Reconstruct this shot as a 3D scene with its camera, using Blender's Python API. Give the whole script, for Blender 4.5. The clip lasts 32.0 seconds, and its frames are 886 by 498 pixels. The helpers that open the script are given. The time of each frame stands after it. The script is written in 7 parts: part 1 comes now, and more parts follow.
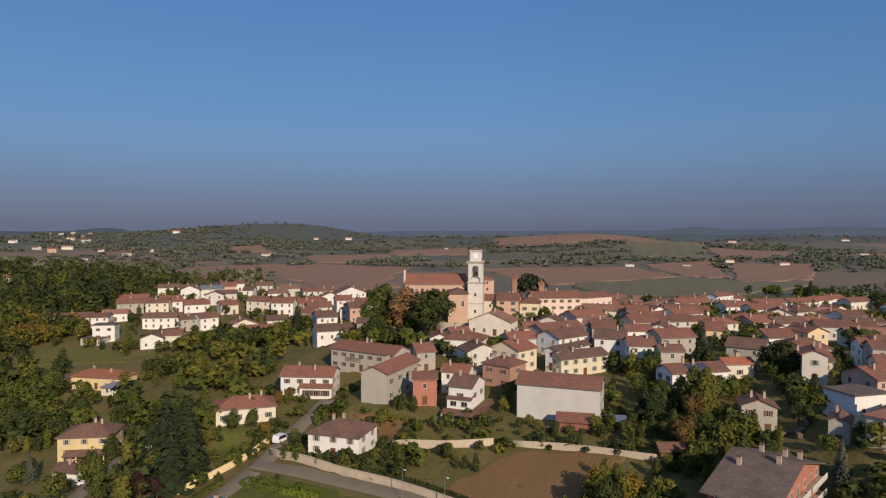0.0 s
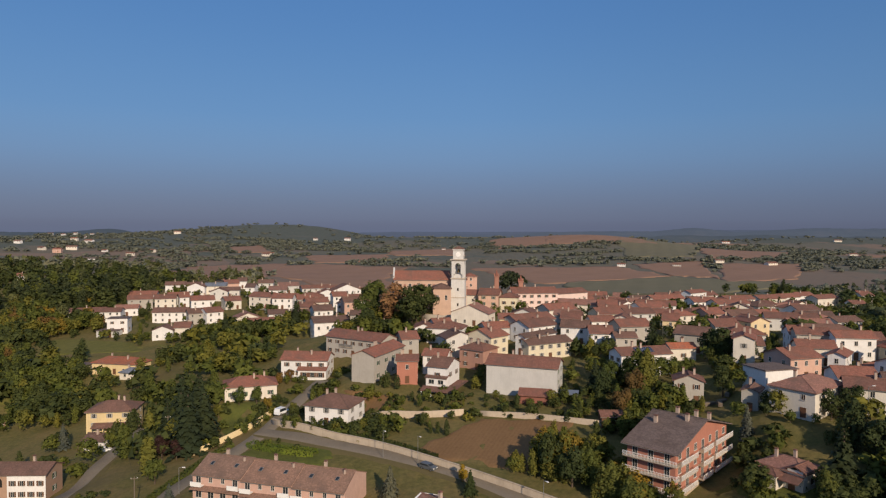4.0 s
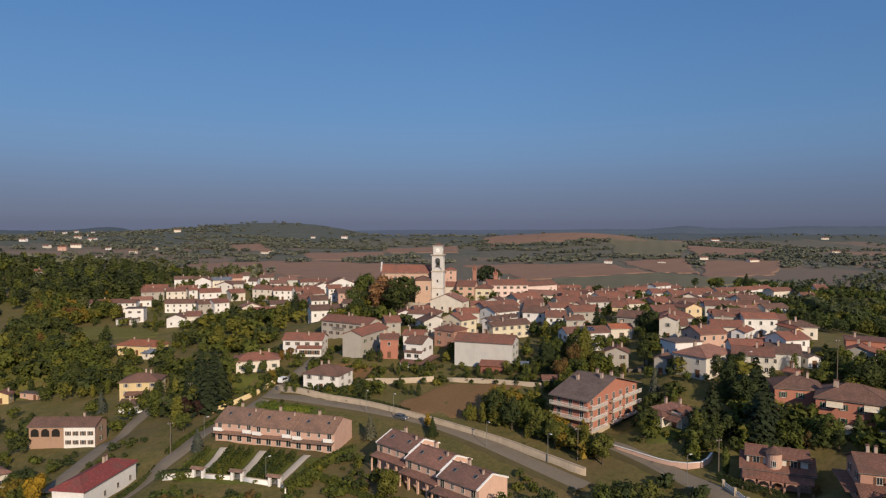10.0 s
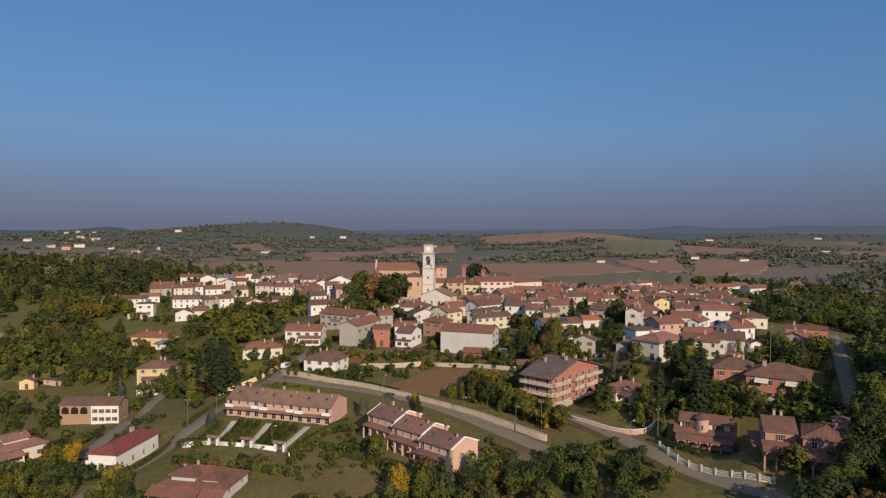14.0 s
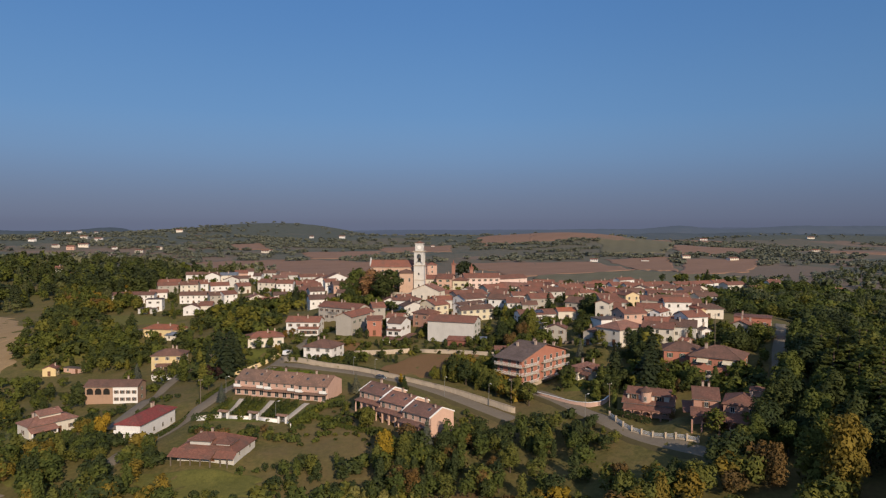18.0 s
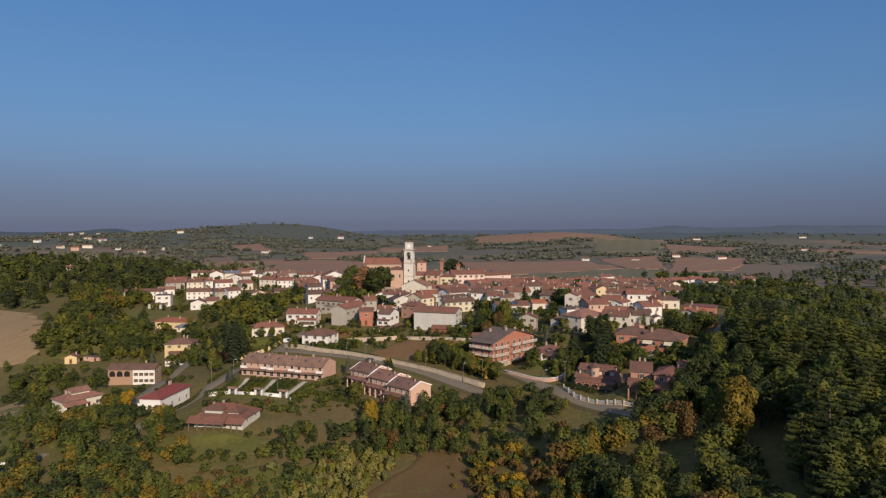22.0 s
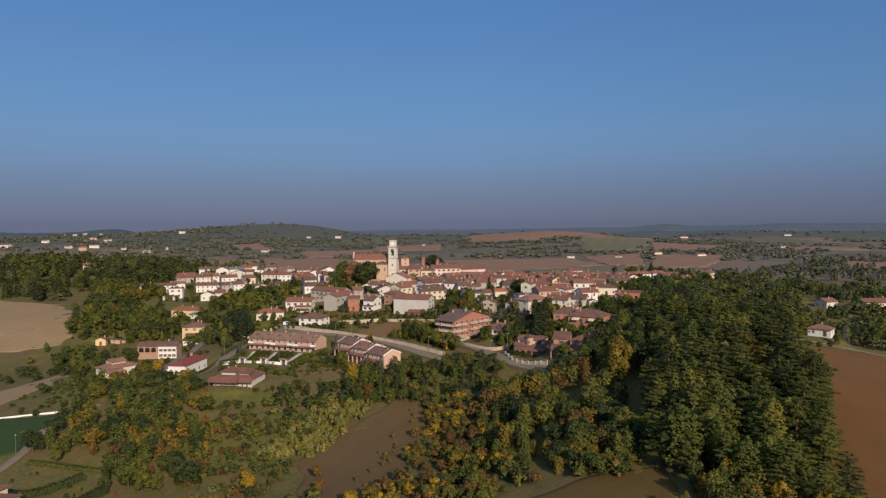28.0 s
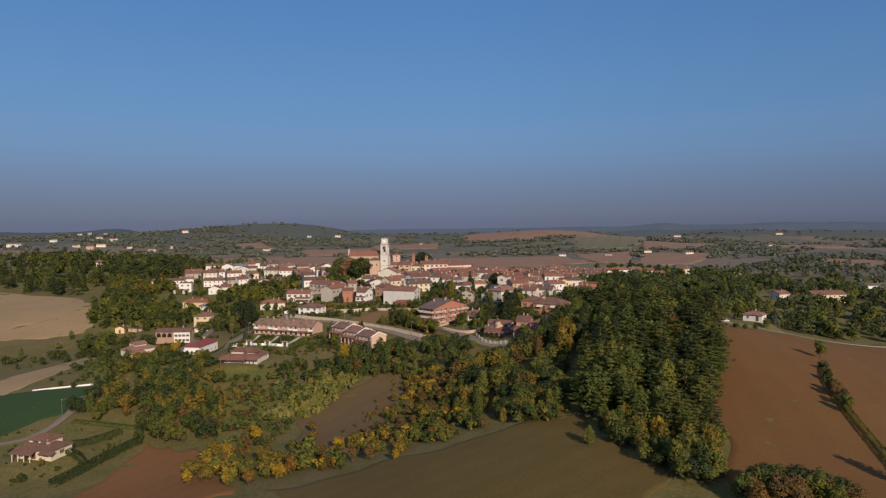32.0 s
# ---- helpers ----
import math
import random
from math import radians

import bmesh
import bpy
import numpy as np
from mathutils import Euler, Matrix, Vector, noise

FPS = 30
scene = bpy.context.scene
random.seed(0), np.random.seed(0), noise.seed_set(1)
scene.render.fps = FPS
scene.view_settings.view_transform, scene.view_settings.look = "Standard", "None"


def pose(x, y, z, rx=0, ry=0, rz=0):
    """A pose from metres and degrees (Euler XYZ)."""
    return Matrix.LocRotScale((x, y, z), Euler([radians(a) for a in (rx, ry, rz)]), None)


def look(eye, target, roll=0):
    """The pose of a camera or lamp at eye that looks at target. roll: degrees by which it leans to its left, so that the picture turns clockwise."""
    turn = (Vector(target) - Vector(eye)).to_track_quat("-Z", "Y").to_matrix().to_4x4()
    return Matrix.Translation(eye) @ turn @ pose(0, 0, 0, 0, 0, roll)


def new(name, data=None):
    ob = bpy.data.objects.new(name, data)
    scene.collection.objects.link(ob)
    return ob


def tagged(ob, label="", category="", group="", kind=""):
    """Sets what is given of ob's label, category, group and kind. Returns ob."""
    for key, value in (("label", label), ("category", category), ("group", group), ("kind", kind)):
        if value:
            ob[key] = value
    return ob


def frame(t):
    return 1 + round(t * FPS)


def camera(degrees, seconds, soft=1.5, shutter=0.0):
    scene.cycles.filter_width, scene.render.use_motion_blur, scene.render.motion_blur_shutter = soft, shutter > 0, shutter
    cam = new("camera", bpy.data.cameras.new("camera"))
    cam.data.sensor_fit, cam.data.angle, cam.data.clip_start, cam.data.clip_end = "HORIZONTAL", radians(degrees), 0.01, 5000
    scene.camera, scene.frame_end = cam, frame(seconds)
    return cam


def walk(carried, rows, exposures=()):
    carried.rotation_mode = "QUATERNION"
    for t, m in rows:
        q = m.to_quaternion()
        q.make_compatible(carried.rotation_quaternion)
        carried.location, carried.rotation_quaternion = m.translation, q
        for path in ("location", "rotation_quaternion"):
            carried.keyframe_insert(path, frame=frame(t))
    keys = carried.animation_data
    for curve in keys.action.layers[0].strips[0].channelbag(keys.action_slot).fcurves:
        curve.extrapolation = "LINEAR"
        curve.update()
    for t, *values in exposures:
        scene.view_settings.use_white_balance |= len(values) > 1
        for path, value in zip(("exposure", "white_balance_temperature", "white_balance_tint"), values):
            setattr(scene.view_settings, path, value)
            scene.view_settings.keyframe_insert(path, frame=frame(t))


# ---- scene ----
# camera and its flight
cam = camera(67.0, 32.0, 1.25)
PATH = [
    (0.0, pose(0.00, -0.00, 100.00, 88.086, 0, -0.004) @ pose(0, 0, 0, 0, 0, 0.212)),
    (3.0, pose(4.59, -19.66, 100.11, 88.172, 0, -0.004) @ pose(0, 0, 0, 0, 0, 0.233)),
    (6.0, pose(8.96, -39.43, 100.10, 88.106, 0, -0.079) @ pose(0, 0, 0, 0, 0, 0.223)),
    (9.0, pose(12.82, -59.38, 100.52, 88.009, 0, -0.178) @ pose(0, 0, 0, 0, 0, 0.188)),
    (13.0, pose(17.68, -84.96, 101.00, 87.972, 0, -0.272) @ pose(0, 0, 0, 0, 0, 0.204)),
    (17.0, pose(22.34, -110.66, 101.03, 87.984, 0, -0.325) @ pose(0, 0, 0, 0, 0, 0.163)),
    (20.0, pose(27.94, -133.18, 100.95, 87.996, 0, -0.308) @ pose(0, 0, 0, 0, 0, 0.062)),
    (23.0, pose(32.81, -158.73, 100.88, 88.032, 0, -0.388) @ pose(0, 0, 0, 0, 0, -0.028)),
    (26.0, pose(39.56, -187.86, 101.14, 87.994, 0, -0.393) @ pose(0, 0, 0, 0, 0, -0.099)),
    (29.0, pose(46.76, -219.01, 101.30, 87.943, 0, -0.466) @ pose(0, 0, 0, 0, 0, -0.281)),
    (32.0, pose(54.28, -252.22, 101.18, 87.901, 0, -0.383) @ pose(0, 0, 0, 0, 0, -0.304)),
]
walk(cam, PATH)

# ---------------------------------------------------------------- light
world = bpy.data.worlds.new("sky")
scene.world = world
world.use_nodes = True
wn, wl = world.node_tree.nodes, world.node_tree.links
sky = wn.new("ShaderNodeTexSky")
sky.sky_type = "NISHITA"
sky.sun_disc = False
SUN_DIR = Vector((0.36, -0.93, 0.0)).normalized()
SUN_ELEV = radians(25)
sky.sun_elevation = SUN_ELEV
sky.sun_rotation = math.atan2(SUN_DIR.x, SUN_DIR.y)
sky.air_density, sky.dust_density, sky.ozone_density = 1.0, 0.6, 2.0
# autumn haze: grey-blue over the horizon, clear blue above
tc = wn.new("ShaderNodeTexCoord")
sep = wn.new("ShaderNodeSeparateXYZ")
wl.new(tc.outputs["Generated"], sep.inputs[0])
ramp = wn.new("ShaderNodeValToRGB")
el = ramp.color_ramp.elements
el[0].position, el[0].color = 0.0, (0.090, 0.111, 0.194, 1)
el[1].position, el[1].color = 0.75, (0.17, 0.225, 0.34, 1)
for pos, col in ((0.012, (0.093, 0.117, 0.206, 1)), (0.055, (0.112, 0.160, 0.283, 1)), (0.10, (0.128, 0.225, 0.400, 1)), (0.16, (0.115, 0.250, 0.470, 1)), (0.32, (0.062, 0.178, 0.425, 1)), (0.42, (0.075, 0.180, 0.41, 1))):
    el.new(pos).color = col
ramp.color_ramp.interpolation = "B_SPLINE"
wl.new(sep.outputs["Z"], ramp.inputs[0])
haze = wn.new("ShaderNodeMix")
haze.data_type, haze.blend_type = "RGBA", "MULTIPLY"
haze.inputs[0].default_value = 1.0
haze.inputs[7].default_value = (7.4, 7.4, 7.4, 1)
haze.clamp_result = False
wl.new(ramp.outputs[0], haze.inputs[6])
# the blue deepens away from the sun's side
deep = wn.new("ShaderNodeMapRange")
deep.inputs["From Min"].default_value, deep.inputs["From Max"].default_value = 0.05, 0.60
deep.inputs["To Min"].default_value, deep.inputs["To Max"].default_value = 7.3, 6.2
wl.new(sep.outputs["X"], deep.inputs["Value"])
wl.new(deep.outputs[0], haze.inputs[7])
mul = wn.new("ShaderNodeMix")
mul.data_type, mul.blend_type = "RGBA", "MIX"
# the clear sky shows through high up, the haze covers it low down
thick = wn.new("ShaderNodeMapRange")
thick.inputs["From Min"].default_value, thick.inputs["From Max"].default_value = 0.34, 0.55
thick.inputs["To Min"].default_value, thick.inputs["To Max"].default_value = 0.95, 0.8
wl.new(sep.outputs["Z"], thick.inputs["Value"])
wl.new(thick.outputs[0], mul.inputs[0])
wl.new(sky.outputs[0], mul.inputs[6])
wl.new(haze.outputs[2], mul.inputs[7])
wl.new(mul.outputs[2], wn["Background"].inputs[0])
wn["Background"].inputs[1].default_value = 0.15

lamp = bpy.data.lights.new("sun", "SUN")
lamp.energy, lamp.angle, lamp.color = 4.45, radians(0.6), (1.0, 0.81, 0.61)
sun_dir = (SUN_DIR * math.cos(SUN_ELEV) + Vector((0, 0, math.sin(SUN_ELEV))))
new("sun", lamp).matrix_world = look(sun_dir * 400, (0, 0, 0))

# ---------------------------------------------------------------- materials
MATS = {}


def base_mat(name, rough=0.85):
    m = bpy.data.materials.new(name)
    m.use_nodes = True
    b = m.node_tree.nodes["Principled BSDF"]
    b.inputs["Roughness"].default_value = rough
    b.inputs["Specular IOR Level"].default_value = 0.25
    return m, m.node_tree.nodes, m.node_tree.links, b


def coords(n, l, kind="Object", scale=(1, 1, 1)):
    c, mp = n.new("ShaderNodeTexCoord"), n.new("ShaderNodeMapping")
    mp.inputs["Scale"].default_value = scale
    l.new(c.outputs[kind], mp.inputs[0])
    return mp.outputs[0]


def noise_tex(n, l, vec, scale, detail=4, rough=0.6):
    t = n.new("ShaderNodeTexNoise")
    t.inputs["Scale"].default_value, t.inputs["Detail"].default_value, t.inputs["Roughness"].default_value = scale, detail, rough
    l.new(vec, t.inputs["Vector"])
    return t.outputs["Fac"]


def ramp_of(n, l, fac, stops):
    r = n.new("ShaderNodeValToRGB")
    e = r.color_ramp.elements
    e[0].position, e[0].color = stops[0][0], (*stops[0][1], 1)
    e[1].position, e[1].color = stops[-1][0], (*stops[-1][1], 1)
    for p, c in stops[1:-1]:
        e.new(p).color = (*c, 1)
    l.new(fac, r.inputs[0])
    return r.outputs[0]


def mix(n, l, fac, a, b, mode="MIX"):
    m = n.new("ShaderNodeMix")
    m.data_type, m.blend_type = "RGBA", mode
    for sock, v in ((m.inputs[0], fac), (m.inputs[6], a), (m.inputs[7], b)):
        if isinstance(v, (int, float)):
            sock.default_value = v
        elif isinstance(v, tuple):
            sock.default_value = (*v, 1)
        else:
            l.new(v, sock)
    return m.outputs[2]


def maths(n, l, op, a, b=0.0):
    m = n.new("ShaderNodeMath")
    m.operation = op
    for sock, v in ((m.inputs[0], a), (m.inputs[1], b)):
        if isinstance(v, (int, float)):
            sock.default_value = v
        else:
            l.new(v, sock)
    return m.outputs[0]


def bump(n, l, b, height, strength=0.4, dist=0.05):
    k = n.new("ShaderNodeBump")
    k.inputs["Strength"].default_value, k.inputs["Distance"].default_value = strength, dist
    l.new(height, k.inputs["Height"])
    l.new(k.outputs[0], b.inputs["Normal"])


def shade(c, k):
    return tuple(min(1.0, v * k) for v in c)


def plaster(name, c, dirt=0.75, rough=0.9):
    if name in MATS:
        return MATS[name]
    m, n, l, b = base_mat(name, rough)
    v = coords(n, l)
    fine, big = noise_tex(n, l, v, 3.0, 6), noise_tex(n, l, v, 0.35, 3)
    streak = noise_tex(n, l, coords(n, l, "Object", (2.2, 2.2, 0.25)), 1.0, 4)
    col = ramp_of(n, l, fine, ((0.3, shade(c, 0.88)), (0.7, c)))
    col = mix(n, l, ramp_of(n, l, big, ((0.42, (0, 0, 0)), (0.75, (0.55, 0.55, 0.55)))), col, shade(c, dirt))
    col = mix(n, l, ramp_of(n, l, streak, ((0.52, (0, 0, 0)), (0.8, (0.5, 0.5, 0.5)))), col, shade(c, dirt * 0.9))
    info = n.new("ShaderNodeObjectInfo")
    col = mix(n, l, 1.0, col, ramp_of(n, l, info.outputs["Random"], ((0, (0.9, 0.9, 0.9)), (1, (1.0, 0.98, 0.96)))), "MULTIPLY")
    l.new(col, b.inputs["Base Color"])
    bump(n, l, b, fine, 0.25, 0.02)
    MATS[name] = m
    return m


def tiles(name, c):
    """Clay tiles: courses down the slope, mottled by age, lichen and replaced tiles."""
    if name in MATS:
        return MATS[name]
    m, n, l, b = base_mat(name, 0.88)
    v = coords(n, l)
    mott, big = noise_tex(n, l, v, 2.6, 5, 0.75), noise_tex(n, l, v, 0.28, 3)
    vor = n.new("ShaderNodeTexVoronoi")
    vor.inputs["Scale"].default_value = 2.6
    l.new(v, vor.inputs["Vector"])
    one = n.new("ShaderNodeSeparateColor")
    l.new(vor.outputs["Color"], one.inputs[0])
    col = ramp_of(n, l, mott, ((0.25, shade(c, 0.6)), (0.5, c), (0.75, shade(c, 1.3))))
    col = mix(n, l, ramp_of(n, l, one.outputs[0], ((0.72, (0, 0, 0)), (0.78, (0.45, 0.45, 0.45)))), col, shade(c, 1.5))
    col = mix(n, l, ramp_of(n, l, big, ((0.45, (0, 0, 0)), (0.72, (0.6, 0.6, 0.6)))), col, (c[0] * 0.55, c[0] * 0.42, c[0] * 0.34))
    info = n.new("ShaderNodeObjectInfo")
    col = mix(n, l, 1.0, col, ramp_of(n, l, info.outputs["Random"], ((0, (0.78, 0.8, 0.82)), (1, (1.1, 1.0, 0.96)))), "MULTIPLY")
    l.new(col, b.inputs["Base Color"])
    w = n.new("ShaderNodeTexWave")
    w.inputs["Scale"].default_value, w.inputs["Distortion"].default_value = 1.4, 0.4
    l.new(v, w.inputs["Vector"])
    bump(n, l, b, w.outputs["Fac"], 0.7, 0.06)
    MATS[name] = m
    return m


def plain(name, c, rough=0.7, metal=0.0, var=0.2):
    if name in MATS:
        return MATS[name]
    m, n, l, b = base_mat(name, rough)
    v = coords(n, l)
    f = noise_tex(n, l, v, 1.7, 5)
    l.new(ramp_of(n, l, f, ((0.25, shade(c, 1 - var)), (0.75, shade(c, 1 + var)))), b.inputs["Base Color"])
    b.inputs["Metallic"].default_value = metal
    bump(n, l, b, noise_tex(n, l, v, 9.0, 3), 0.15, 0.02)
    MATS[name] = m
    return m


def leaf(name, c, spread=0.17):
    """Foliage: every leaf clump has its own tone, with some turned leaves, and lets a little light through."""
    if name in MATS:
        return MATS[name]
    m, n, l, b = base_mat(name, 0.75)
    g = n.new("ShaderNodeNewGeometry")
    r = g.outputs["Random Per Island"]
    warm = (c[0] * 1.3, c[1] * 1.18, c[2] * 0.95)
    col = ramp_of(n, l, r, ((0.0, shade(c, 1 - spread)), (0.5, c), (0.9, shade(c, 1 + spread)), (1.0, warm)))
    info = n.new("ShaderNodeObjectInfo")
    col = mix(n, l, 1.0, col, ramp_of(n, l, info.outputs["Random"], ((0, (0.82, 0.88, 0.9)), (0.5, (1, 1, 1)), (1, (1.16, 1.08, 0.9)))), "MULTIPLY")
    big, wide = noise_tex(n, l, coords(n, l), 0.45, 2), noise_tex(n, l, coords(n, l), 0.11, 2)
    col = mix(n, l, 1.0, col, ramp_of(n, l, big, ((0.3, (0.84, 0.84, 0.86)), (0.7, (1.16, 1.13, 1.05)))), "MULTIPLY")
    col = mix(n, l, 1.0, col, ramp_of(n, l, wide, ((0.32, (0.76, 0.82, 0.9)), (0.5, (1.0, 1.0, 1.0)), (0.68, (1.18, 1.12, 1.0)))), "MULTIPLY")
    l.new(col, b.inputs["Base Color"])
    tr = n.new("ShaderNodeBsdfTranslucent")
    l.new(col, tr.inputs[0])
    ms = n.new("ShaderNodeMixShader")
    ms.inputs[0].default_value = 0.3
    out = n["Material Output"]
    l.new(b.outputs[0], ms.inputs[1])
    l.new(tr.outputs[0], ms.inputs[2])
    l.new(ms.outputs[0], out.inputs[0])
    MATS[name] = m
    return m


def soil(name, c, c2, furrow=0.6, turn=0.0):
    """Worked earth: furrows, damp and dry patches."""
    m, n, l, b = base_mat(name, 0.95)
    v = coords(n, l)
    mp = n.new("ShaderNodeMapping")
    mp.inputs["Rotation"].default_value = (0, 0, turn)
    l.new(v, mp.inputs[0])
    big, fine = noise_tex(n, l, v, 0.035, 5, 0.65), noise_tex(n, l, v, 1.3, 6, 0.7)
    w = n.new("ShaderNodeTexWave")
    w.inputs["Scale"].default_value, w.inputs["Distortion"].default_value, w.inputs["Detail"].default_value = furrow, 1.4, 2.0
    l.new(mp.outputs[0], w.inputs["Vector"])
    broad = n.new("ShaderNodeTexWave")
    broad.inputs["Scale"].default_value, broad.inputs["Distortion"].default_value = furrow * 0.09, 2.0
    l.new(mp.outputs[0], broad.inputs["Vector"])
    col = ramp_of(n, l, big, ((0.3, c), (0.7, c2)))
    col = mix(n, l, 0.35, col, ramp_of(n, l, fine, ((0.3, shade(c, 0.6)), (0.7, shade(c2, 1.25)))))
    col = mix(n, l, 0.09, col, ramp_of(n, l, w.outputs["Fac"], ((0.2, shade(c, 0.6)), (0.8, shade(c2, 1.2)))))
    col = mix(n, l, 0.06, col, ramp_of(n, l, broad.outputs["Fac"], ((0.3, shade(c, 0.75)), (0.7, shade(c2, 1.15)))))
    l.new(col, b.inputs["Base Color"])
    bump(n, l, b, fine, 0.5, 0.12)
    return m


def turf(name, c, c2):
    """Grass that is not mown evenly: tussocks, dry and lush patches."""
    m, n, l, b = base_mat(name, 0.95)
    v = coords(n, l)
    big, mid, fine = noise_tex(n, l, v, 0.05, 5, 0.7), noise_tex(n, l, v, 0.4, 5, 0.7), noise_tex(n, l, v, 2.2, 4, 0.7)
    col = ramp_of(n, l, big, ((0.35, c), (0.65, c2)))
    col = mix(n, l, 0.45, col, ramp_of(n, l, mid, ((0.32, shade(c, 0.55)), (0.55, c2), (0.75, (c2[0] * 1.4, c2[1] * 1.15, c2[2])))))
    col = mix(n, l, 0.3, col, ramp_of(n, l, fine, ((0.3, shade(c, 0.5)), (0.7, shade(c2, 1.3)))))
    l.new(col, b.inputs["Base Color"])
    bump(n, l, b, mid, 0.6, 0.3)
    return m


PL = {
    "white": (0.81, 0.80, 0.78), "whitegrey": (0.62, 0.61, 0.58), "cream": (0.74, 0.69, 0.60), "yellow": (0.74, 0.59, 0.33),
    "yellowish": (0.74, 0.67, 0.50), "ochre": (0.76, 0.61, 0.38), "grey": (0.46, 0.43, 0.38), "pink": (0.62, 0.41, 0.33),
    "palepink": (0.80, 0.63, 0.57), "peach": (0.58, 0.39, 0.31), "brick": (0.39, 0.20, 0.15), "brickdark": (0.28, 0.12, 0.09),
    "farm": (0.42, 0.28, 0.2), "salmon": (0.47, 0.205, 0.145), "rosy": (0.47, 0.27, 0.205), "apricot": (0.70, 0.47, 0.365)}
WALL = {k: plaster("plaster_" + k, v) for k, v in PL.items()}
RT = {"red": (0.250, 0.115, 0.083), "orange": (0.34, 0.125, 0.072), "brown": (0.174, 0.105, 0.082), "redbrown": (0.206, 0.105, 0.079),
      "pinkish": (0.27, 0.148, 0.115), "tan": (0.245, 0.160, 0.118), "grey": (0.15, 0.120, 0.108), "slate": (0.17, 0.20, 0.25), "russet": (0.235, 0.132, 0.103), "crimson": (0.25, 0.065, 0.060)}
TILE = {k: tiles("tiles_" + k, v) for k, v in RT.items()}
M_STONE = plaster("old_stone", (0.50, 0.44, 0.36), 0.7)
M_TOWER = plaster("tower_render", (0.66, 0.655, 0.63), 0.72)
M_FRAME = plain("painted_frame", (0.55, 0.52, 0.47), 0.6)
M_WHITE = plain("white_paint", (0.78, 0.77, 0.74), 0.6, var=0.08)
M_SHUT = [plain("shutter_brown", (0.12, 0.06, 0.035)), plain("shutter_green", (0.05, 0.10, 0.06)), plain("shutter_grey", (0.28, 0.27, 0.25))]
M_DOOR = plain("door_wood", (0.14, 0.07, 0.04), 0.55)
M_CHIM = plain("chimney_render", (0.42, 0.33, 0.27), 0.9)
M_METAL = plain("galvanised", (0.35, 0.35, 0.34), 0.45, 0.7)
# near-black, painted where an unlit inside would show
M_DARK = plain("painted_dark_inside", (0.02, 0.018, 0.016), 0.9)
M_BARK = plain("bark", (0.10, 0.075, 0.055), 0.95, var=0.4)
M_CONC = plaster("weathered_concrete", (0.53, 0.44, 0.33), 0.6)
M_POLEW = plain("pole_wood", (0.16, 0.13, 0.10), 0.9)
M_TYRE = plain("rubber", (0.02, 0.02, 0.02), 0.8)
M_CARW = plain("car_white", (0.75, 0.76, 0.77), 0.25, var=0.03)
M_CARG = plain("car_grey", (0.10, 0.11, 0.12), 0.25, var=0.03)
M_TENT = plain("awning_cloth", (0.62, 0.55, 0.42), 0.9)
m, n, l, b = base_mat("window_glass", 0.12)
b.inputs["Base Color"].default_value = (0.025, 0.03, 0.035, 1)
b.inputs["Specular IOR Level"].default_value = 0.6
M_GLASS = m
m, n, l, b = base_mat("solar_panel", 0.2)
v = coords(n, l)
bt = n.new("ShaderNodeTexBrick")
bt.offset = 0.0
bt.inputs["Color1"].default_value, bt.inputs["Color2"].default_value, bt.inputs["Mortar"].default_value = (0.01, 0.015, 0.04, 1), (0.014, 0.02, 0.05, 1), (0.2, 0.22, 0.25, 1)
bt.inputs["Scale"].default_value = 1.2
l.new(v, bt.inputs["Vector"])
l.new(bt.outputs[0], b.inputs["Base Color"])
M_SOLAR = m

LEAF = {
    "green": leaf("leaves_green", (0.090, 0.112, 0.025)), "dark": leaf("leaves_dark", (0.054, 0.072, 0.023)), "lime": leaf("leaves_lime", (0.17, 0.21, 0.028)),
    "olive": leaf("leaves_olive", (0.136, 0.142, 0.030)), "yellow": leaf("leaves_yellow", (0.36, 0.235, 0.024)),
    "orange": leaf("leaves_orange", (0.215, 0.125, 0.028)), "rust": leaf("leaves_rust", (0.155, 0.098, 0.034)),
    "conifer": leaf("needles_dark", (0.040, 0.055, 0.024)), "fir": leaf("needles_green", (0.128, 0.146, 0.034)),
    "purple": leaf("leaves_purple", (0.055, 0.026, 0.022)),
    "silver": leaf("needles_silver", (0.12, 0.13, 0.10)), "reed": leaf("reeds", (0.19, 0.19, 0.065)), "gold": leaf("leaves_turning", (0.212, 0.157, 0.027)),
    "copper": leaf("leaves_copper", (0.255, 0.150, 0.080)),
    # valley and hill leaves are paled and greyed, farwood less: painted distance haze
    "farwood": leaf("distant_foliage_hazed", (0.092, 0.108, 0.048), 0.14),
    "valley": leaf("valley_foliage_hazed", (0.165, 0.180, 0.142), 0.08), "hill": leaf("hill_foliage_hazed", (0.165, 0.180, 0.158), 0.08)}

# asphalt, gravel
m, n, l, b = base_mat("asphalt", 0.9)
v = coords(n, l)
col = ramp_of(n, l, noise_tex(n, l, v, 0.25, 6, 0.7), ((0.3, (0.172, 0.140, 0.098)), (0.7, (0.235, 0.194, 0.140))))
col = mix(n, l, 0.3, col, ramp_of(n, l, noise_tex(n, l, v, 3.0, 5), ((0.3, (0.12, 0.105, 0.09)), (0.7, (0.26, 0.225, 0.18)))))
l.new(col, b.inputs["Base Color"])
M_ROAD = m
M_VERGE = plaster("worn_verge", (0.12, 0.10, 0.045), 0.7)
M_PATH = plaster("pale_paving", (0.52, 0.47, 0.40), 0.75)

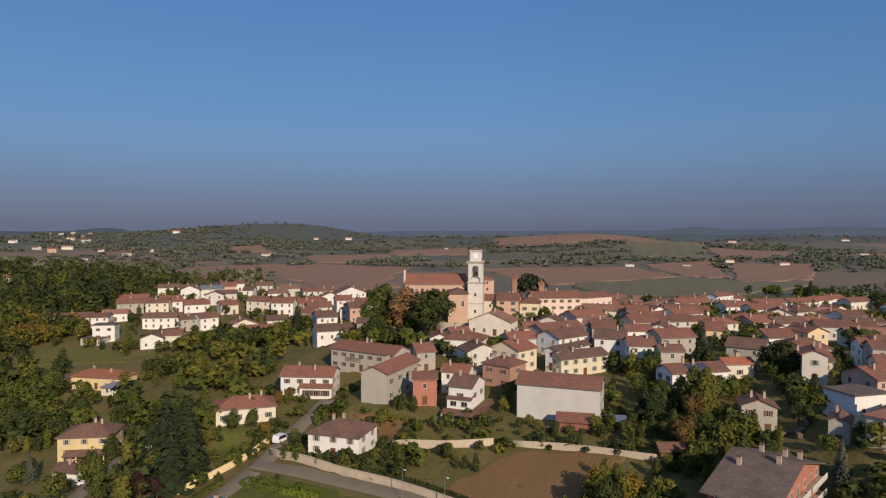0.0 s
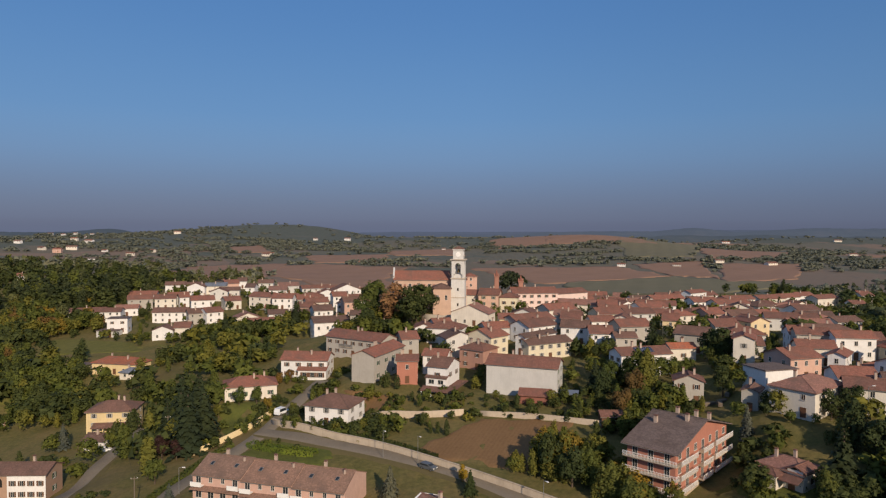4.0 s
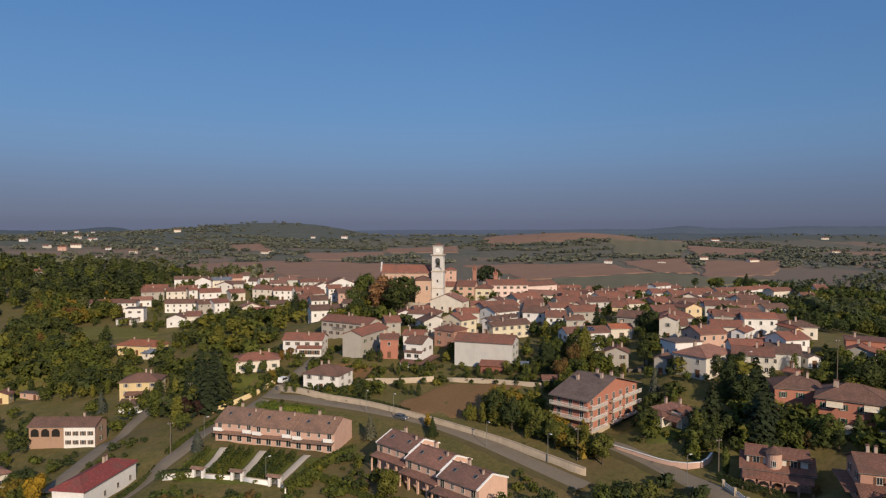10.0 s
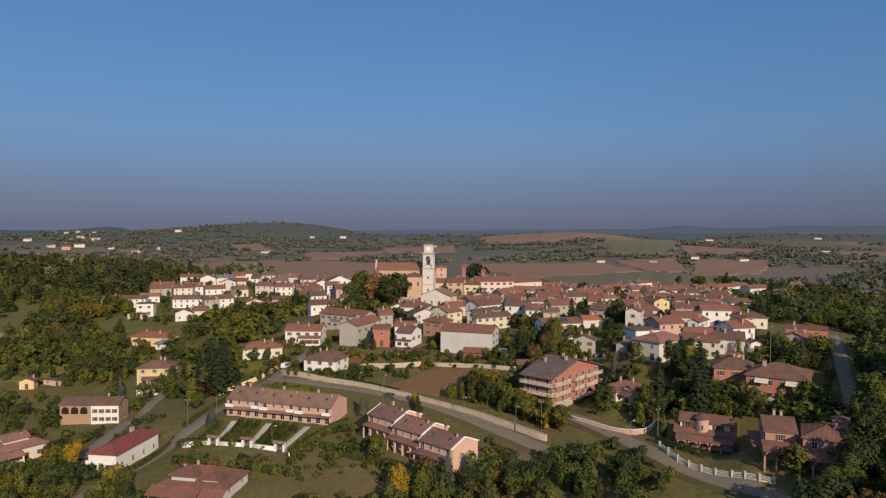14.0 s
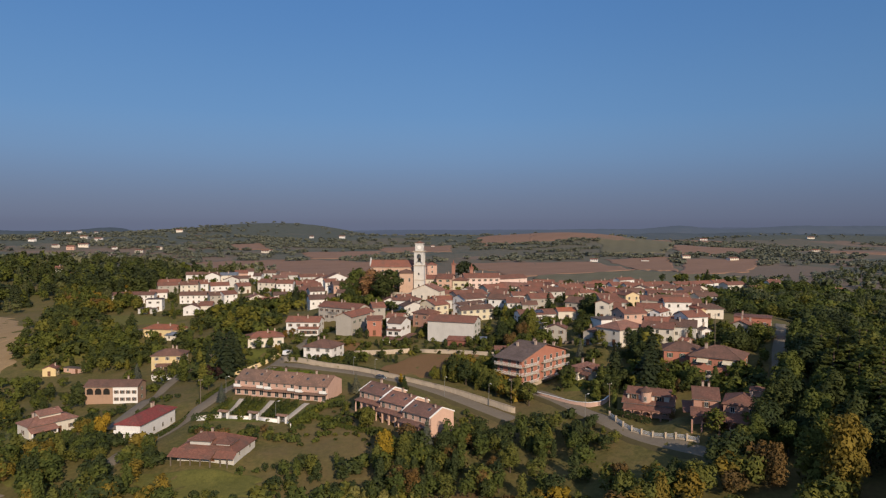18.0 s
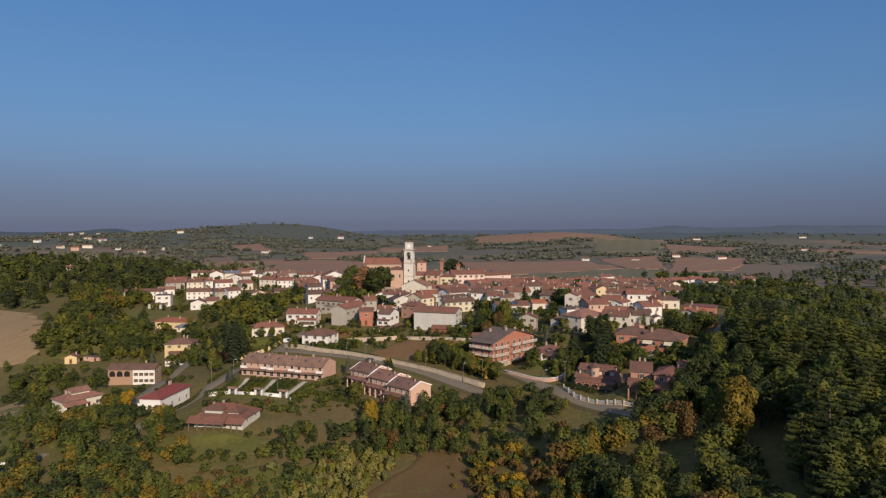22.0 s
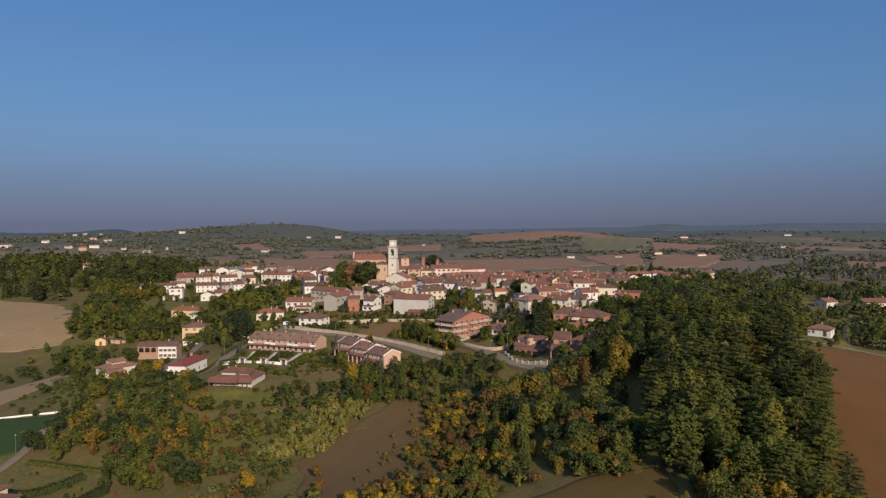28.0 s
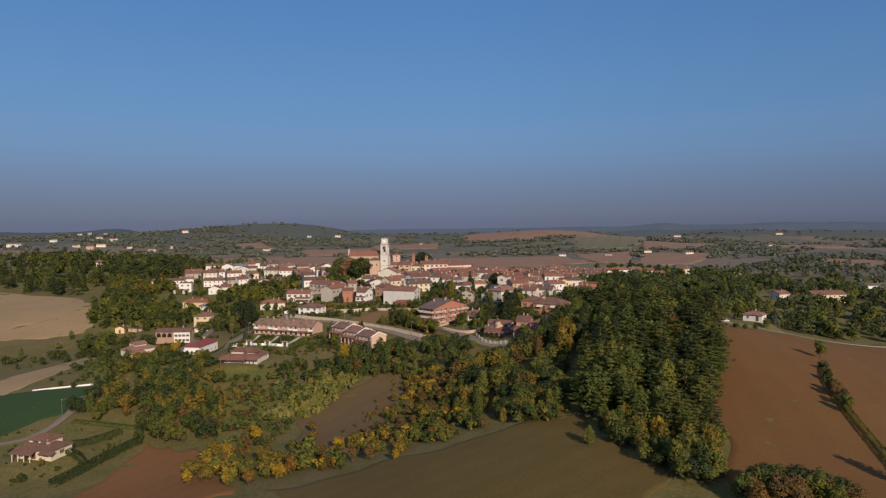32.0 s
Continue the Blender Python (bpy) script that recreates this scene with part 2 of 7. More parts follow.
# open ground: grass, dry scrub and bare earth; past the village a patchwork of fields, hedges and woods, its colours
# paled to paint distance haze
m, n, l, b = base_mat("open_ground", 0.95)
v = coords(n, l)
big, mid, fine = noise_tex(n, l, v, 0.018, 5, 0.6), noise_tex(n, l, v, 0.09, 6, 0.7), noise_tex(n, l, v, 0.8, 5, 0.7)
grass = ramp_of(n, l, mid, ((0.28, (0.066, 0.074, 0.019)), (0.42, (0.108, 0.100, 0.028)), (0.53, (0.148, 0.120, 0.040)), (0.70, (0.21, 0.142, 0.062))))
near = mix(n, l, 0.5, grass, ramp_of(n, l, fine, ((0.34, (0.044, 0.047, 0.014)), (0.66, (0.170, 0.138, 0.048)))))
near = mix(n, l, ramp_of(n, l, big, ((0.54, (0, 0, 0)), (0.70, (0.6, 0.6, 0.6)))), near, (0.145, 0.098, 0.056))
vor = n.new("ShaderNodeTexVoronoi")
vor.inputs["Scale"].default_value = 0.0062
vor.inputs["Randomness"].default_value = 0.9
mpv = n.new("ShaderNodeMapping")
mpv.inputs["Scale"].default_value = (0.75, 0.42, 1.0)
l.new(v, mpv.inputs[0])
l.new(mpv.outputs[0], vor.inputs["Vector"])
sc = n.new("ShaderNodeSeparateColor")
l.new(vor.outputs["Color"], sc.inputs[0])
# far patch colours are paled and greyed: distance haze put into the base colour
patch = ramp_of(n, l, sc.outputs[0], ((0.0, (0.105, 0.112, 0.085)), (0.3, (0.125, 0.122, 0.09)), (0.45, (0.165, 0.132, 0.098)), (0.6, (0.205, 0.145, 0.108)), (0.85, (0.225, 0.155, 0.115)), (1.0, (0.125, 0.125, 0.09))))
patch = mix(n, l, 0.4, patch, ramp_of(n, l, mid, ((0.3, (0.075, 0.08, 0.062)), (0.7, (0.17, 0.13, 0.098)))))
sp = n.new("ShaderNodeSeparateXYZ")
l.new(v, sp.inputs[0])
# woods thicken with distance and height; their grey-green tone also paints haze
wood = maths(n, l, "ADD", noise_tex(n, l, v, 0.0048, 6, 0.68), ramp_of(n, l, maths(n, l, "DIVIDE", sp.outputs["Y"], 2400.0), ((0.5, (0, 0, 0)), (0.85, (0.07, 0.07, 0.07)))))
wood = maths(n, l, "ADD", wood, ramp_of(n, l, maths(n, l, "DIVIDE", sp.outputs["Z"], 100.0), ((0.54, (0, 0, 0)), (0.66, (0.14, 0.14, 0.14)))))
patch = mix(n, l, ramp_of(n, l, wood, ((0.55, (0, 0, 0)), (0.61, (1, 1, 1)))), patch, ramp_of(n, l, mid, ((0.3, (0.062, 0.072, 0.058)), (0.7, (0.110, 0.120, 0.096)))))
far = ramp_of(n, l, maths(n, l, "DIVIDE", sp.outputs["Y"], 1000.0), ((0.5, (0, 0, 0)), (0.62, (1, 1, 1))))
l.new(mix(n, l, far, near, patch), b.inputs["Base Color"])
bump(n, l, b, mid, 0.5, 0.8)
M_GROUND = m

# ---------------------------------------------------------------- the lie of the land
HILLS = [(-660, 2300, 50, 230, 330), (-420, 2400, 28, 170, 260), (-420, 640, 26, 170, 150), (-950, 1400, 34, 330, 240), (-250, 1800, 22, 420, 220), (390, 1700, 36, 170, 170), (820, 1900, 16, 260, 180), (1250, 2250, 26, 260, 240), (1900, 2300, 24, 380, 300), (60, 2000, 20, 190, 180), (-1350, 2300, 30, 420, 420), (-40, 1250, 10, 420, 200), (750, 1350, 12, 320, 200), (650, 520, 6, 250, 220), (-1100, 700, 26, 300, 300)]
SWELL = {
    -160: [-0.4, -0.8, -3.1, -2.2, -0.8, -1.8, 7.2, -0.4, 1.5, 0.4],
    -80: [-1.8, -4.5, -6.1, -3.2, 2.7, 6.5, 1.7, -2.4, 4.3, 1.1],
    0: [-2.8, -6.9, -2.3, 0.6, -12, 2, 13.7, -1.3, 2.7, 1.2],
    80: [-2.8, 2.8, 1.4, 3.3, 7.5, 1.4, 11.2, 2.8, -0.8, 0.3],
    160: [0, 0.5, -14.2, 5.5, -1.8, 9.6, 14.6, -1.7, 0.5, 1.4],
    240: [2, 2.9, 5.3, 2.8, 17.5, 3.7, 8.5, 6.2, 5.4, 4.2],
    320: [2.2, 1.1, 2.9, 0.4, 12.2, 6.2, 8.3, 5.7, 2.7, 2.2],
    400: [3.2, 1.7, 9, 11.2, 4.2, 4, 4.9, 4.5, 2.3, 0.3],
    480: [4.5, 4.3, 9.5, 3, 1.8, 6.5, 4.1, 7.3, 4.9, 0.2],
    560: [2.3, -0.4, -0.7, -1.1, 0.6, 4, 2.7, 3.8, 2.3, 0],
}
SW_Y = sorted(SWELL)
SW_A = np.array([SWELL[k] for k in SW_Y])
SW_X = np.arange(-320.0, 401.0, 80.0)


PADS = []              # x, y, level, radius


def ground_z(x, y):
    x, y = np.asarray(x, float), np.asarray(y, float)
    h = 30 + 10 * np.clip((y - 1200) / 1200, 0, 1)
    for a, b_, c, d, e in HILLS:
        h = h + c * np.exp(-((x - a) / d) ** 2 / 2 - ((y - b_) / e) ** 2 / 2)
    ex = np.exp(-(x[..., None] - SW_X) ** 2 / (2 * 62.0 ** 2))
    ey = np.exp(-(y[..., None] - np.array(SW_Y, float)) ** 2 / (2 * 62.0 ** 2))
    h = h + np.einsum("...i,ij,...j->...", ey, SW_A, ex)
    if PADS:
        # the ground is levelled round the buildings
        if x.size < 2:
            P = np.array(PADS)
            w = 9.0 * np.exp(-np.maximum(0.0, np.hypot(x - P[:, 0], y - P[:, 1]) - P[:, 3]) ** 2 / 18.0)
            return (h + (w * P[:, 2]).sum()) / (1.0 + w.sum())
        num, den = h, 1.0
        for px, py, pz, pr in PADS:
            w = 9.0 * np.exp(-np.maximum(0.0, np.hypot(x - px, y - py) - pr) ** 2 / 18.0)
            num, den = num + w * pz, den + w
        h = num / den
    return h


def gz(x, y):
    return float(ground_z(x, y))


def mesh_np(name, verts, faces, mats, mat_index=None, smooth=False):
    """A mesh from arrays; faces all have the same number of corners."""
    me = bpy.data.meshes.new(name)
    verts, faces = np.asarray(verts, np.float32), np.asarray(faces, np.int32)
    nf, k = faces.shape
    me.vertices.add(len(verts))
    me.vertices.foreach_set("co", verts.ravel())
    me.loops.add(nf * k)
    me.loops.foreach_set("vertex_index", faces.ravel())
    me.polygons.add(nf)
    me.polygons.foreach_set("loop_start", np.arange(0, nf * k, k, dtype=np.int32))
    for mm in mats:
        me.materials.append(mm)
    if mat_index is not None:
        me.polygons.foreach_set("material_index", np.asarray(mat_index, np.int32))
    if smooth:
        me.polygons.foreach_set("use_smooth", np.ones(nf, bool))
    me.update(calc_edges=True)
    return me


def spread(lo, hi, step, far_lo, far_hi):
    """Grid lines: even between lo and hi, then ever wider out to far_lo and far_hi."""
    out = list(np.arange(lo, hi + 0.1, step))
    s, p = step, hi
    while p < far_hi:
        s *= 1.09
        p += s
        out.append(p)
    s, p = step, lo
    while p > far_lo:
        s *= 1.09
        p -= s
        out.insert(0, p)
    return np.array(out)


KEEP_OUT = []          # rounds that stay free of trees: x, y, radius
KEEP_QUADS = []


def draped(name, corners, mat, label, lift=0.1, steps=24, category="field", keep=True, kind="structure"):
    """A four-cornered sheet laid on the land."""
    a, b_, c, d = [np.array(p, float) for p in corners]
    long_ = max(np.linalg.norm(b_ - a), np.linalg.norm(c - d), 1.0)
    wide_ = max(np.linalg.norm(d - a), np.linalg.norm(c - b_), 1.0)
    rim = [np.concatenate([[-1.3 / s_], np.linspace(0, 1, steps), [1 + 1.3 / s_]]) for s_ in (long_, wide_)]
    steps += 2
    u, w = np.meshgrid(*rim)
    low = (u < 0) | (u > 1) | (w < 0) | (w > 1)
    k = float(a[0] * 0.37 + a[1] * 0.11)
    uu = u + 0.045 * np.sin(w * 5.1 + k) * np.sin(w * 11.3 + k * 2) + 0.012 * np.sin(w * 31 + k)
    ww = w + 0.045 * np.sin(u * 4.7 + k * 3) * np.sin(u * 9.1 + k) + 0.012 * np.sin(u * 27 + k)
    P = ((1 - uu) * (1 - ww))[..., None] * a + (uu * (1 - ww))[..., None] * b_ + (uu * ww)[..., None] * c + ((1 - uu) * ww)[..., None] * d
    Z = ground_z(P[..., 0], P[..., 1]) + np.where(low, -0.45, lift)
    i, j = np.meshgrid(np.arange(steps - 1), np.arange(steps - 1))
    q = (j * steps + i).ravel()
    f = np.stack([q, q + steps, q + steps + 1, q + 1], 1)
    me = mesh_np(name, np.concatenate([P, Z[..., None]], -1).reshape(-1, 3), f, [mat], smooth=True)
    nrm = me.polygons[0].normal.z
    if nrm < 0:
        me.flip_normals()
    if keep:
        KEEP_QUADS.append([a, b_, c, d])
    return tagged(new(name, me), label, category, kind=kind)


def in_quad(q, x, y):
    s = 0
    for k in range(4):
        a, b_ = q[k], q[(k + 1) % 4]
        cr = (b_[0] - a[0]) * (y - a[1]) - (b_[1] - a[1]) * (x - a[0])
        if cr == 0:
            continue
        if s == 0:
            s = 1 if cr > 0 else -1
        elif (cr > 0) != (s > 0):
            return False
    return True


def smooth_line(pts, step=2.0):
    """Points along a soft curve through pts."""
    p = [Vector(q).to_2d() for q in pts]
    p = [p[0] * 2 - p[1]] + p + [p[-1] * 2 - p[-2]]
    out = []
    for k in range(1, len(p) - 2):
        m = max(2, int((p[k + 1] - p[k]).length / step))
        for i in range(m):
            t = i / m
            out.append(0.5 * ((2 * p[k]) + (p[k + 1] - p[k - 1]) * t + (2 * p[k - 1] - 5 * p[k] + 4 * p[k + 1] - p[k + 2]) * t * t + (3 * p[k] - p[k - 1] - 3 * p[k + 1] + p[k + 2]) * t ** 3))
    out.append(p[-2])
    return out


def ribbon(name, pts, width, mat, label, lift=0.22, category="road", kind="structure"):
    line = smooth_line(pts)
    V, F = [], []
    for i, p in enumerate(line):
        d = (line[min(i + 1, len(line) - 1)] - line[max(i - 1, 0)]).normalized()
        s = Vector((-d.y, d.x)) * width / 2
        zc = gz(p.x, p.y)
        # the verges slope down to the ground
        for k in (-1 - 2.4 / width, -1, 0, 1, 1 + 2.4 / width):
            c = p + s * k
            g_ = gz(c.x, c.y)
            V.append((c.x, c.y, g_ - 0.4 if abs(k) > 1 else max(g_, zc) + lift))
        KEEP_OUT.append((p.x, p.y, width / 2 + 0.8))
    for i in range(len(line) - 1):
        for k in range(4):
            a = i * 5 + k
            F.append((a, a + 5, a + 6, a + 1))
    me = mesh_np(name, V, F, [mat, M_VERGE], np.tile([1, 0, 0, 1], len(line) - 1), smooth=True)
    if me.polygons[0].normal.z < 0:
        me.flip_normals()
    return tagged(new(name, me), label, category, kind=kind)


def wall_line(name, pts, height, thick, mat, label, category="wall", kind="structure", cap=None, sink=1.0):
    """A wall that follows the land along a curve, with a coping where cap is a material."""
    line = smooth_line(pts, 3.0)
    V, F = [], []
    for i, p in enumerate(line):
        d = (line[min(i + 1, len(line) - 1)] - line[max(i - 1, 0)]).normalized()
        s = Vector((-d.y, d.x)) * thick / 2
        z = gz(p.x, p.y)
        for k, h in ((-1, -sink), (-1, height), (1, height), (1, -sink)):
            V.append((p.x + s.x * k, p.y + s.y * k, z + h))
    for i in range(len(line) - 1):
        a = i * 4
        for k in range(3):
            F.append((a + k, a + k + 1, a + k + 5, a + k + 4))
    e = len(V) - 4
    F += [(3, 2, 1, 0), (e, e + 1, e + 2, e + 3)]
    ob = tagged(new(name, mesh_np(name, V, F, [mat])), label, category, kind=kind)
    if cap:
        V, F = [], []
        for i, p in enumerate(line):
            d = (line[min(i + 1, len(line) - 1)] - line[max(i - 1, 0)]).normalized()
            s = Vector((-d.y, d.x)) * (thick / 2 + 0.08)
            z = gz(p.x, p.y) + height + 0.004
            for k, h in ((-1, 0), (-1, 0.1), (1, 0.1), (1, 0)):
                V.append((p.x + s.x * k, p.y + s.y * k, z + h))
        for i in range(len(line) - 1):
            a = i * 4
            for k in range(4):
                F.append((a + k, a + (k + 1) % 4, a + 4 + (k + 1) % 4, a + 4 + k))
        c = new("coping", mesh_np("coping", V, F, [cap]))
        c.parent = ob
    return ob


# ---------------------------------------------------------------- building kit
def part(name, bm, material, parent, label=""):
    me = bpy.data.meshes.new(name)
    bmesh.ops.recalc_face_normals(bm, faces=bm.faces)
    bm.to_mesh(me)
    bm.free()
    for mm in (material if isinstance(material, (list, tuple)) else [material]):
        me.materials.append(mm)
    ob = new(name, me)
    ob.parent = parent
    return tagged(ob, label) if label else ob


def put(name, me, parent, m):
    ob = new(name, me)
    ob.parent = parent
    ob.matrix_local = m
    return ob


def box(bm, x0, x1, y0, y1, z0, z1, mat=0):
    v = [bm.verts.new(p) for p in ((x0, y0, z0), (x1, y0, z0), (x1, y1, z0), (x0, y1, z0), (x0, y0, z1), (x1, y0, z1), (x1, y1, z1), (x0, y1, z1))]
    for f in ((3, 2, 1, 0), (4, 5, 6, 7), (0, 1, 5, 4), (1, 2, 6, 5), (2, 3, 7, 6), (3, 0, 4, 7)):
        bm.faces.new([v[i] for i in f]).material_index = mat
    return v


def poly_prism(bm, pts, off):
    """A slab: a flat outline and its copy shifted by off."""
    a = [bm.verts.new(p) for p in pts]
    b_ = [bm.verts.new(Vector(p) + Vector(off)) for p in pts]
    bm.faces.new(a)
    bm.faces.new(b_[::-1])
    for i in range(len(a)):
        j = (i + 1) % len(a)
        bm.faces.new((a[i], b_[i], b_[j], a[j]))


def tube(bm, x, y, z0, z1, r0, r1, k=8):
    lo = [bm.verts.new((x + r0 * math.cos(6.2832 * i / k), y + r0 * math.sin(6.2832 * i / k), z0)) for i in range(k)]
    hi = [bm.verts.new((x + r1 * math.cos(6.2832 * i / k), y + r1 * math.sin(6.2832 * i / k), z1)) for i in range(k)]
    for i in range(k):
        bm.faces.new((lo[i], lo[(i + 1) % k], hi[(i + 1) % k], hi[i]))
    bm.faces.new(lo[::-1])
    bm.faces.new(hi)


def small_mesh(name, build, mats):
    bm = bmesh.new()
    build(bm)
    bmesh.ops.recalc_face_normals(bm, faces=bm.faces)
    me = bpy.data.meshes.new(name)
    bm.to_mesh(me)
    bm.free()
    for mm in mats:
        me.materials.append(mm)
    return me


WIN = {}


def window_meshes(w, h):
    key = (round(w, 2), round(h, 2))
    if key not in WIN:
        def frame_(bm):
            t = 0.09
            for x0, x1, z0, z1 in ((-w / 2 - t, -w / 2, -t, h + t), (w / 2, w / 2 + t, -t, h + t), (-w / 2, w / 2, h, h + t), (-0.03, 0.03, 0, h)):
                box(bm, x0, x1, -0.05, 0.02, z0, z1)
            box(bm, -w / 2 - 0.16, w / 2 + 0.16, -0.14, 0.02, -t - 0.03, -0.002)

        def pane(bm):
            box(bm, -w / 2, -0.032, -0.012, 0.012, 0, h)
            box(bm, 0.032, w / 2, -0.012, 0.012, 0, h)

        def shutter(bm):
            sw = w * 0.48
            k = 6
            edge = [(-sw / 2, -0.03, -0.02), (-sw / 2, -0.07, -0.02)]
            for i in range(k):
                z = 0.05 + (h - 0.1) * i / k
                edge += [(-sw / 2, -0.07, z), (-sw / 2, -0.092, z + 0.01), (-sw / 2, -0.07, z + (h - 0.1) / k * 0.8)]
            poly_prism(bm, edge + [(-sw / 2, -0.07, h + 0.02), (-sw / 2, -0.03, h + 0.02)], (sw, 0, 0))
        WIN[key] = (small_mesh("window", frame_, [M_FRAME]), small_mesh("pane", pane, [M_GLASS]),
                    [small_mesh("shutter", shutter, [mm]) for mm in M_SHUT])
    return WIN[key]


def add_window(parent, m, w=1.0, h=1.4, shut=-1, detail=2):
    fr, pa, sh = window_meshes(w, h)
    win = put("window", fr, parent, m)
    put("pane", pa, win, Matrix())
    if shut >= 0 and detail > 1:
        for s in (-1, 1):
            put("shutter", sh[shut], win, Matrix.Translation((s * (w / 2 + w * 0.25 + 0.06), 0, 0)))
    return win


def side(w, d, k):
    """The pose of side k of a w x d block: x along the side, y into the wall. 0 front, 1 right, 2 back, 3 left."""
    return [pose(0, -d / 2, 0), pose(w / 2, 0, 0, 0, 0, 90), pose(0, d / 2, 0, 0, 0, 180), pose(-w / 2, 0, 0, 0, 0, -90)][k]


PITCH = 0.40


def roof_parts(top, w, d, z, kind, mat, over=0.45, pitch=PITCH, trim=None):
    """A roof over a w x d block with its eaves at height z."""
    W, D = w / 2 + over, d / 2 + over
    t = 0.2
    drop = over * pitch
    if kind == "f":
        bm = bmesh.new()
        box(bm, -W + 0.15, W - 0.15, -D + 0.15, D - 0.15, z + 0.003, z + 0.28)
        return part("roof", bm, mat, top)
    turn = Matrix()
    if kind == "G":
        W, D = D, W
        turn = Matrix.Rotation(radians(90), 4, "Z")
    rise = D * pitch
    z0 = z - drop
    zr = z0 + rise
    if kind in "gG":
        bm = bmesh.new()
        for s in (-1, 1):
            poly_prism(bm, [(-W, s * D, z0), (W, s * D, z0), (W, 0, zr), (-W, 0, zr)], (0, 0, t))
        bm.transform(turn)
        ob = part("roof", bm, mat, top)
        bm = bmesh.new()
        k = 6
        ring = [(0.17 * math.cos(math.pi * i / k), 0.13 * math.sin(math.pi * i / k)) for i in range(k + 1)]
        for i in range(k):
            a = [bm.verts.new((sx * (W + 0.02), ring[j][0], zr + t + 0.005 + ring[j][1])) for sx, j in ((-1, i), (1, i), (1, i + 1), (-1, i + 1))]
            bm.faces.new(a)
        bm.transform(turn)
        r = part("ridge_cap", bm, mat, top)
        r.parent = ob
    else:
        if W < D:
            W, D = D, W
            turn = Matrix.Rotation(radians(90), 4, "Z")
            rise = D * pitch
            zr = z0 + rise
        R = W - D * 0.95
        bm = bmesh.new()
        for s in (-1, 1):
            poly_prism(bm, [(-W, s * D, z0), (W, s * D, z0), (R, 0, zr), (-R, 0, zr)], (0, 0, t))
            poly_prism(bm, [(s * W, -D, z0 + 0.003), (s * W, D, z0 + 0.003), (s * R, 0, zr + 0.003)], (0, 0, t))
        bm.transform(turn)
        ob = part("roof", bm, mat, top)
        bm = bmesh.new()
        for a, b_ in (((-R, 0, zr), (R, 0, zr)), ((W, D, z0), (R, 0, zr)), ((W, -D, z0), (R, 0, zr)), ((-W, D, z0), (-R, 0, zr)), ((-W, -D, z0), (-R, 0, zr))):
            a, b_ = Vector(a) + Vector((0, 0, t)), Vector(b_) + Vector((0, 0, t))
            sd = (b_ - a).cross(Vector((0, 0, 1))).normalized() * 0.15
            up = Vector((0, 0, 0.1))
            v = [bm.verts.new(p) for p in (a - sd, b_ - sd, b_ + up, a + up)]
            bm.faces.new(v)
            v = [bm.verts.new(p) for p in (a + up, b_ + up, b_ + sd, a + sd)]
            bm.faces.new(v)
        bm.transform(turn)
        r = part("ridge_cap", bm, mat, top)
        r.parent = ob
    # gutter under the front eaves
    if kind != "f":
        bm = bmesh.new()
        box(bm, -W, W, -D - 0.06, -D + 0.06, z0 - 0.10, z0 - 0.005)
        bm.transform(turn)
        g = part("gutter", bm, M_METAL if trim is None else trim, top)
        g.parent = ob
    return ob


def shell(top, w, d, h, kind, mat, low=-3.0, pitch=PITCH):
    bm = bmesh.new()
    box(bm, -w / 2, w / 2, -d / 2, d / 2, low, h)
    if kind == "g":
        for s in (-1, 1):
            x0, x1 = (s * w / 2 - s * 0.25, s * w / 2)
            poly_prism(bm, [(x0, -d / 2, h), (x0, d / 2, h), (x0, 0, h + d / 2 * pitch)], (x1 - x0, 0, 0))
    elif kind == "G":
        for s in (-1, 1):
            y0, y1 = (s * d / 2 - s * 0.25, s * d / 2)
            poly_prism(bm, [(-w / 2, y0, h), (w / 2, y0, h), (0, y0, h + w / 2 * pitch)], (0, y1 - y0, 0))
    return part("wall", bm, mat, top)


CHIM = {}


def add_chimney(roof, x, y, z, s=0.55, h=1.2):
    if "c" not in CHIM:
        CHIM["c"] = small_mesh("chimney", lambda bm: box(bm, -0.5, 0.5, -0.5, 0.5, -1.0, 1.0), [M_CHIM])

        def cap(bm):
            for a in (-0.46, 0.36):
                for c in (-0.46, 0.36):
                    box(bm, a, a + 0.1, c, c + 0.1, 0.0, 0.16)
            box(bm, -0.62, 0.62, -0.62, 0.62, 0.16, 0.26)
        CHIM["k"] = small_mesh("cap", cap, [TILE["redbrown"]])
    c = put("chimney", CHIM["c"], roof, Matrix.Translation((x, y, z)) @ Matrix.Diagonal((s, s, h, 1)))
    put("cap", CHIM["k"], c, Matrix.Translation((0, 0, 1.0)) @ Matrix.Diagonal((1, 1, 1.0 / h, 1)))
    return c


NOTE = {"white": "white rendered", "whitegrey": "weathered white rendered", "cream": "cream rendered", "yellow": "warm yellow rendered", "yellowish": "pale yellow rendered",
        "ochre": "ochre rendered", "grey": "unpainted grey rendered", "pink": "dusty pink rendered", "palepink": "pale pink rendered", "peach": "peach rendered", "brick": "bare red brick",
        "brickdark": "dark red brick", "farm": "old brick and plaster", "salmon": "salmon brick", "rosy": "rosy brick", "apricot": "apricot rendered"}
TNOTE = {"red": "red clay tile", "orange": "bright orange tile", "brown": "weathered brown tile", "redbrown": "dark red tile", "pinkish": "faded pink tile", "tan": "tan tile", "grey": "grey", "slate": "blue-grey sheet", "russet": "russet tile", "crimson": "crimson tile"}
SHAPE = {"g": "gabled", "G": "gabled", "h": "hipped", "f": "flat"}
HR = random.Random(11)


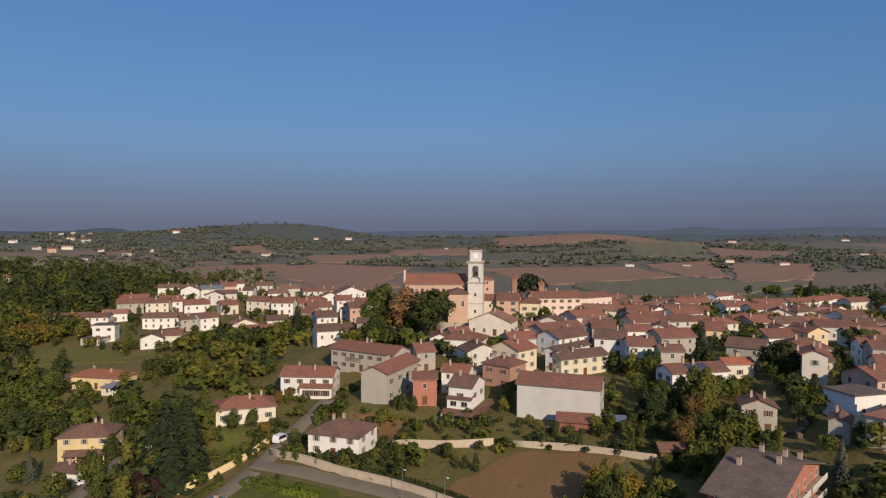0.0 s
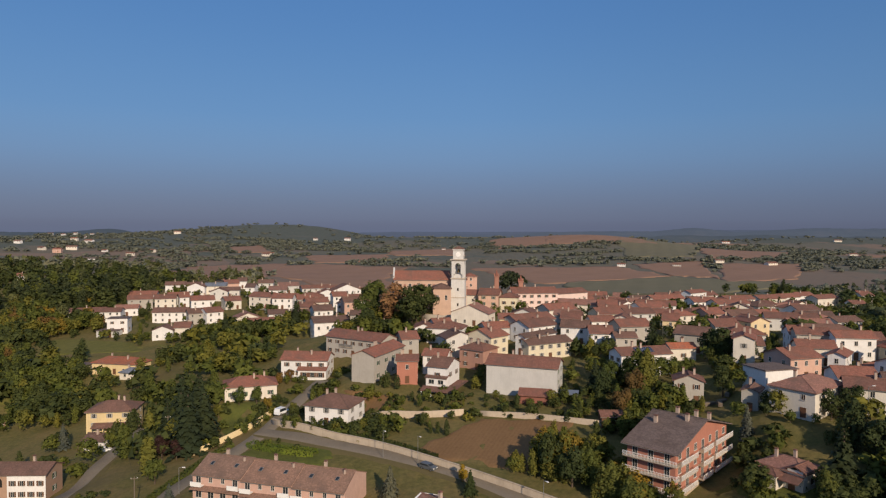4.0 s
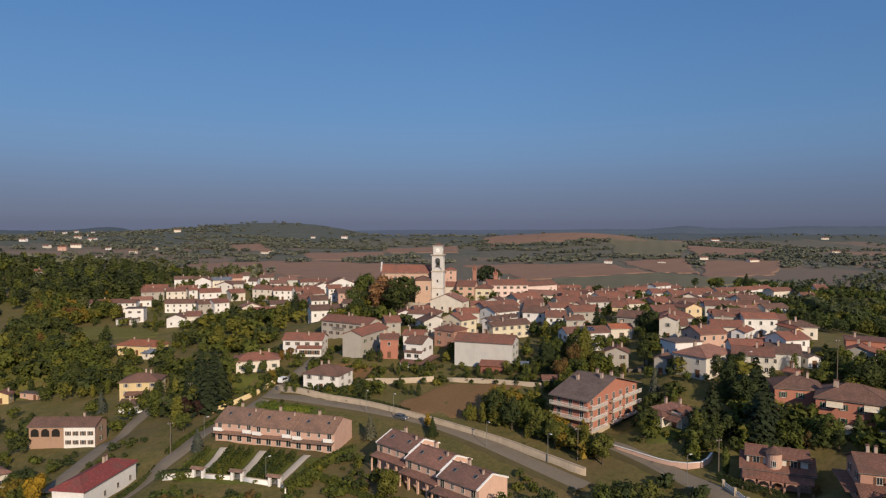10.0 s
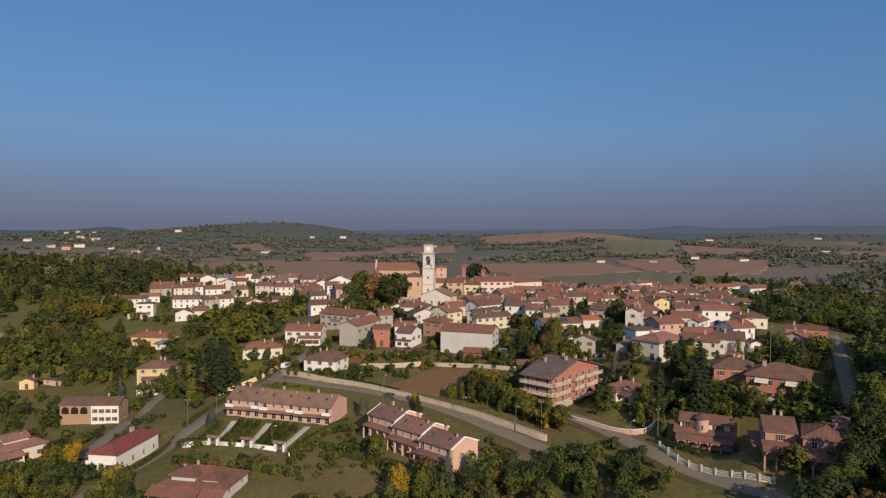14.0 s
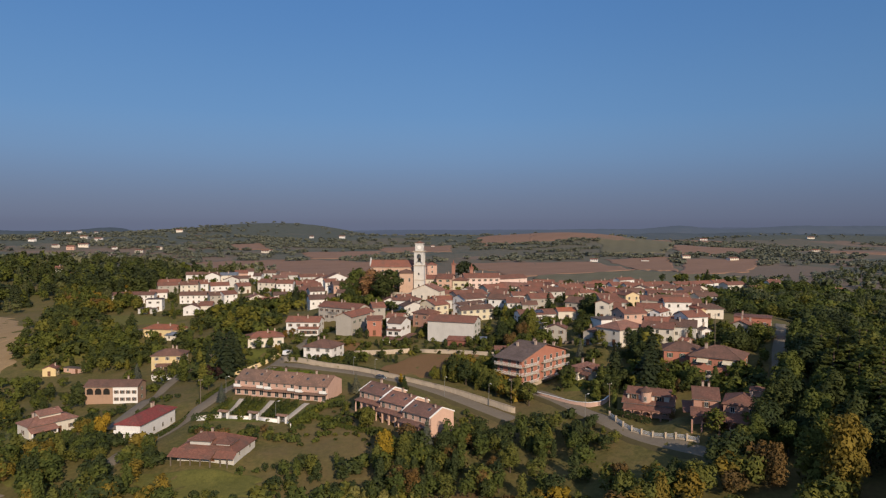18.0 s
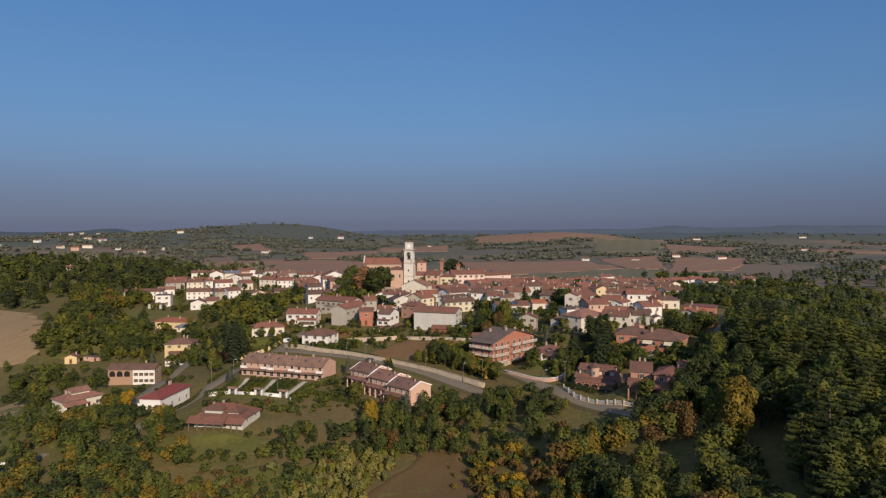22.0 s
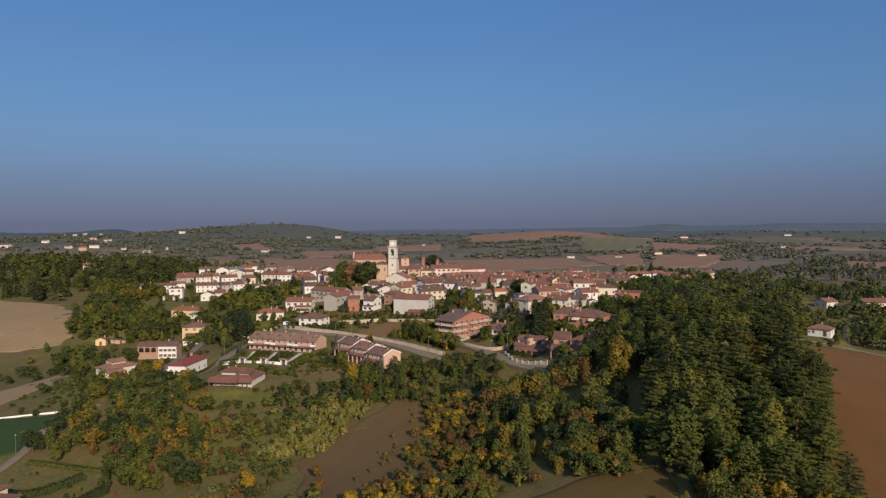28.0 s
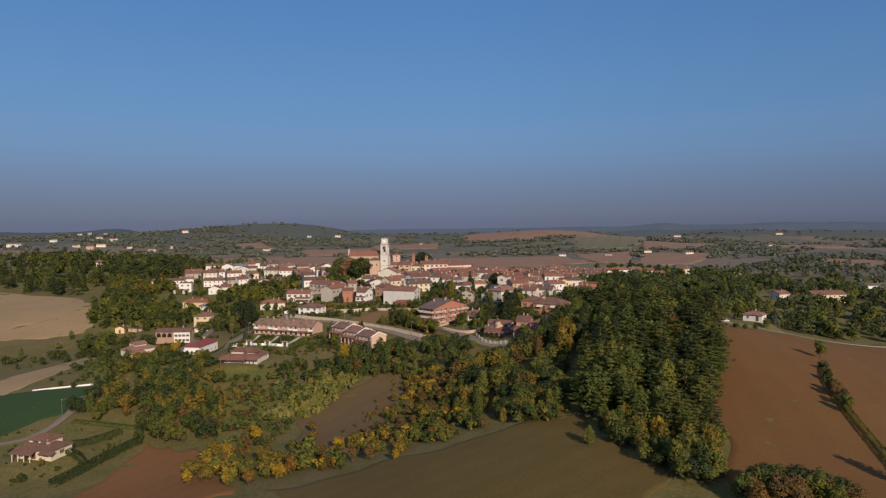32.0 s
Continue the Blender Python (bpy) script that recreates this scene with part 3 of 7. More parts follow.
def top_at(name, x, y, z, rot, label, category, group=""):
    e = new(name)
    e.matrix_world = pose(x, y, z, 0, 0, rot)
    return tagged(e, label, category, group)


def facade(top, w, d, h, k, n=None, win=(1.0, 1.35), shut=-1, detail=2, door=False, first=1.0, storeys=None, skip=()):
    """Rows of windows on side k, storey by storey."""
    ln = w if k in (0, 2) else d
    st = storeys or max(1, int((h + 0.6) / 2.9))
    n = n if n is not None else max(1, int(ln / 3.1))
    S = side(w, d, k)
    for s in range(st):
        z = first + s * (h - 0.2) / st
        if z + win[1] > h - 0.1:
            continue
        for i in range(n):
            x = -ln / 2 + ln * (i + 0.5) / n
            if (s, i) in skip:
                continue
            if door and s == 0 and i == n // 2:
                bm = bmesh.new()
                box(bm, -0.55, 0.55, -0.06, 0.02, -0.1, 2.1)
                box(bm, -0.65, -0.55, -0.1, 0.02, -0.1, 2.2)
                box(bm, 0.55, 0.65, -0.1, 0.02, -0.1, 2.2)
                box(bm, -0.65, 0.65, -0.1, 0.02, 2.1, 2.2)
                dr = part("door", bm, M_DOOR, top)
                dr.matrix_local = S @ Matrix.Translation((x, 0, 0))
                continue
            hh = win[1]
            add_window(top, S @ Matrix.Translation((x, 0, z)), win[0], hh, shut, detail)


def house(x, y, z, rot, w, d, h, kind, wall, tile, detail=1, sides=(0, 1, 3), chimneys=1, win=(0.85, 1.25), shut=None, storeys=None, name="house", label="", pitch=PITCH):
    st = storeys or max(1, int((h + 0.6) / 2.9))
    words = label or "%s %s house with %s %s roof" % (NOTE[wall], ["single-storey", "two-storey", "three-storey", "tall"][min(st, 4) - 1], SHAPE[kind], TNOTE[tile])
    top = top_at(name, x, y, z, rot, words, "house", "village houses")
    shell(top, w, d, h, kind, WALL[wall], pitch=pitch)
    rf = roof_parts(top, w, d, h, kind, TILE[tile], pitch=pitch)
    sh = HR.choice((-1, 0, 0, 1, 2)) if shut is None else shut
    for k in sides:
        ln = w if k in (0, 2) else d
        nn = max(1, int(ln / 3.5))
        if k in (1, 3):
            nn = max(1, int(ln / 4.5))
        facade(top, w, d, h, k, nn, win, sh, detail, door=(k == 0), storeys=st)
    for c in range(chimneys):
        cx, cy = HR.uniform(-0.3, 0.3) * w, HR.uniform(-0.2, 0.25) * d
        off = abs(cx) if kind == "G" else abs(cy)
        half = (w if kind == "G" else d) / 2
        zz = h + max(0.0, half - off) * pitch if kind != "f" else h
        if kind == "h":
            zz = h + max(0.0, min(half - abs(cy), d / 2 - abs(cy), w / 2 - abs(cx))) * pitch
        add_chimney(rf, cx, cy, zz + 0.5)
    KEEP_OUT.append((x, y, max(w, d) / 2 + 1.0))
    PADS.append((x, y, z - 0.1, min(w, d) / 2))
    if abs(w - d) > 4:
        o = (max(w, d) - min(w, d)) / 2
        a = radians(rot + (0 if w > d else 90))
        for s in (-1, 1):
            PADS.append((x + s * o * math.cos(a), y + s * o * math.sin(a), z - 0.1, min(w, d) / 2))
    return top


# ---------------------------------------------------------------- landmarks
# bell tower
tw = top_at("bell_tower", 13.0, 262.5, 63.5, -8, "tall pale stone bell tower with arched belfry openings and clock", "tower")
bm = bmesh.new()
box(bm, -2.9, 2.9, -2.9, 2.9, -4, 14.6)
part("shaft", bm, M_TOWER, tw)
for z, o, t in ((6.5, 0.18, 0.3), (14.6, 0.35, 0.45), (22.6, 0.45, 0.5)):
    bm = bmesh.new()
    box(bm, -2.9 - o, 2.9 + o, -2.9 - o, 2.9 + o, z, z + t)
    part("cornice", bm, M_STONE, tw)
bm = bmesh.new()
for sx in (-1, 1):
    for sy in (-1, 1):
        box(bm, sx * 2.75 - 0.85 * (sx > 0), sx * 2.75 + 0.85 * (sx < 0), sy * 2.75 - 0.85 * (sy > 0), sy * 2.75 + 0.85 * (sy < 0), 15.05, 22.6)
box(bm, -1.9, 1.9, -1.9, 1.9, 15.05, 16.6)
part("belfry", bm, M_TOWER, tw)
for k in range(4):
    bm = bmesh.new()
    for i in range(8):
        a0, a1 = math.pi * i / 8, math.pi * (i + 1) / 8
        p = [(1.2 * math.cos(a), 1.2 * math.sin(a)) for a in (a0, a1)]
        poly_prism(bm, [(p[0][0], -2.7, 20.2 + p[0][1]), (p[1][0], -2.7, 20.2 + p[1][1]), (p[1][0], -2.7, 22.59), (p[0][0], -2.7, 22.59)], (0, 0.8, 0))
    for sx in (-1, 1):
        box(bm, sx * 1.55 - 0.36, sx * 1.55 + 0.36, -2.7, -1.9, 16.6, 22.59)
    a = part("arch", bm, M_TOWER, tw)
    a.matrix_local = Matrix.Rotation(radians(90 * k), 4, "Z")
bm = bmesh.new()
tube(bm, 0, 0, 17.4, 18.9, 0.75, 0.35, 12)
part("bell", bm, plain("bronze", (0.10, 0.07, 0.03), 0.4, 0.8), tw)
bm = bmesh.new()
box(bm, -2.2, 2.2, -2.2, 2.2, 23.1, 27.0)
box(bm, -2.5, 2.5, -2.5, 2.5, 27.0, 27.4)
part("clock_stage", bm, M_TOWER, tw)
for k in range(4):
    bm = bmesh.new()
    tube(bm, 0, 0, 0, 0.12, 1.05, 1.05, 20)
    f = part("clock_face", bm, M_WHITE, tw, "round white clock face")
    f.matrix_local = Matrix.Rotation(radians(90 * k), 4, "Z") @ Matrix.Translation((0, -2.2, 25.1)) @ Matrix.Rotation(radians(90), 4, "X")
bm = bmesh.new()
poly_prism(bm, [(-2.6, -2.6, 27.4), (2.6, -2.6, 27.4), (0, 0, 28.6)], (0, 0, 0.12))
poly_prism(bm, [(2.6, -2.6, 27.4), (2.6, 2.6, 27.4), (0, 0, 28.6)], (0, 0, 0.12))
poly_prism(bm, [(2.6, 2.6, 27.4), (-2.6, 2.6, 27.4), (0, 0, 28.6)], (0, 0, 0.12))
poly_prism(bm, [(-2.6, 2.6, 27.4), (-2.6, -2.6, 27.4), (0, 0, 28.6)], (0, 0, 0.12))
part("cap_roof", bm, TILE["brown"], tw)
# the slits are near-black plates on the wall that paint the dark inside
for z in (3.0, 9.5):
    bm = bmesh.new()
    box(bm, -0.35, 0.35, -2.96, -2.86, z, z + 1.2)
    part("slit_window", bm, M_DARK, tw)
KEEP_OUT.append((13, 262, 6))
PADS.append((13, 262, 63.5, 4))

# church beside it
ch = top_at("church", -3.0, 270, 66, 2, "large brick church with red tiled nave roof beside the bell tower", "church")
shell(ch, 24, 13, 11.5, "g", plaster("church_brick", (0.60, 0.42, 0.32), 0.7), low=-6)
roof_parts(ch, 24, 13, 11.5, "g", TILE["red"], pitch=0.5)
bm = bmesh.new()
box(bm, -12.7, -12.01, -5.5, 5.5, -5, 13)
poly_prism(bm, [(-12.7, -6.2, 13), (-12.7, 6.2, 13), (-12.7, 0, 16.4)], (0.69, 0, 0))
part("facade", bm, M_TOWER, ch, "pale rendered west front")
for i in range(5):
    add_window(ch, side(24, 13, 0) @ Matrix.Translation((-9.5 + i * 4.2, 0, 7.2)), 1.1, 2.4)
for i in range(6):
    bm = bmesh.new()
    x = -11.6 + i * 4.2
    box(bm, x - 0.4, x + 0.4, -7.1, -6.5, -5, 9.5)
    part("buttress", bm, WALL["brick"], ch)
bm = bmesh.new()
box(bm, 4.5, 12.0, -17, -6.55, -6, 8.6)
ap = part("apse", bm, plaster("church_brick", (0.46, 0.31, 0.225)), ch, "square brick choir with its own roof")
rf = roof_parts(ch, 7.5, 10.5, 8.6, "h", TILE["brown"])
rf.matrix_local = Matrix.Translation((8.25, -11.8, 0))
for x in (6.4, 10.0):
    add_window(ch, Matrix.Translation((x, -17, 3.8)), 0.9, 1.9)
bm = bmesh.new()
box(bm, 12.05, 19.5, -3, 6, -6, 11.2)
part("sacristy", bm, WALL["pink"], ch, "pink rendered sacristy")
rf = roof_parts(ch, 7.4, 9, 11.2, "g", TILE["redbrown"])
rf.matrix_local = Matrix.Translation((15.8, 1.5, 0))
for i in range(3):
    for s in range(2):
        add_window(ch, Matrix.Translation((13.4 + i * 2.3, -3, 1.5 + s * 5.5)), 0.8, 1.5)
KEEP_OUT.append((-1, 262, 13))
PADS.append((-8, 268, 65.5, 6))
PADS.append((6, 266, 65.0, 6))

# two brick pinnacle towers of the old gatehouse
for x, y, z, h in ((33.2, 309.7, 60, 19.0), (44.3, 300.6, 60, 17.2)):
    t = top_at("brick_turret", x, y, z, 0, "slender red brick turret with a pointed cap", "tower", "brick turrets")
    bm = bmesh.new()
    box(bm, -1.1, 1.1, -1.1, 1.1, -3, h - 3.6)
    part("shaft", bm, WALL["brick"], t)
    bm = bmesh.new()
    box(bm, -1.35, 1.35, -1.35, 1.35, h - 3.6, h - 3.2)
    for sx in (-1, 1):
        for sy in (-1, 1):
            box(bm, sx * 1.0 - 0.2, sx * 1.0 + 0.2, sy * 1.0 - 0.2, sy * 1.0 + 0.2, h - 3.2, h - 1.9)
    part("parapet", bm, WALL["brick"], t)
    bm = bmesh.new()
    tube(bm, 0, 0, h - 3.2, h, 0.9, 0.08, 8)
    part("spire", bm, WALL["brickdark"], t)


def shelf(top, x0, x1, y0, y1, z, t=0.16, mat=None, name="balcony", label=""):
    bm = bmesh.new()
    box(bm, x0, x1, y0, y1, z, z + t)
    return part(name, bm, mat or M_WHITE, top, label)


def railing(top, x0, x1, y, z, h=0.95, solid=False, mat=None, parent=None, step=0.35):
    bm = bmesh.new()
    if solid:
        box(bm, x0, x1, y - 0.06, y + 0.06, z, z + h)
    else:
        box(bm, x0, x1, y - 0.04, y + 0.04, z + h - 0.08, z + h)
        k = max(2, int((x1 - x0) / step))
        for i in range(k + 1):
            x = x0 + (x1 - x0) * i / k
            box(bm, x - 0.03, x + 0.03, y - 0.03, y + 0.03, z, z + h - 0.081)
    return part("railing", bm, mat or M_WHITE, parent or top)


def skylight(roof, x, y, z, pitch=0.4, w=0.8, h=1.1, s=-1):
    bm = bmesh.new()
    box(bm, -w / 2, w / 2, -h / 2, h / 2, 0, 0.16)
    box(bm, -w / 2 + 0.08, w / 2 - 0.08, -h / 2 + 0.08, h / 2 - 0.08, 0.163, 0.18, 1)
    k = part("skylight", bm, [M_METAL, M_GLASS], roof)
    k.matrix_local = Matrix.Translation((x, y, z)) @ Matrix.Rotation(-s * math.atan(pitch), 4, "X")
    return k


def apartment_block(x, y, z, rot, w, d, h):
    top = top_at("apartment_block", x, y, z, rot, "three-storey red brick apartment block with white balconies and grey roof", "apartment block")
    shell(top, w, d, h, "g", WALL["salmon"], pitch=0.27)
    rf = roof_parts(top, w, d, h, "g", TILE["grey"], over=1.0, pitch=0.27)
    for cx, cy in ((-2, 4), (1.5, 5.5), (2.5, -2), (-3, -5), (3, 9)):
        add_chimney(rf, cx * w / 10, cy * d / 28, h + (d / 2 - abs(cy * d / 28)) * 0.27 + 0.5, 0.7, 1.0)
    bm = bmesh.new()
    box(bm, -w / 2 - 0.05, w / 2 + 0.05, -d / 2 - 0.05, d / 2 + 0.05, -3, 1.2)
    part("plinth", bm, M_CONC, top, "grey concrete basement")
    for s in range(3):
        zz = 1.25 + s * 2.85
        for (x0, x1, k) in ((-w / 2 - 0.4, w / 2 + 0.8, 0), (-d / 2, -d / 2 + 8, 1), (d / 2 - 9.5, d / 2 + 0.4, 1), (-2.5, 2.6, 1)):
            S = side(w, d, k)
            bl = shelf(top, x0, x1, -1.35, 0.0, zz, 0.18, M_CONC)
            bl.matrix_local = S
            r = railing(top, x0, x1, -1.32, zz + 0.18, 0.95, step=0.30, parent=bl)
            if s < 2 and k == 0:
                rr = railing(top, -1.3, 0, x1 - 0.03, zz + 0.18, 0.95, parent=bl)
                rr.matrix_local = Matrix(((0, 1, 0, 0), (1, 0, 0, 0), (0, 0, 1, 0), (0, 0, 0, 1)))
        for i in range(max(2, int(w / 3))):
            add_window(top, side(w, d, 0) @ Matrix.Translation((-w / 2 + w * (i + 0.5) / max(2, int(w / 3)), 0, zz + 0.2)), 1.0, 2.0)
        for i in range(7):
            add_window(top, side(w, d, 1) @ Matrix.Translation((-d / 2 + d * (i + 0.5) / 7, 0, zz + (0.2 if i % 2 else 0.9))), 1.2, 2.0 if i % 2 else 1.3)
    KEEP_OUT.append((x, y, 12))
    for s in (-1, 0, 1):
        PADS.append((x + s * 8 * math.cos(radians(rot + 90)), y + s * 8 * math.sin(radians(rot + 90)), z - 0.2 + s * 0.6, 5))
    KEEP_OUT.append((x + 9 * math.cos(radians(rot + 90)), y + 9 * math.sin(radians(rot + 90)), 9))
    return top


def terrace_unit(x, y, z, rot, w, d, h, wall, tile, arches, label, first):
    """One house of a terrace: upper floor with balcony, a porch roof over the ground floor, skylights and vents on the roof."""
    top = top_at("terraced_house", x, y, z, rot, label, "terraced house", "terrace")
    shell(top, w - 0.02, d, h, "g", WALL[wall])
    rf = roof_parts(top, w - 0.9 - 0.06, d, h, "g", TILE[tile])
    for s in range(2):
        skylight(rf, -w * 0.25 + s * w * 0.5, -d * 0.24, h + d * 0.26 * PITCH + 0.22)
    add_chimney(rf, -w * 0.1, 0.4, h + d / 2 * PITCH + 0.3, 0.6, 1.0)
    add_chimney(rf, w * 0.33, -d * 0.1, h + d * 0.38 * PITCH + 0.3, 0.4, 0.8)
    n = 4
    for i in range(n):
        xx = -w / 2 + w * (i + 0.5) / n
        tall = i in (0, n - 1)
        add_window(top, Matrix.Translation((xx, -d / 2, 3.0 if tall else 3.6)), 1.1 if tall else 0.7, 1.9 if tall else 1.2)
        if not arches:
            add_window(top, Matrix.Translation((xx, -d / 2, 0.1)), 1.3, 1.9)
    if arches:
        bm = bmesh.new()
        pw = w / 4
        for i in range(5):
            xx = -w / 2 + pw * i
            box(bm, max(-w / 2, xx - 0.22), min(w / 2, xx + 0.22), -d / 2 - 2.0, -d / 2 - 1.6, -3, 1.7)
        for i in range(4):
            cx = -w / 2 + pw * (i + 0.5)
            r = pw / 2 - 0.22
            for j in range(8):
                a0, a1 = math.pi * j / 8, math.pi * (j + 1) / 8
                p0, p1 = (cx + r * math.cos(a0), 1.7 + r * 0.8 * math.sin(a0)), (cx + r * math.cos(a1), 1.7 + r * 0.8 * math.sin(a1))
                poly_prism(bm, [(p0[0], -d / 2 - 2.0, p0[1]), (p1[0], -d / 2 - 2.0, p1[1]), (p1[0], -d / 2 - 2.0, 2.75), (p0[0], -d / 2 - 2.0, 2.75)], (0, 0.4, 0))
        part("arcade", bm, WALL[wall], top, "ground-floor arcade of round arches")
        bm = bmesh.new()
        poly_prism(bm, [(-w / 2 + 0.05, -d / 2 - 2.4, 2.55), (w / 2 - 0.05, -d / 2 - 2.4, 2.55), (w / 2 - 0.05, -d / 2 - 0.01, 3.05), (-w / 2 + 0.05, -d / 2 - 0.01, 3.05)], (0, 0, 0.16))
        part("porch_roof", bm, TILE[tile], top)
    else:
        bm = bmesh.new()
        poly_prism(bm, [(-w / 2 + 0.05, -d / 2 - 1.5, 2.15), (w / 2 - 0.05, -d / 2 - 1.5, 2.15), (w / 2 - 0.05, -d / 2 - 0.01, 2.6), (-w / 2 + 0.05, -d / 2 - 0.01, 2.6)], (0, 0, 0.14))
        part("porch_roof", bm, TILE[tile], top)
        for s in (-1, 1):
            bl = shelf(top, s * w * 0.375 - 1.3, s * w * 0.375 + 1.3, -d / 2 - 1.2, -d / 2 - 0.01, 2.78, 0.14)
            railing(top, s * w * 0.375 - 1.3, s * w * 0.375 + 1.3, -d / 2 - 1.16, 2.92, 0.85, solid=True, parent=bl)
    KEEP_OUT.append((x, y, max(w, d) / 2 + 1.5))
    PADS.append((x, y, z - 0.1, d / 2))
    return top


def terrace(x, y, z, rot, w, d, h, units, wall, tile, arches, label, step=0.0, back=0.0):
    c, s = math.cos(radians(rot)), math.sin(radians(rot))
    uw = w / units
    for i in range(units):
        o = -w / 2 + uw * (i + 0.5)
        ob = terrace_unit(x + c * o + s * back * i, y + s * o - c * back * i, z + step * (units / 2 - i), rot, uw, d, h, wall, tile, arches, label, i == 0)
        if back:
            for sx in (-1, 1):
                bm = bmesh.new()
                xx = sx * (uw / 2 - 0.16)
                for sy in (-1, 1):
                    zz = h - 0.5 * PITCH
                    poly_prism(bm, [(xx - 0.16, sy * (d / 2 + 0.5), zz - 0.1), (xx + 0.16, sy * (d / 2 + 0.5), zz - 0.1), (xx + 0.16, 0, h + d / 2 * PITCH - 0.1), (xx - 0.16, 0, h + d / 2 * PITCH - 0.1)], (0, 0, 0.36))
                part("verge", bm, M_WHITE, ob, "white raised gable verge")


terrace(-29.2, 118.2, 41.2, -14.9, 35.5, 11.8, 5.1, 3, "pink", "tan", False, "pink rendered terraced house with brown tiled roof and balconies", step=0.25)
terrace(14.8, 85.0, 42.3, -43.3, 34.6, 9.4, 5.4, 3, "apricot", "russet", True, "peach terraced house with ground-floor arcade and dark red roof", step=0.7, back=1.6)
apartment_block(57.1, 116.4, 46.8, -42.7, 10.2, 27.0, 9.6)

# long farmhouse with a brick barn under one roof, its open arches painted dark
fh = house(-99.8, 137.6, 33.7, 1.8, 19.5, 7.6, 6.3, "g", "farm", "brown", detail=2, sides=(1,), chimneys=1, label="old farmhouse, half brick barn with arches, half white")
bm = bmesh.new()
box(bm, 0.6, 9.78, -3.9, -3.795, -2.5, 6.05)
part("white_front", bm, WALL["white"], fh, "white plastered dwelling half")
for i in range(4):
    for s in range(2):
        add_window(fh, Matrix.Translation((1.9 + i * 2.2, -3.9, 0.8 + s * 2.7)), 0.8, 1.2, 0)
# nothing is cut: near-black panels paint the shade inside the arches
for i in range(3):
    bm = bmesh.new()
    cx = -8.0 + i * 3.1
    pts = [(cx - 1.2, -3.84, 3.1), (cx + 1.2, -3.84, 3.1)] + [(cx + 1.2 * math.cos(math.pi * j / 8), -3.84, 4.4 + 1.1 * math.sin(math.pi * j / 8)) for j in range(9)]
    poly_prism(bm, pts, (0, 0.06, 0))
    part("painted_arch_opening", bm, M_DARK, fh, "near-black arched panel painted as a hayloft opening")

def arcade(top, x0, x1, y, z1, n, mat):
    """A row of round arches along the front, standing in the ground."""
    bm = bmesh.new()
    pw = (x1 - x0) / n
    r = pw / 2 - 0.2
    for i in range(n + 1):
        box(bm, x0 + pw * i - 0.2, x0 + pw * i + 0.2, y, y + 0.35, -3, z1 - r)
    for i in range(n):
        cx = x0 + pw * (i + 0.5)
        for j in range(8):
            a0, a1 = math.pi * j / 8, math.pi * (j + 1) / 8
            p0, p1 = (cx + r * math.cos(a0), z1 - r + r * 0.85 * math.sin(a0)), (cx + r * math.cos(a1), z1 - r + r * 0.85 * math.sin(a1))
            poly_prism(bm, [(p0[0], y, p0[1]), (p1[0], y, p1[1]), (p1[0], y, z1 + 0.15), (p0[0], y, z1 + 0.15)], (0, 0.35, 0))
    return part("arcade", bm, mat, top, "veranda arcade of round arches")


# house with a round turret
th = house(84.7, 72.6, 47.4, -24.6, 13.4, 9.1, 3.6, "g", "peach", "redbrown", detail=2, chimneys=2, label="peach villa with a round turret and dark red roofs", shut=0)
for x0, w2 in ((-3.9, 3.6), (3.0, 5.2)):
    bm = bmesh.new()
    box(bm, x0 - w2 / 2, x0 + w2 / 2, -3.2, 2.2, 3.4, 6.0)
    part("upper_room", bm, WALL["cream"], th, "cream upper room with a dark opening")
    rf = roof_parts(th, w2, 5.4, 6.0, "g", TILE["redbrown"])
    rf.matrix_local = Matrix.Translation((x0, -0.5, 0))
    add_window(th, Matrix.Translation((x0, -3.2, 4.0)), 1.2, 1.7, 0)
bm = bmesh.new()
tube(bm, -0.6, -3.2, 0.2, 7.0, 1.5, 1.5, 18)
part("turret", bm, WALL["peach"], th, "round peach turret")
bm = bmesh.new()
tube(bm, -0.6, -3.2, 7.0, 8.3, 2.0, 0.15, 18)
part("turret_roof", bm, TILE["redbrown"], th, "conical tiled turret roof")
add_window(th, Matrix.Translation((-0.6, -4.72, 4.4)), 0.6, 1.1)
bm = bmesh.new()
poly_prism(bm, [(-6.5, -7.2, 2.2), (6.5, -7.2, 2.2), (6.5, -4.4, 3.2), (-6.5, -4.4, 3.2)], (0, 0, 0.16))
part("veranda_roof", bm, TILE["redbrown"], th)
arcade(th, -6.3, 6.3, -7.0, 2.1, 5, WALL["rosy"])

# ---------------------------------------------------------------- houses of the village
h_wh = house(-24.1, 161.2, 45.6, -17, 13.1, 10.9, 5.3, "h", "white", "brown", detail=2, chimneys=2)
h_red1 = house(-40.5, 204.3, 48.8, -4, 15.8, 9.6, 6.2, "g", "white", "red", detail=2, chimneys=2)
h_long10 = house(-54.5, 183.6, 47.0, 19, 15.5, 9.6, 4.0, "h", "cream", "red", detail=2, chimneys=2)
h_orange = house(-124.7, 245.3, 40.7, -11, 20.3, 9.1, 4.3, "h", "yellow", "orange", detail=2, chimneys=2)
house(-115.7, 237.3, 40.0, -9, 9.1, 6.1, 2.8, "h", "cream", "slate")
house(-143.5, 251.6, 39.7, 1, 6.0, 5.1, 2.8, "f", "yellow", "grey", chimneys=0)
h_yel = house(-97.8, 184.7, 34.2, 8, 13.7, 10.1, 8.5, "h", "yellow", "brown", detail=2, chimneys=2)
house(-96.9, 173.2, 33.5, -6, 6.5, 6.1, 3.0, "g", "white", "brown")
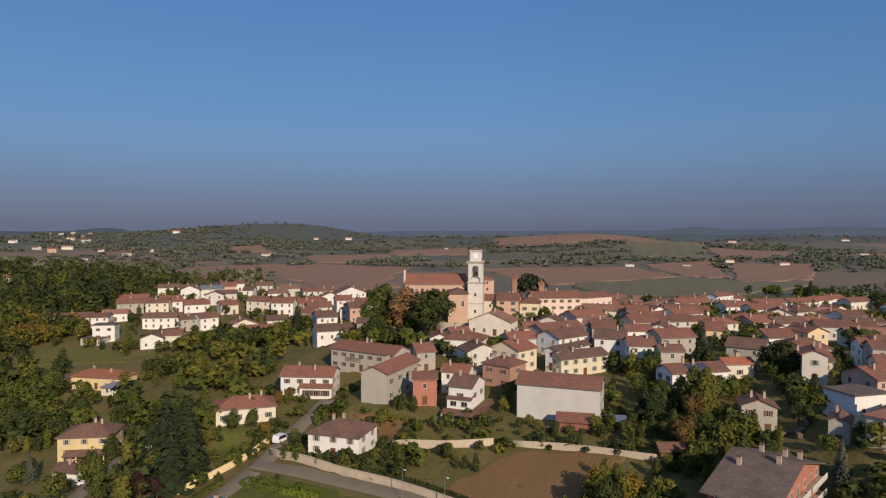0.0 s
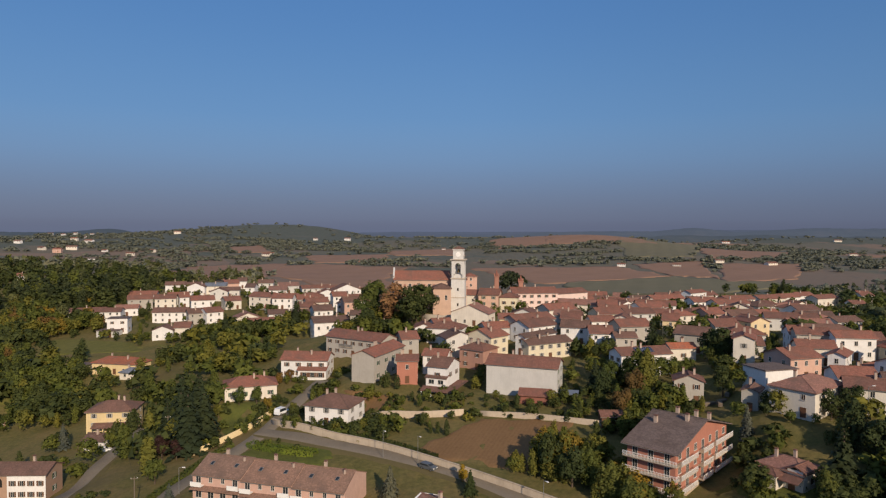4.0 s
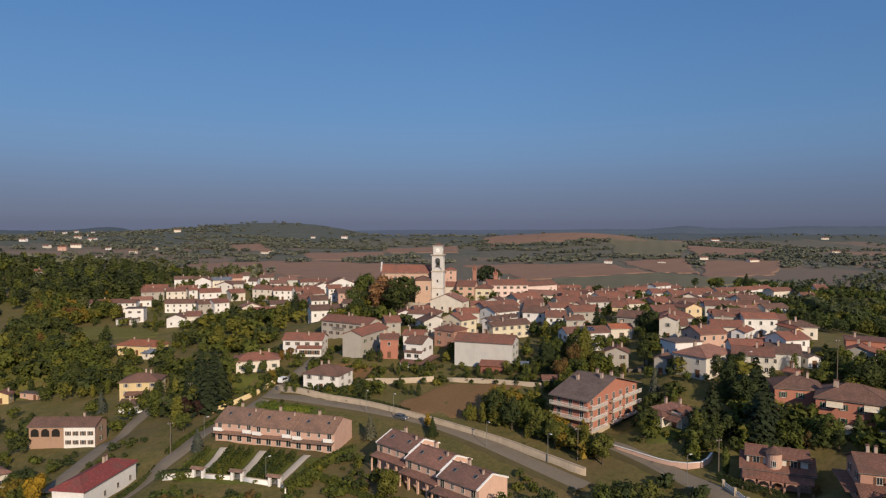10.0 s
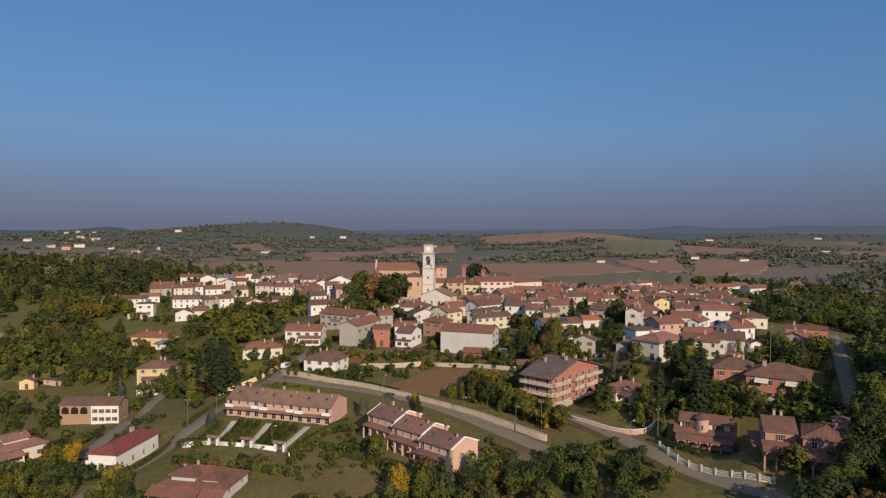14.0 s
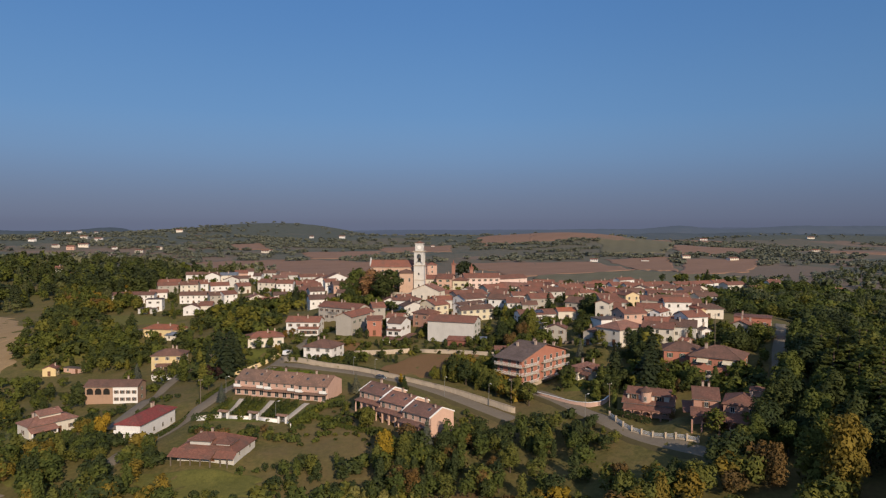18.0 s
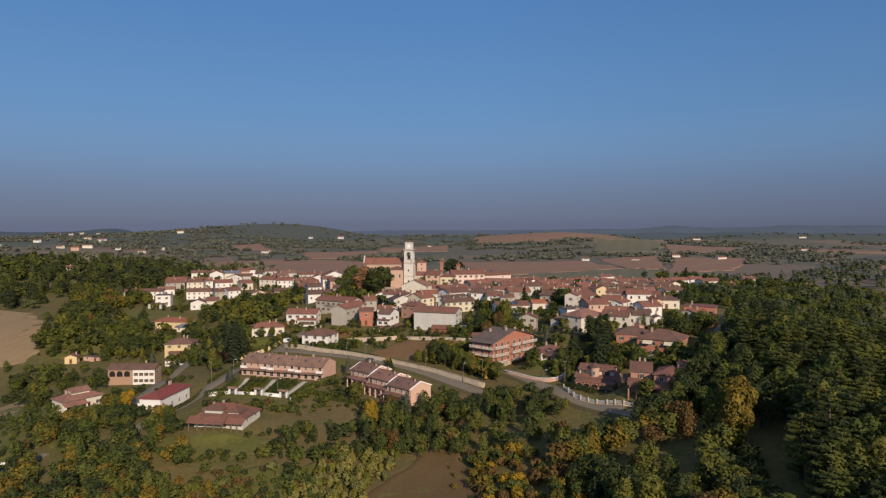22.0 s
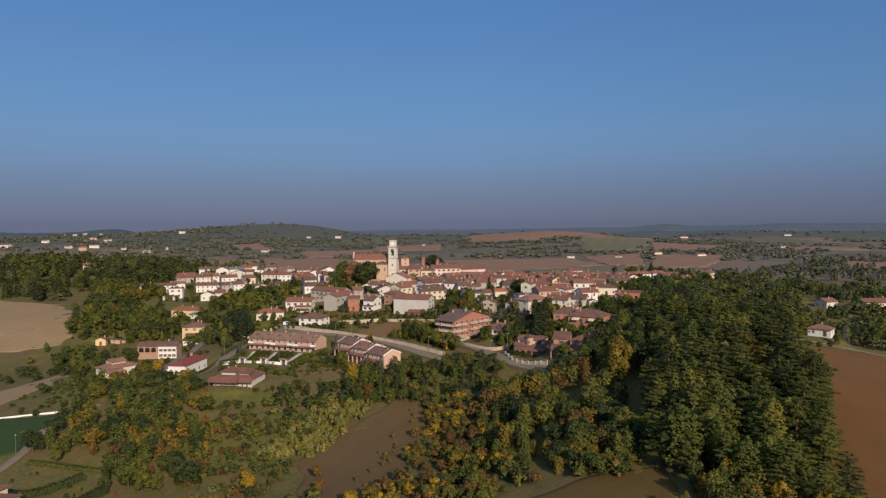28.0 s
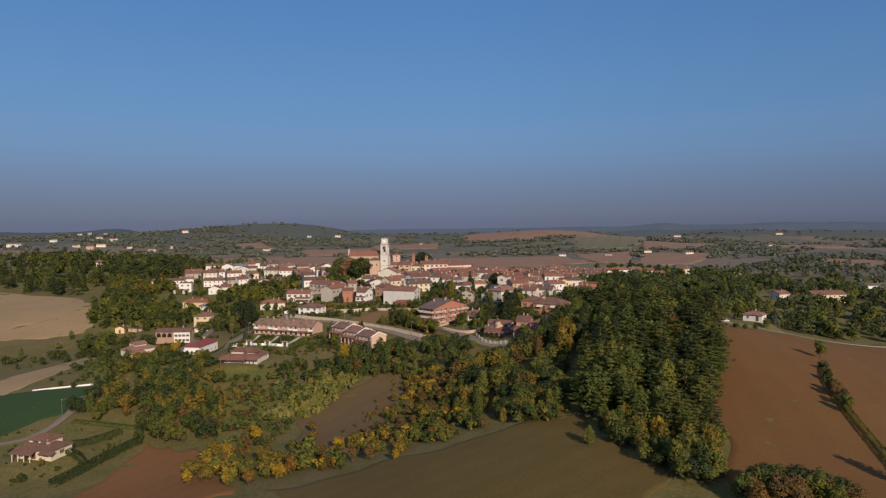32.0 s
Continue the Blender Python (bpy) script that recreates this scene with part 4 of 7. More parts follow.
house(-163.0, 203.7, 28.6, 12, 5.8, 5.1, 3.4, "G", "yellow", "red")
house(-156.7, 213.1, 27.5, -15, 10.3, 3.1, 2.5, "f", "pink", "grey", chimneys=0)
h_villa = house(-105.4, 102.3, 32.5, 54, 15.0, 8.1, 4.0, "h", "cream", "pinkish", detail=2, chimneys=2)
h_red2 = house(-69.4, 95.0, 35.0, -8, 7.9, 20.2, 5.0, "h", "white", "crimson", detail=2, chimneys=2)
h_red3 = house(-39.0, 71.0, 36.2, -10, 16.8, 13.0, 2.5, "h", "whitegrey", "red", detail=2, chimneys=2, pitch=0.5)
h_lw = house(30.7, 172.2, 51.3, -19, 20.9, 10.0, 8.6, "g", "whitegrey", "redbrown", detail=2, chimneys=2, sides=(1,))
h_c7 = house(6.5, 177.3, 50.5, -23, 6.5, 9.6, 8.0, "g", "white", "brown", detail=2, chimneys=2)
h_c6 = house(-4.8, 182.4, 52.0, 1, 6.4, 6.1, 7.0, "g", "salmon", "red", detail=2, chimneys=2)
h_c5 = house(-14.7, 191.7, 52.0, -22, 8.0, 21.5, 8.0, "G", "grey", "red", detail=2, chimneys=2, sides=(1,))
h_c2 = house(-23.2, 214.6, 54.0, -32, 25.0, 9.6, 6.5, "g", "grey", "red", detail=2, chimneys=2)
h_c1 = house(-43.5, 267.3, 51.0, 22, 15.6, 9.6, 8.0, "g", "white", "brown", detail=2, chimneys=2)
house(-17.3, 247.5, 56.0, -16, 3.5, 5.2, 4.5, "G", "white", "brown")
house(-1.0, 229.0, 57.5, 1, 6.7, 9.6, 5.0, "G", "white", "red")
house(5.3, 235.9, 57.5, 19, 7.1, 9.6, 5.0, "g", "white", "red")
house(-6.5, 212.3, 55.0, 17, 6.0, 9.6, 6.0, "g", "grey", "red")
house(4.4, 193.9, 52.5, -14, 7.9, 7.1, 6.0, "g", "white", "red")
h_c11 = house(18.2, 195.8, 53.6, -38, 9.5, 8.6, 6.6, "h", "rosy", "redbrown", detail=2, chimneys=2)
h_c8 = house(21.6, 203.1, 57.0, -44, 10.8, 9.1, 6.5, "G", "yellowish", "red", detail=2, chimneys=2)
house(38.4, 203.7, 57.5, -46, 4.1, 17.1, 6.0, "G", "white", "brown")
h_c10 = house(40.8, 201.1, 56.0, 28, 17.8, 7.1, 5.5, "g", "yellowish", "brown", detail=2, chimneys=2)
h_r1 = house(66.6, 177.5, 55.8, -76, 7.6, 16.7, 6.5, "G", "white", "redbrown", detail=2, chimneys=2)
house(66.1, 194.4, 58.5, 1, 6.8, 6.1, 6.0, "g", "grey", "brown")
h_r2 = house(81.8, 186.3, 58.5, -83, 5.4, 8.4, 4.0, "G", "cream", "orange", detail=2, chimneys=2)
h_r3 = house(96.0, 172.0, 61.0, -26, 5.7, 9.3, 7.0, "G", "cream", "red", detail=2, chimneys=2)
h_r4 = house(71.9, 151.7, 54.0, -16, 7.4, 6.2, 6.0, "G", "grey", "redbrown", detail=2, chimneys=2)
house(82.4, 137.3, 55.8, -35, 3.8, 6.1, 5.0, "G", "grey", "brown")
h_r6 = house(92.0, 130.4, 57.6, -52, 10.2, 15.0, 6.0, "h", "cream", "pinkish", detail=2, chimneys=2)
house(90.5, 145.2, 59.5, 16, 9.7, 8.1, 5.0, "f", "white", "grey", chimneys=0)
h_r8 = house(74.3, 103.5, 50.6, -55, 8.9, 7.1, 3.4, "h", "cream", "pinkish", detail=2, chimneys=2)
house(127.1, 171.4, 62.0, -6, 11.1, 7.1, 6.5, "g", "white", "red")
house(118.6, 177.4, 62.0, -15, 9.3, 7.1, 6.5, "g", "grey", "red")
h_r10 = house(137.0, 127.9, 59.0, -40, 7.8, 10.1, 6.0, "G", "grey", "red", detail=2, chimneys=2)
house(142.5, 133.0, 59.6, -28, 12.5, 9.0, 7.4, "f", "salmon", "redbrown", chimneys=1)
h_r11 = house(112.7, 92.0, 54.0, -33, 15.0, 13.1, 6.6, "h", "salmon", "brown", detail=2, chimneys=2)
h_r11b = house(104.8, 103.0, 54.0, -17, 11.5, 9.6, 6.6, "h", "salmon", "brown", detail=2, chimneys=2)
h_bro1 = house(94.0, 56.1, 50.8, -18, 6.0, 9.1, 6.0, "g", "rosy", "redbrown", detail=2, chimneys=2)
h_bro2 = house(101.4, 50.2, 50.8, -28, 8.5, 10.1, 6.0, "h", "rosy", "redbrown", detail=2, chimneys=2)
house(117.8, 148.8, 57.5, -55, 6.1, 11.5, 6.0, "G", "cream", "red")
house(114.6, 155.4, 60.3, -40, 4.2, 9.6, 6.0, "G", "white", "red")
house(102.6, 157.3, 59.5, 17, 10.5, 9.6, 6.0, "g", "pink", "red")
house(122.3, 141.4, 60.3, -73, 8.3, 9.1, 6.0, "G", "white", "red")
house(129.9, 154.7, 61.5, 1, 2.5, 11.1, 6.0, "G", "ochre", "orange")
house(122.4, 128.2, 59.8, 1, 3.7, 4.1, 3.0, "G", "white", "grey")
house(111.8, 118.1, 57.7, -56, 3.1, 3.1, 3.0, "g", "pink", "red")
h_conv = house(50.0, 300.2, 59.8, 8, 22.0, 11.1, 9.0, "g", "palepink", "red", detail=2, chimneys=2)
h_yelb = house(28.2, 284.0, 61.0, -12, 9.2, 11.1, 8.5, "g", "apricot", "red", detail=2, chimneys=2)
house(18.6, 288.0, 61.0, -10, 9.4, 9.0, 8.0, "g", "cream", "red")
h_yelb2 = house(37.0, 281.6, 60.5, -12, 8.2, 9.1, 8.0, "h", "yellowish", "red", detail=2, chimneys=2)
house(74.9, 330.1, 56.9, 2, 22.1, 9.6, 5.0, "g", "grey", "red")
house(56.3, 232.3, 59.8, -17, 7.4, 9.6, 6.0, "g", "grey", "redbrown")
house(54.6, 216.5, 58.7, -16, 9.7, 9.6, 6.0, "g", "white", "brown")
house(61.1, 206.8, 58.1, -5, 7.8, 9.6, 6.0, "g", "white", "redbrown")
house(82.5, 283.6, 58.9, -10, 8.4, 9.6, 6.0, "g", "cream", "red")
house(73.0, 246.9, 59.7, 15, 11.2, 9.6, 6.0, "g", "yellowish", "red")
house(91.2, 291.5, 58.0, 24, 9.3, 9.6, 6.0, "G", "white", "red")
house(101.6, 284.1, 57.9, 22, 14.7, 9.6, 6.0, "g", "white", "red")
house(93.8, 229.8, 59.5, -20, 5.8, 9.6, 6.0, "g", "ochre", "red")
house(90.5, 197.4, 59.3, -34, 10.2, 9.6, 6.0, "g", "grey", "brown")
house(147.1, 337.5, 54.8, 11, 14.4, 9.6, 6.0, "g", "white", "red")
house(169.7, 408.4, 50.8, 36, 17.2, 7.1, 8.0, "g", "white", "red")
house(154.1, 320.1, 55.7, 14, 18.9, 9.6, 6.0, "g", "white", "red")
house(117.9, 253.7, 58.9, 20, 8.4, 9.6, 6.0, "g", "pink", "red")
house(107.8, 216.8, 60.2, 7, 9.7, 9.6, 5.0, "g", "white", "red")
house(257.4, 441.3, 49.0, 16, 13.4, 9.6, 5.0, "g", "white", "red")
house(118.7, 186.3, 61.3, -15, 5.1, 9.6, 6.0, "g", "white", "red")
house(30.3, 229.0, 59.9, 1, 5.6, 7.1, 6.0, "g", "ochre", "red")
house(38.8, 227.5, 59.6, 32, 18.1, 9.6, 6.0, "g", "grey", "redbrown")
house(111.2, 437.7, 49.2, -9, 16.9, 9.1, 5.0, "g", "grey", "red")
house(144.8, 390.8, 51.6, 16, 22.7, 9.6, 5.0, "g", "cream", "red")
house(119.3, 218.6, 60.5, 16, 8.1, 9.6, 6.0, "G", "ochre", "red")
house(55.1, 261.2, 60.7, 27, 14.2, 9.6, 5.0, "g", "cream", "red")
house(217.0, 407.3, 50.3, 18, 20.8, 9.6, 5.0, "g", "cream", "red")
house(39.6, 218.6, 58.8, 37, 14.2, 9.6, 6.0, "g", "white", "redbrown")
house(74.4, 217.0, 59.1, 11, 11.9, 9.6, 6.0, "g", "grey", "red")
house(128.1, 287.3, 57.4, 2, 7.6, 7.1, 5.0, "G", "cream", "red")
house(65.9, 226.9, 59.4, 8, 9.1, 7.1, 6.0, "g", "white", "red")
house(101.4, 264.2, 58.6, 1, 7.3, 7.1, 5.0, "g", "pink", "red")
house(119.8, 238.6, 59.5, 1, 4.7, 7.1, 5.0, "G", "white", "red")
h_l1 = house(-133.3, 361.1, 51.0, 24, 12.7, 9.6, 7.0, "g", "white", "red", detail=2, chimneys=2)
h_l2 = house(-161.9, 320.5, 45.5, 11, 9.8, 8.1, 7.0, "f", "white", "grey", detail=2, chimneys=0)
house(-163.9, 314.2, 44.0, -7, 9.9, 7.1, 3.0, "f", "whitegrey", "grey", chimneys=0)
house(-130.8, 302.3, 45.1, 10, 9.6, 9.6, 4.5, "G", "white", "brown")
house(-123.3, 306.7, 45.4, 12, 7.5, 9.6, 5.0, "g", "cream", "redbrown")
house(-147.2, 351.4, 46.2, 8, 18.4, 9.6, 6.0, "g", "white", "brown")
house(-127.3, 333.1, 48.0, 29, 7.8, 9.6, 6.0, "g", "grey", "brown")
house(-118.3, 333.1, 48.7, 40, 9.0, 9.6, 6.0, "g", "white", "red")
house(-150.5, 401.8, 57.0, 2, 11.0, 9.6, 5.0, "G", "white", "brown")
house(-140.6, 406.9, 57.0, 20, 13.0, 8.1, 5.0, "g", "cream", "slate")
house(-133.8, 415.4, 58.0, 26, 8.8, 9.6, 5.0, "g", "pink", "red")
house(-132.0, 434.9, 58.0, 15, 5.7, 9.6, 5.0, "g", "white", "brown")
house(-115.8, 400.4, 55.9, 2, 5.7, 9.6, 6.0, "g", "white", "brown")
house(-117.5, 364.1, 52.4, 33, 9.1, 9.6, 5.0, "g", "cream", "redbrown")
house(-93.5, 347.4, 55.5, -19, 13.7, 9.6, 6.0, "g", "cream", "redbrown")
house(-81.0, 340.4, 55.5, 2, 10.9, 9.6, 6.0, "g", "white", "red")
house(-93.9, 347.6, 51.7, 2, 4.0, 7.1, 5.0, "G", "ochre", "red")
house(-87.8, 341.7, 51.5, 2, 6.5, 7.1, 4.5, "g", "cream", "red")
house(-176.4, 376.8, 50.6, 24, 13.7, 9.6, 6.0, "g", "grey", "redbrown")
house(-159.0, 371.6, 51.6, 22, 11.7, 9.6, 6.0, "g", "cream", "redbrown")
house(-149.2, 373.7, 52.2, 29, 5.3, 9.6, 6.0, "g", "white", "red")
house(-211.9, 424.6, 52.1, 2, 7.1, 9.6, 5.0, "g", "pink", "red")
house(-65.1, 323.2, 52.8, -12, 7.8, 9.6, 6.0, "g", "peach", "redbrown")
house(-62.5, 335.4, 53.9, 23, 11.8, 9.6, 6.0, "g", "cream", "redbrown")
house(-51.3, 290.2, 55.2, 23, 8.9, 9.6, 6.0, "g", "white", "brown")
house(-39.0, 298.2, 57.3, 20, 7.2, 9.6, 7.0, "g", "pink", "brown")
house(-53.5, 357.1, 55.0, 19, 8.1, 9.6, 6.0, "g", "white", "red")
house(-72.4, 353.4, 53.6, 17, 8.7, 9.6, 6.0, "g", "grey", "red")
house(-30.4, 254.4, 57.7, 1, 3.8, 7.1, 6.0, "g", "grey", "brown")
house(-45.3, 310.6, 55.9, 2, 3.7, 9.6, 6.0, "G", "white", "brown")
house(-331.0, 513.6, 55.0, 31, 11.1, 9.6, 5.0, "g", "white", "red")
house(-292.8, 469.2, 51.9, -15, 13.8, 9.6, 5.0, "g", "pink", "red")
house(-549.6, 1056.5, 42.8, 15, 33.0, 9.1, 5.0, "g", "white", "grey")
house(-688.0, 1179.9, 53.5, 10, 14.5, 9.6, 5.0, "g", "pink", "red")
h_bl = house(-78.2, -29.3, 24.8, -14, 13.6, 8.9, 3.0, "h", "yellowish", "redbrown", detail=2, chimneys=2)
house(335.0, 230.9, 43.5, 5, 25.1, 11.1, 6.0, "g", "ochre", "redbrown")
house(379.7, 476.4, 39.1, -4, 8.7, 9.6, 5.0, "g", "white", "red")
house(217.8, 91.8, 51.0, -42, 9.3, 7.1, 3.0, "h", "white", "pinkish")
house(306.8, 240.5, 45.0, 19, 9.8, 9.6, 4.0, "g", "cream", "red")
house(477.3, 395.7, 35.0, 12, 20.8, 8.1, 5.0, "g", "white", "grey")
house(325.5, 482.7, 44.3, -5, 8.8, 9.1, 7.0, "g", "cream", "red")
house(270.2, 400.5, 47.7, -4, 8.8, 9.6, 5.0, "g", "white", "red")
house(219.9, 205.4, 51.2, 39, 4.9, 5.1, 4.0, "g", "cream", "red")
house(312.2, 458.9, 45.4, 2, 9.3, 9.1, 7.0, "g", "cream", "red")
house(265.6, 430.5, 48.3, 24, 20.5, 9.6, 5.0, "g", "cream", "red")
house(236.7, 423.2, 49.6, 23, 16.9, 9.6, 5.0, "g", "white", "red")
house(69.2, 323.2, 61.5, 31, 25.6, 9.1, 5.0, "g", "palepink", "redbrown")

# close-packed roofs behind, along the village streets
IR = random.Random(77)


def infill(quad, count, rots, seed):
    rng = random.Random(seed)
    k = t = 0
    while k < count and t < count * 30:
        t += 1
        u, w_ = rng.random(), rng.random()
        x, y = [(1 - u) * (1 - w_) * quad[0][i] + u * (1 - w_) * quad[1][i] + u * w_ * quad[2][i] + (1 - u) * w_ * quad[3][i] for i in (0, 1)]
        w, d = rng.uniform(9, 22), rng.uniform(7.5, 9.5)
        if any((x - a) ** 2 + (y - c) ** 2 < (r + max(w, d) * 0.40) ** 2 for a, c, r in KEEP_OUT):
            continue
        house(x, y, gz(x, y), rng.choice(rots) + rng.uniform(-6, 6), w, d, rng.choice((4.2, 5.0, 5.6)), rng.choice(("g", "g", "g", "G", "h")),
              rng.choice(("white", "white", "white", "cream", "whitegrey", "whitegrey", "cream", "white")), rng.choice(("red", "redbrown", "brown", "redbrown", "pinkish", "brown")), sides=(0,), name="house")
        k += 1


house(19.5, 300, 62, 5, 6.0, 6.0, 14.6, "h", "pink", "red", chimneys=0)
infill([(40, 195), (150, 185), (240, 430), (60, 430)], 50, (-20, 15, 20, -12), 1)
infill([(-15, 200), (45, 190), (60, 245), (-5, 245)], 8, (-20, 15), 2)
infill([(-100, 300), (-40, 270), (-40, 420), (-100, 430)], 16, (15, 22), 3)
infill([(-205, 340), (-110, 330), (-110, 440), (-180, 430)], 10, (15, 22), 4)
infill([(100, 125), (122, 122), (150, 190), (100, 190)], 7, (-25, -10), 5)

# ---------------------------------------------------------------- porches, lower roofs and balconies of single houses
def lean(top, x0, x1, y0, y1, z0, z1, tile, name="porch_roof"):
    """A single-pitch roof from its low edge at y0 up to the wall at y1."""
    bm = bmesh.new()
    poly_prism(bm, [(x0, y0, z0), (x1, y0, z0), (x1, y1, z1), (x0, y1, z1)], (0, 0, 0.16))
    return part(name, bm, TILE[tile], top)


def post(top, x, y, h, s=0.16, mat=None, low=-2.5):
    bm = bmesh.new()
    box(bm, x - s, x + s, y - s, y + s, low, h)
    return part("post", bm, mat or M_WHITE, top)


def block(top, x0, x1, y0, y1, z0, z1, mat, name="wing", label=""):
    bm = bmesh.new()
    box(bm, x0, x1, y0, y1, z0, z1)
    return part(name, bm, mat, top, label)


def mini_roof(top, x, y, w, d, z, kind, tile, rot=0):
    r = roof_parts(top, w, d, z, kind, TILE[tile])
    r.matrix_local = pose(x, y, 0, 0, 0, rot)
    return r


# yellow house: brown canopy along the front
lean(h_yel, -4.6, 6.2, -8.3, -5.06, 4.0, 4.9, "brown")
for x in (-4.3, -1.0, 2.4, 5.9):
    post(h_yel, x, -8.0, 4.05, 0.14, WALL["yellow"])
# red-roofed white house: second tier of roof over the veranda
lean(h_red1, -2.0, 8.2, -6.8, -4.06, 3.0, 4.2, "red")
block(h_red1, -1.7, 7.9, -6.3, -4.05, -2.5, 3.0, WALL["white"], "veranda", "white veranda wing")
for x in (0.5, 3.2, 6.0):
    add_window(h_red1, Matrix.Translation((x, -6.3, 0.7)), 1.3, 1.6, 0)
# stepped white house
lean(h_c7, -3.6, 3.6, -6.2, -4.06, 4.7, 5.5, "brown")
block(h_c7, -3.3, 3.3, -5.8, -4.05, 1.9, 4.7, WALL["white"], "bay", "white glazed bay")
add_window(h_c7, Matrix.Translation((-1.5, -5.8, 3.0)), 1.6, 1.2)
add_window(h_c7, Matrix.Translation((1.5, -5.8, 3.0)), 1.6, 1.2)
lean(h_c7, -4.2, 6.5, -8.2, -5.82, 1.1, 2.1, "redbrown")
lean(h_c7, 3.27, 6.6, -5.8, 4.0, 1.9, 2.4, "redbrown", "side_roof")
for x in (-3.9, -0.8, 2.4, 6.0):
    post(h_c7, x, -7.9, 1.2, 0.14)
# wide bungalow with a second tier of roof
lean(h_red3, -9.6, 3.2, -9.6, -6.4, 1.5, 2.9, "red")
lean(h_red3, 3.4, 9.4, -8.8, -6.4, 1.6, 2.8, "red")
lean(h_red3, -9.6, -8.3, -6.3, 5.0, 2.0, 2.6, "red", "side_roof")
block(h_red3, -5.6, 0.4, -4.6, 1.2, 3.3, 5.0, WALL["whitegrey"], "clerestory", "pale strip between the roof tiers")
mini_roof(h_red3, -2.6, -1.7, 6.2, 6.0, 5.0, "h", "redbrown")
block(h_red3, 2.2, 6.2, -4.4, 0.2, 3.3, 4.4, WALL["whitegrey"], "side_clerestory", "pale strip under the smaller upper roof")
mini_roof(h_red3, 4.2, -2.1, 4.2, 4.8, 4.4, "h", "redbrown")
for x in (-8.8, -5.9, -3.0, -0.1, 2.8, 5.4, 7.4):
    post(h_red3, x, -9.1 if x < 3 else -8.3, 1.6, 0.14, M_POLEW)
# house with the big crimson hip: white balcony on the gable side
b_ = shelf(h_red2, -3.9, 3.9, -11.4, -10.11, 2.5)
railing(h_red2, -3.9, 3.9, -11.35, 2.66, 0.9, solid=True, parent=b_)
# small villa with several little hips
block(h_r8, -4.0, 0.6, -6.2, -3.55, -2.5, 2.7, WALL["cream"], "wing", "low front wing")
mini_roof(h_r8, -1.7, -4.9, 4.6, 2.8, 2.7, "h", "redbrown")
mini_roof(h_r8, 3.0, -1.5, 3.2, 4.2, 3.9, "G", "redbrown")
block(h_r8, 1.5, 4.5, -3.8, 0.6, 2.0, 3.9, WALL["cream"], "gable_wing", "small cream cross gable")
lean(h_r8, 0.8, 4.6, -6.0, -3.6, 1.9, 2.8, "redbrown")
# dark brick block: awnings and a white balustraded terrace
for x in (-3.6, 3.9):
    bm = bmesh.new()
    poly_prism(bm, [(x - 1.7, -8.2, 4.9), (x + 1.7, -8.2, 4.9), (x + 1.7, -6.57, 5.9), (x - 1.7, -6.57, 5.9)], (0, 0, 0.04))
    part("awning", bm, M_TENT, h_r11, "pale striped canvas awning")
t_ = shelf(h_r11, -3.0, 6.6, -10.5, -6.57, 0.6, 0.25, M_CONC, "terrace", "raised concrete terrace")
railing(h_r11, -3.0, 6.6, -10.4, 0.85, 0.95, step=0.28, parent=t_)
block(h_r11, -3.0, 6.6, -10.4, -10.2, -3.0, 0.59, M_WHITE, "terrace_wall", "white terrace wall")
# two-level villa
block(h_villa, -3.0, 3.6, -1.5, 3.6, 3.9, 6.2, WALL["cream"], "upper_floor", "set-back cream upper floor")
mini_roof(h_villa, 0.3, 1.0, 6.6, 5.1, 6.2, "g", "pinkish")
lean(h_villa, -7.9, 0.5, -7.0, -4.06, 2.3, 3.5, "pinkish")
for x in (-7.5, -4.0, 0.0):
    post(h_villa, x, -6.7, 2.35, 0.18)
# house with the grey-pink roof above the shed
b_ = shelf(h_r6, -3.4, 3.4, -7.4, -5.96, 2.3)
railing(h_r6, -3.4, 3.4, -7.35, 2.46, 0.95, solid=True, parent=b_)
b_ = shelf(h_r6, 3.06, 4.4, -5.0, 2.0, 2.35)
# long grey house: balcony
b_ = shelf(h_c2, -6.0, 0.0, -5.2, -4.06, 3.1, 0.15, M_CONC)
railing(h_c2, -6.0, 0.0, -5.15, 3.25, 0.9, parent=b_, mat=M_METAL)
# house by the green field: two tiers of hips and a porch
block(h_bl, -4.6, 3.4, -1.6, 4.0, 2.9, 5.4, WALL["yellowish"], "upper_floor", "cream upper storey")
mini_roof(h_bl, -0.6, 1.2, 8.2, 5.8, 5.4, "h", "redbrown")
lean(h_bl, -7.2, 1.6, -7.4, -4.4, 2.0, 3.1, "redbrown")
lean(h_bl, 3.0, 8.4, -6.2, -4.4, 2.1, 2.9, "redbrown", "side_roof")
for x in (-6.3, -4.0, -1.6, 0.8):
    post(h_bl, x, -6.9, 2.1, 0.11, WALL["yellowish"])
add_window(h_bl, Matrix.Translation((-2.0, -1.6, 4.1)), 1.1, 1.0, 0)
add_window(h_bl, Matrix.Translation((1.2, -1.6, 4.1)), 1.1, 1.0, 0)
# villas at the end of the lane: arcaded verandas under lower roofs
for hb, w_, d_, n_ in ((h_bro1, 6.0, 9.1, 3), (h_bro2, 8.5, 10.1, 4)):
    lean(hb, -w_ / 2 - 0.9, w_ / 2 + 0.9, -d_ / 2 - 4.0, -d_ / 2 - 0.05, 2.35, 3.7, "redbrown", "veranda_roof")
    arcade(hb, -w_ / 2 - 0.5, w_ / 2 + 0.5, -d_ / 2 - 3.6, 2.3, n_, WALL["rosy"])
    lean(hb, -w_ / 2 - 2.6, -w_ / 2 - 0.05, -d_ / 2 - 1.0, d_ / 2, 2.3, 2.9, "redbrown", "side_roof")
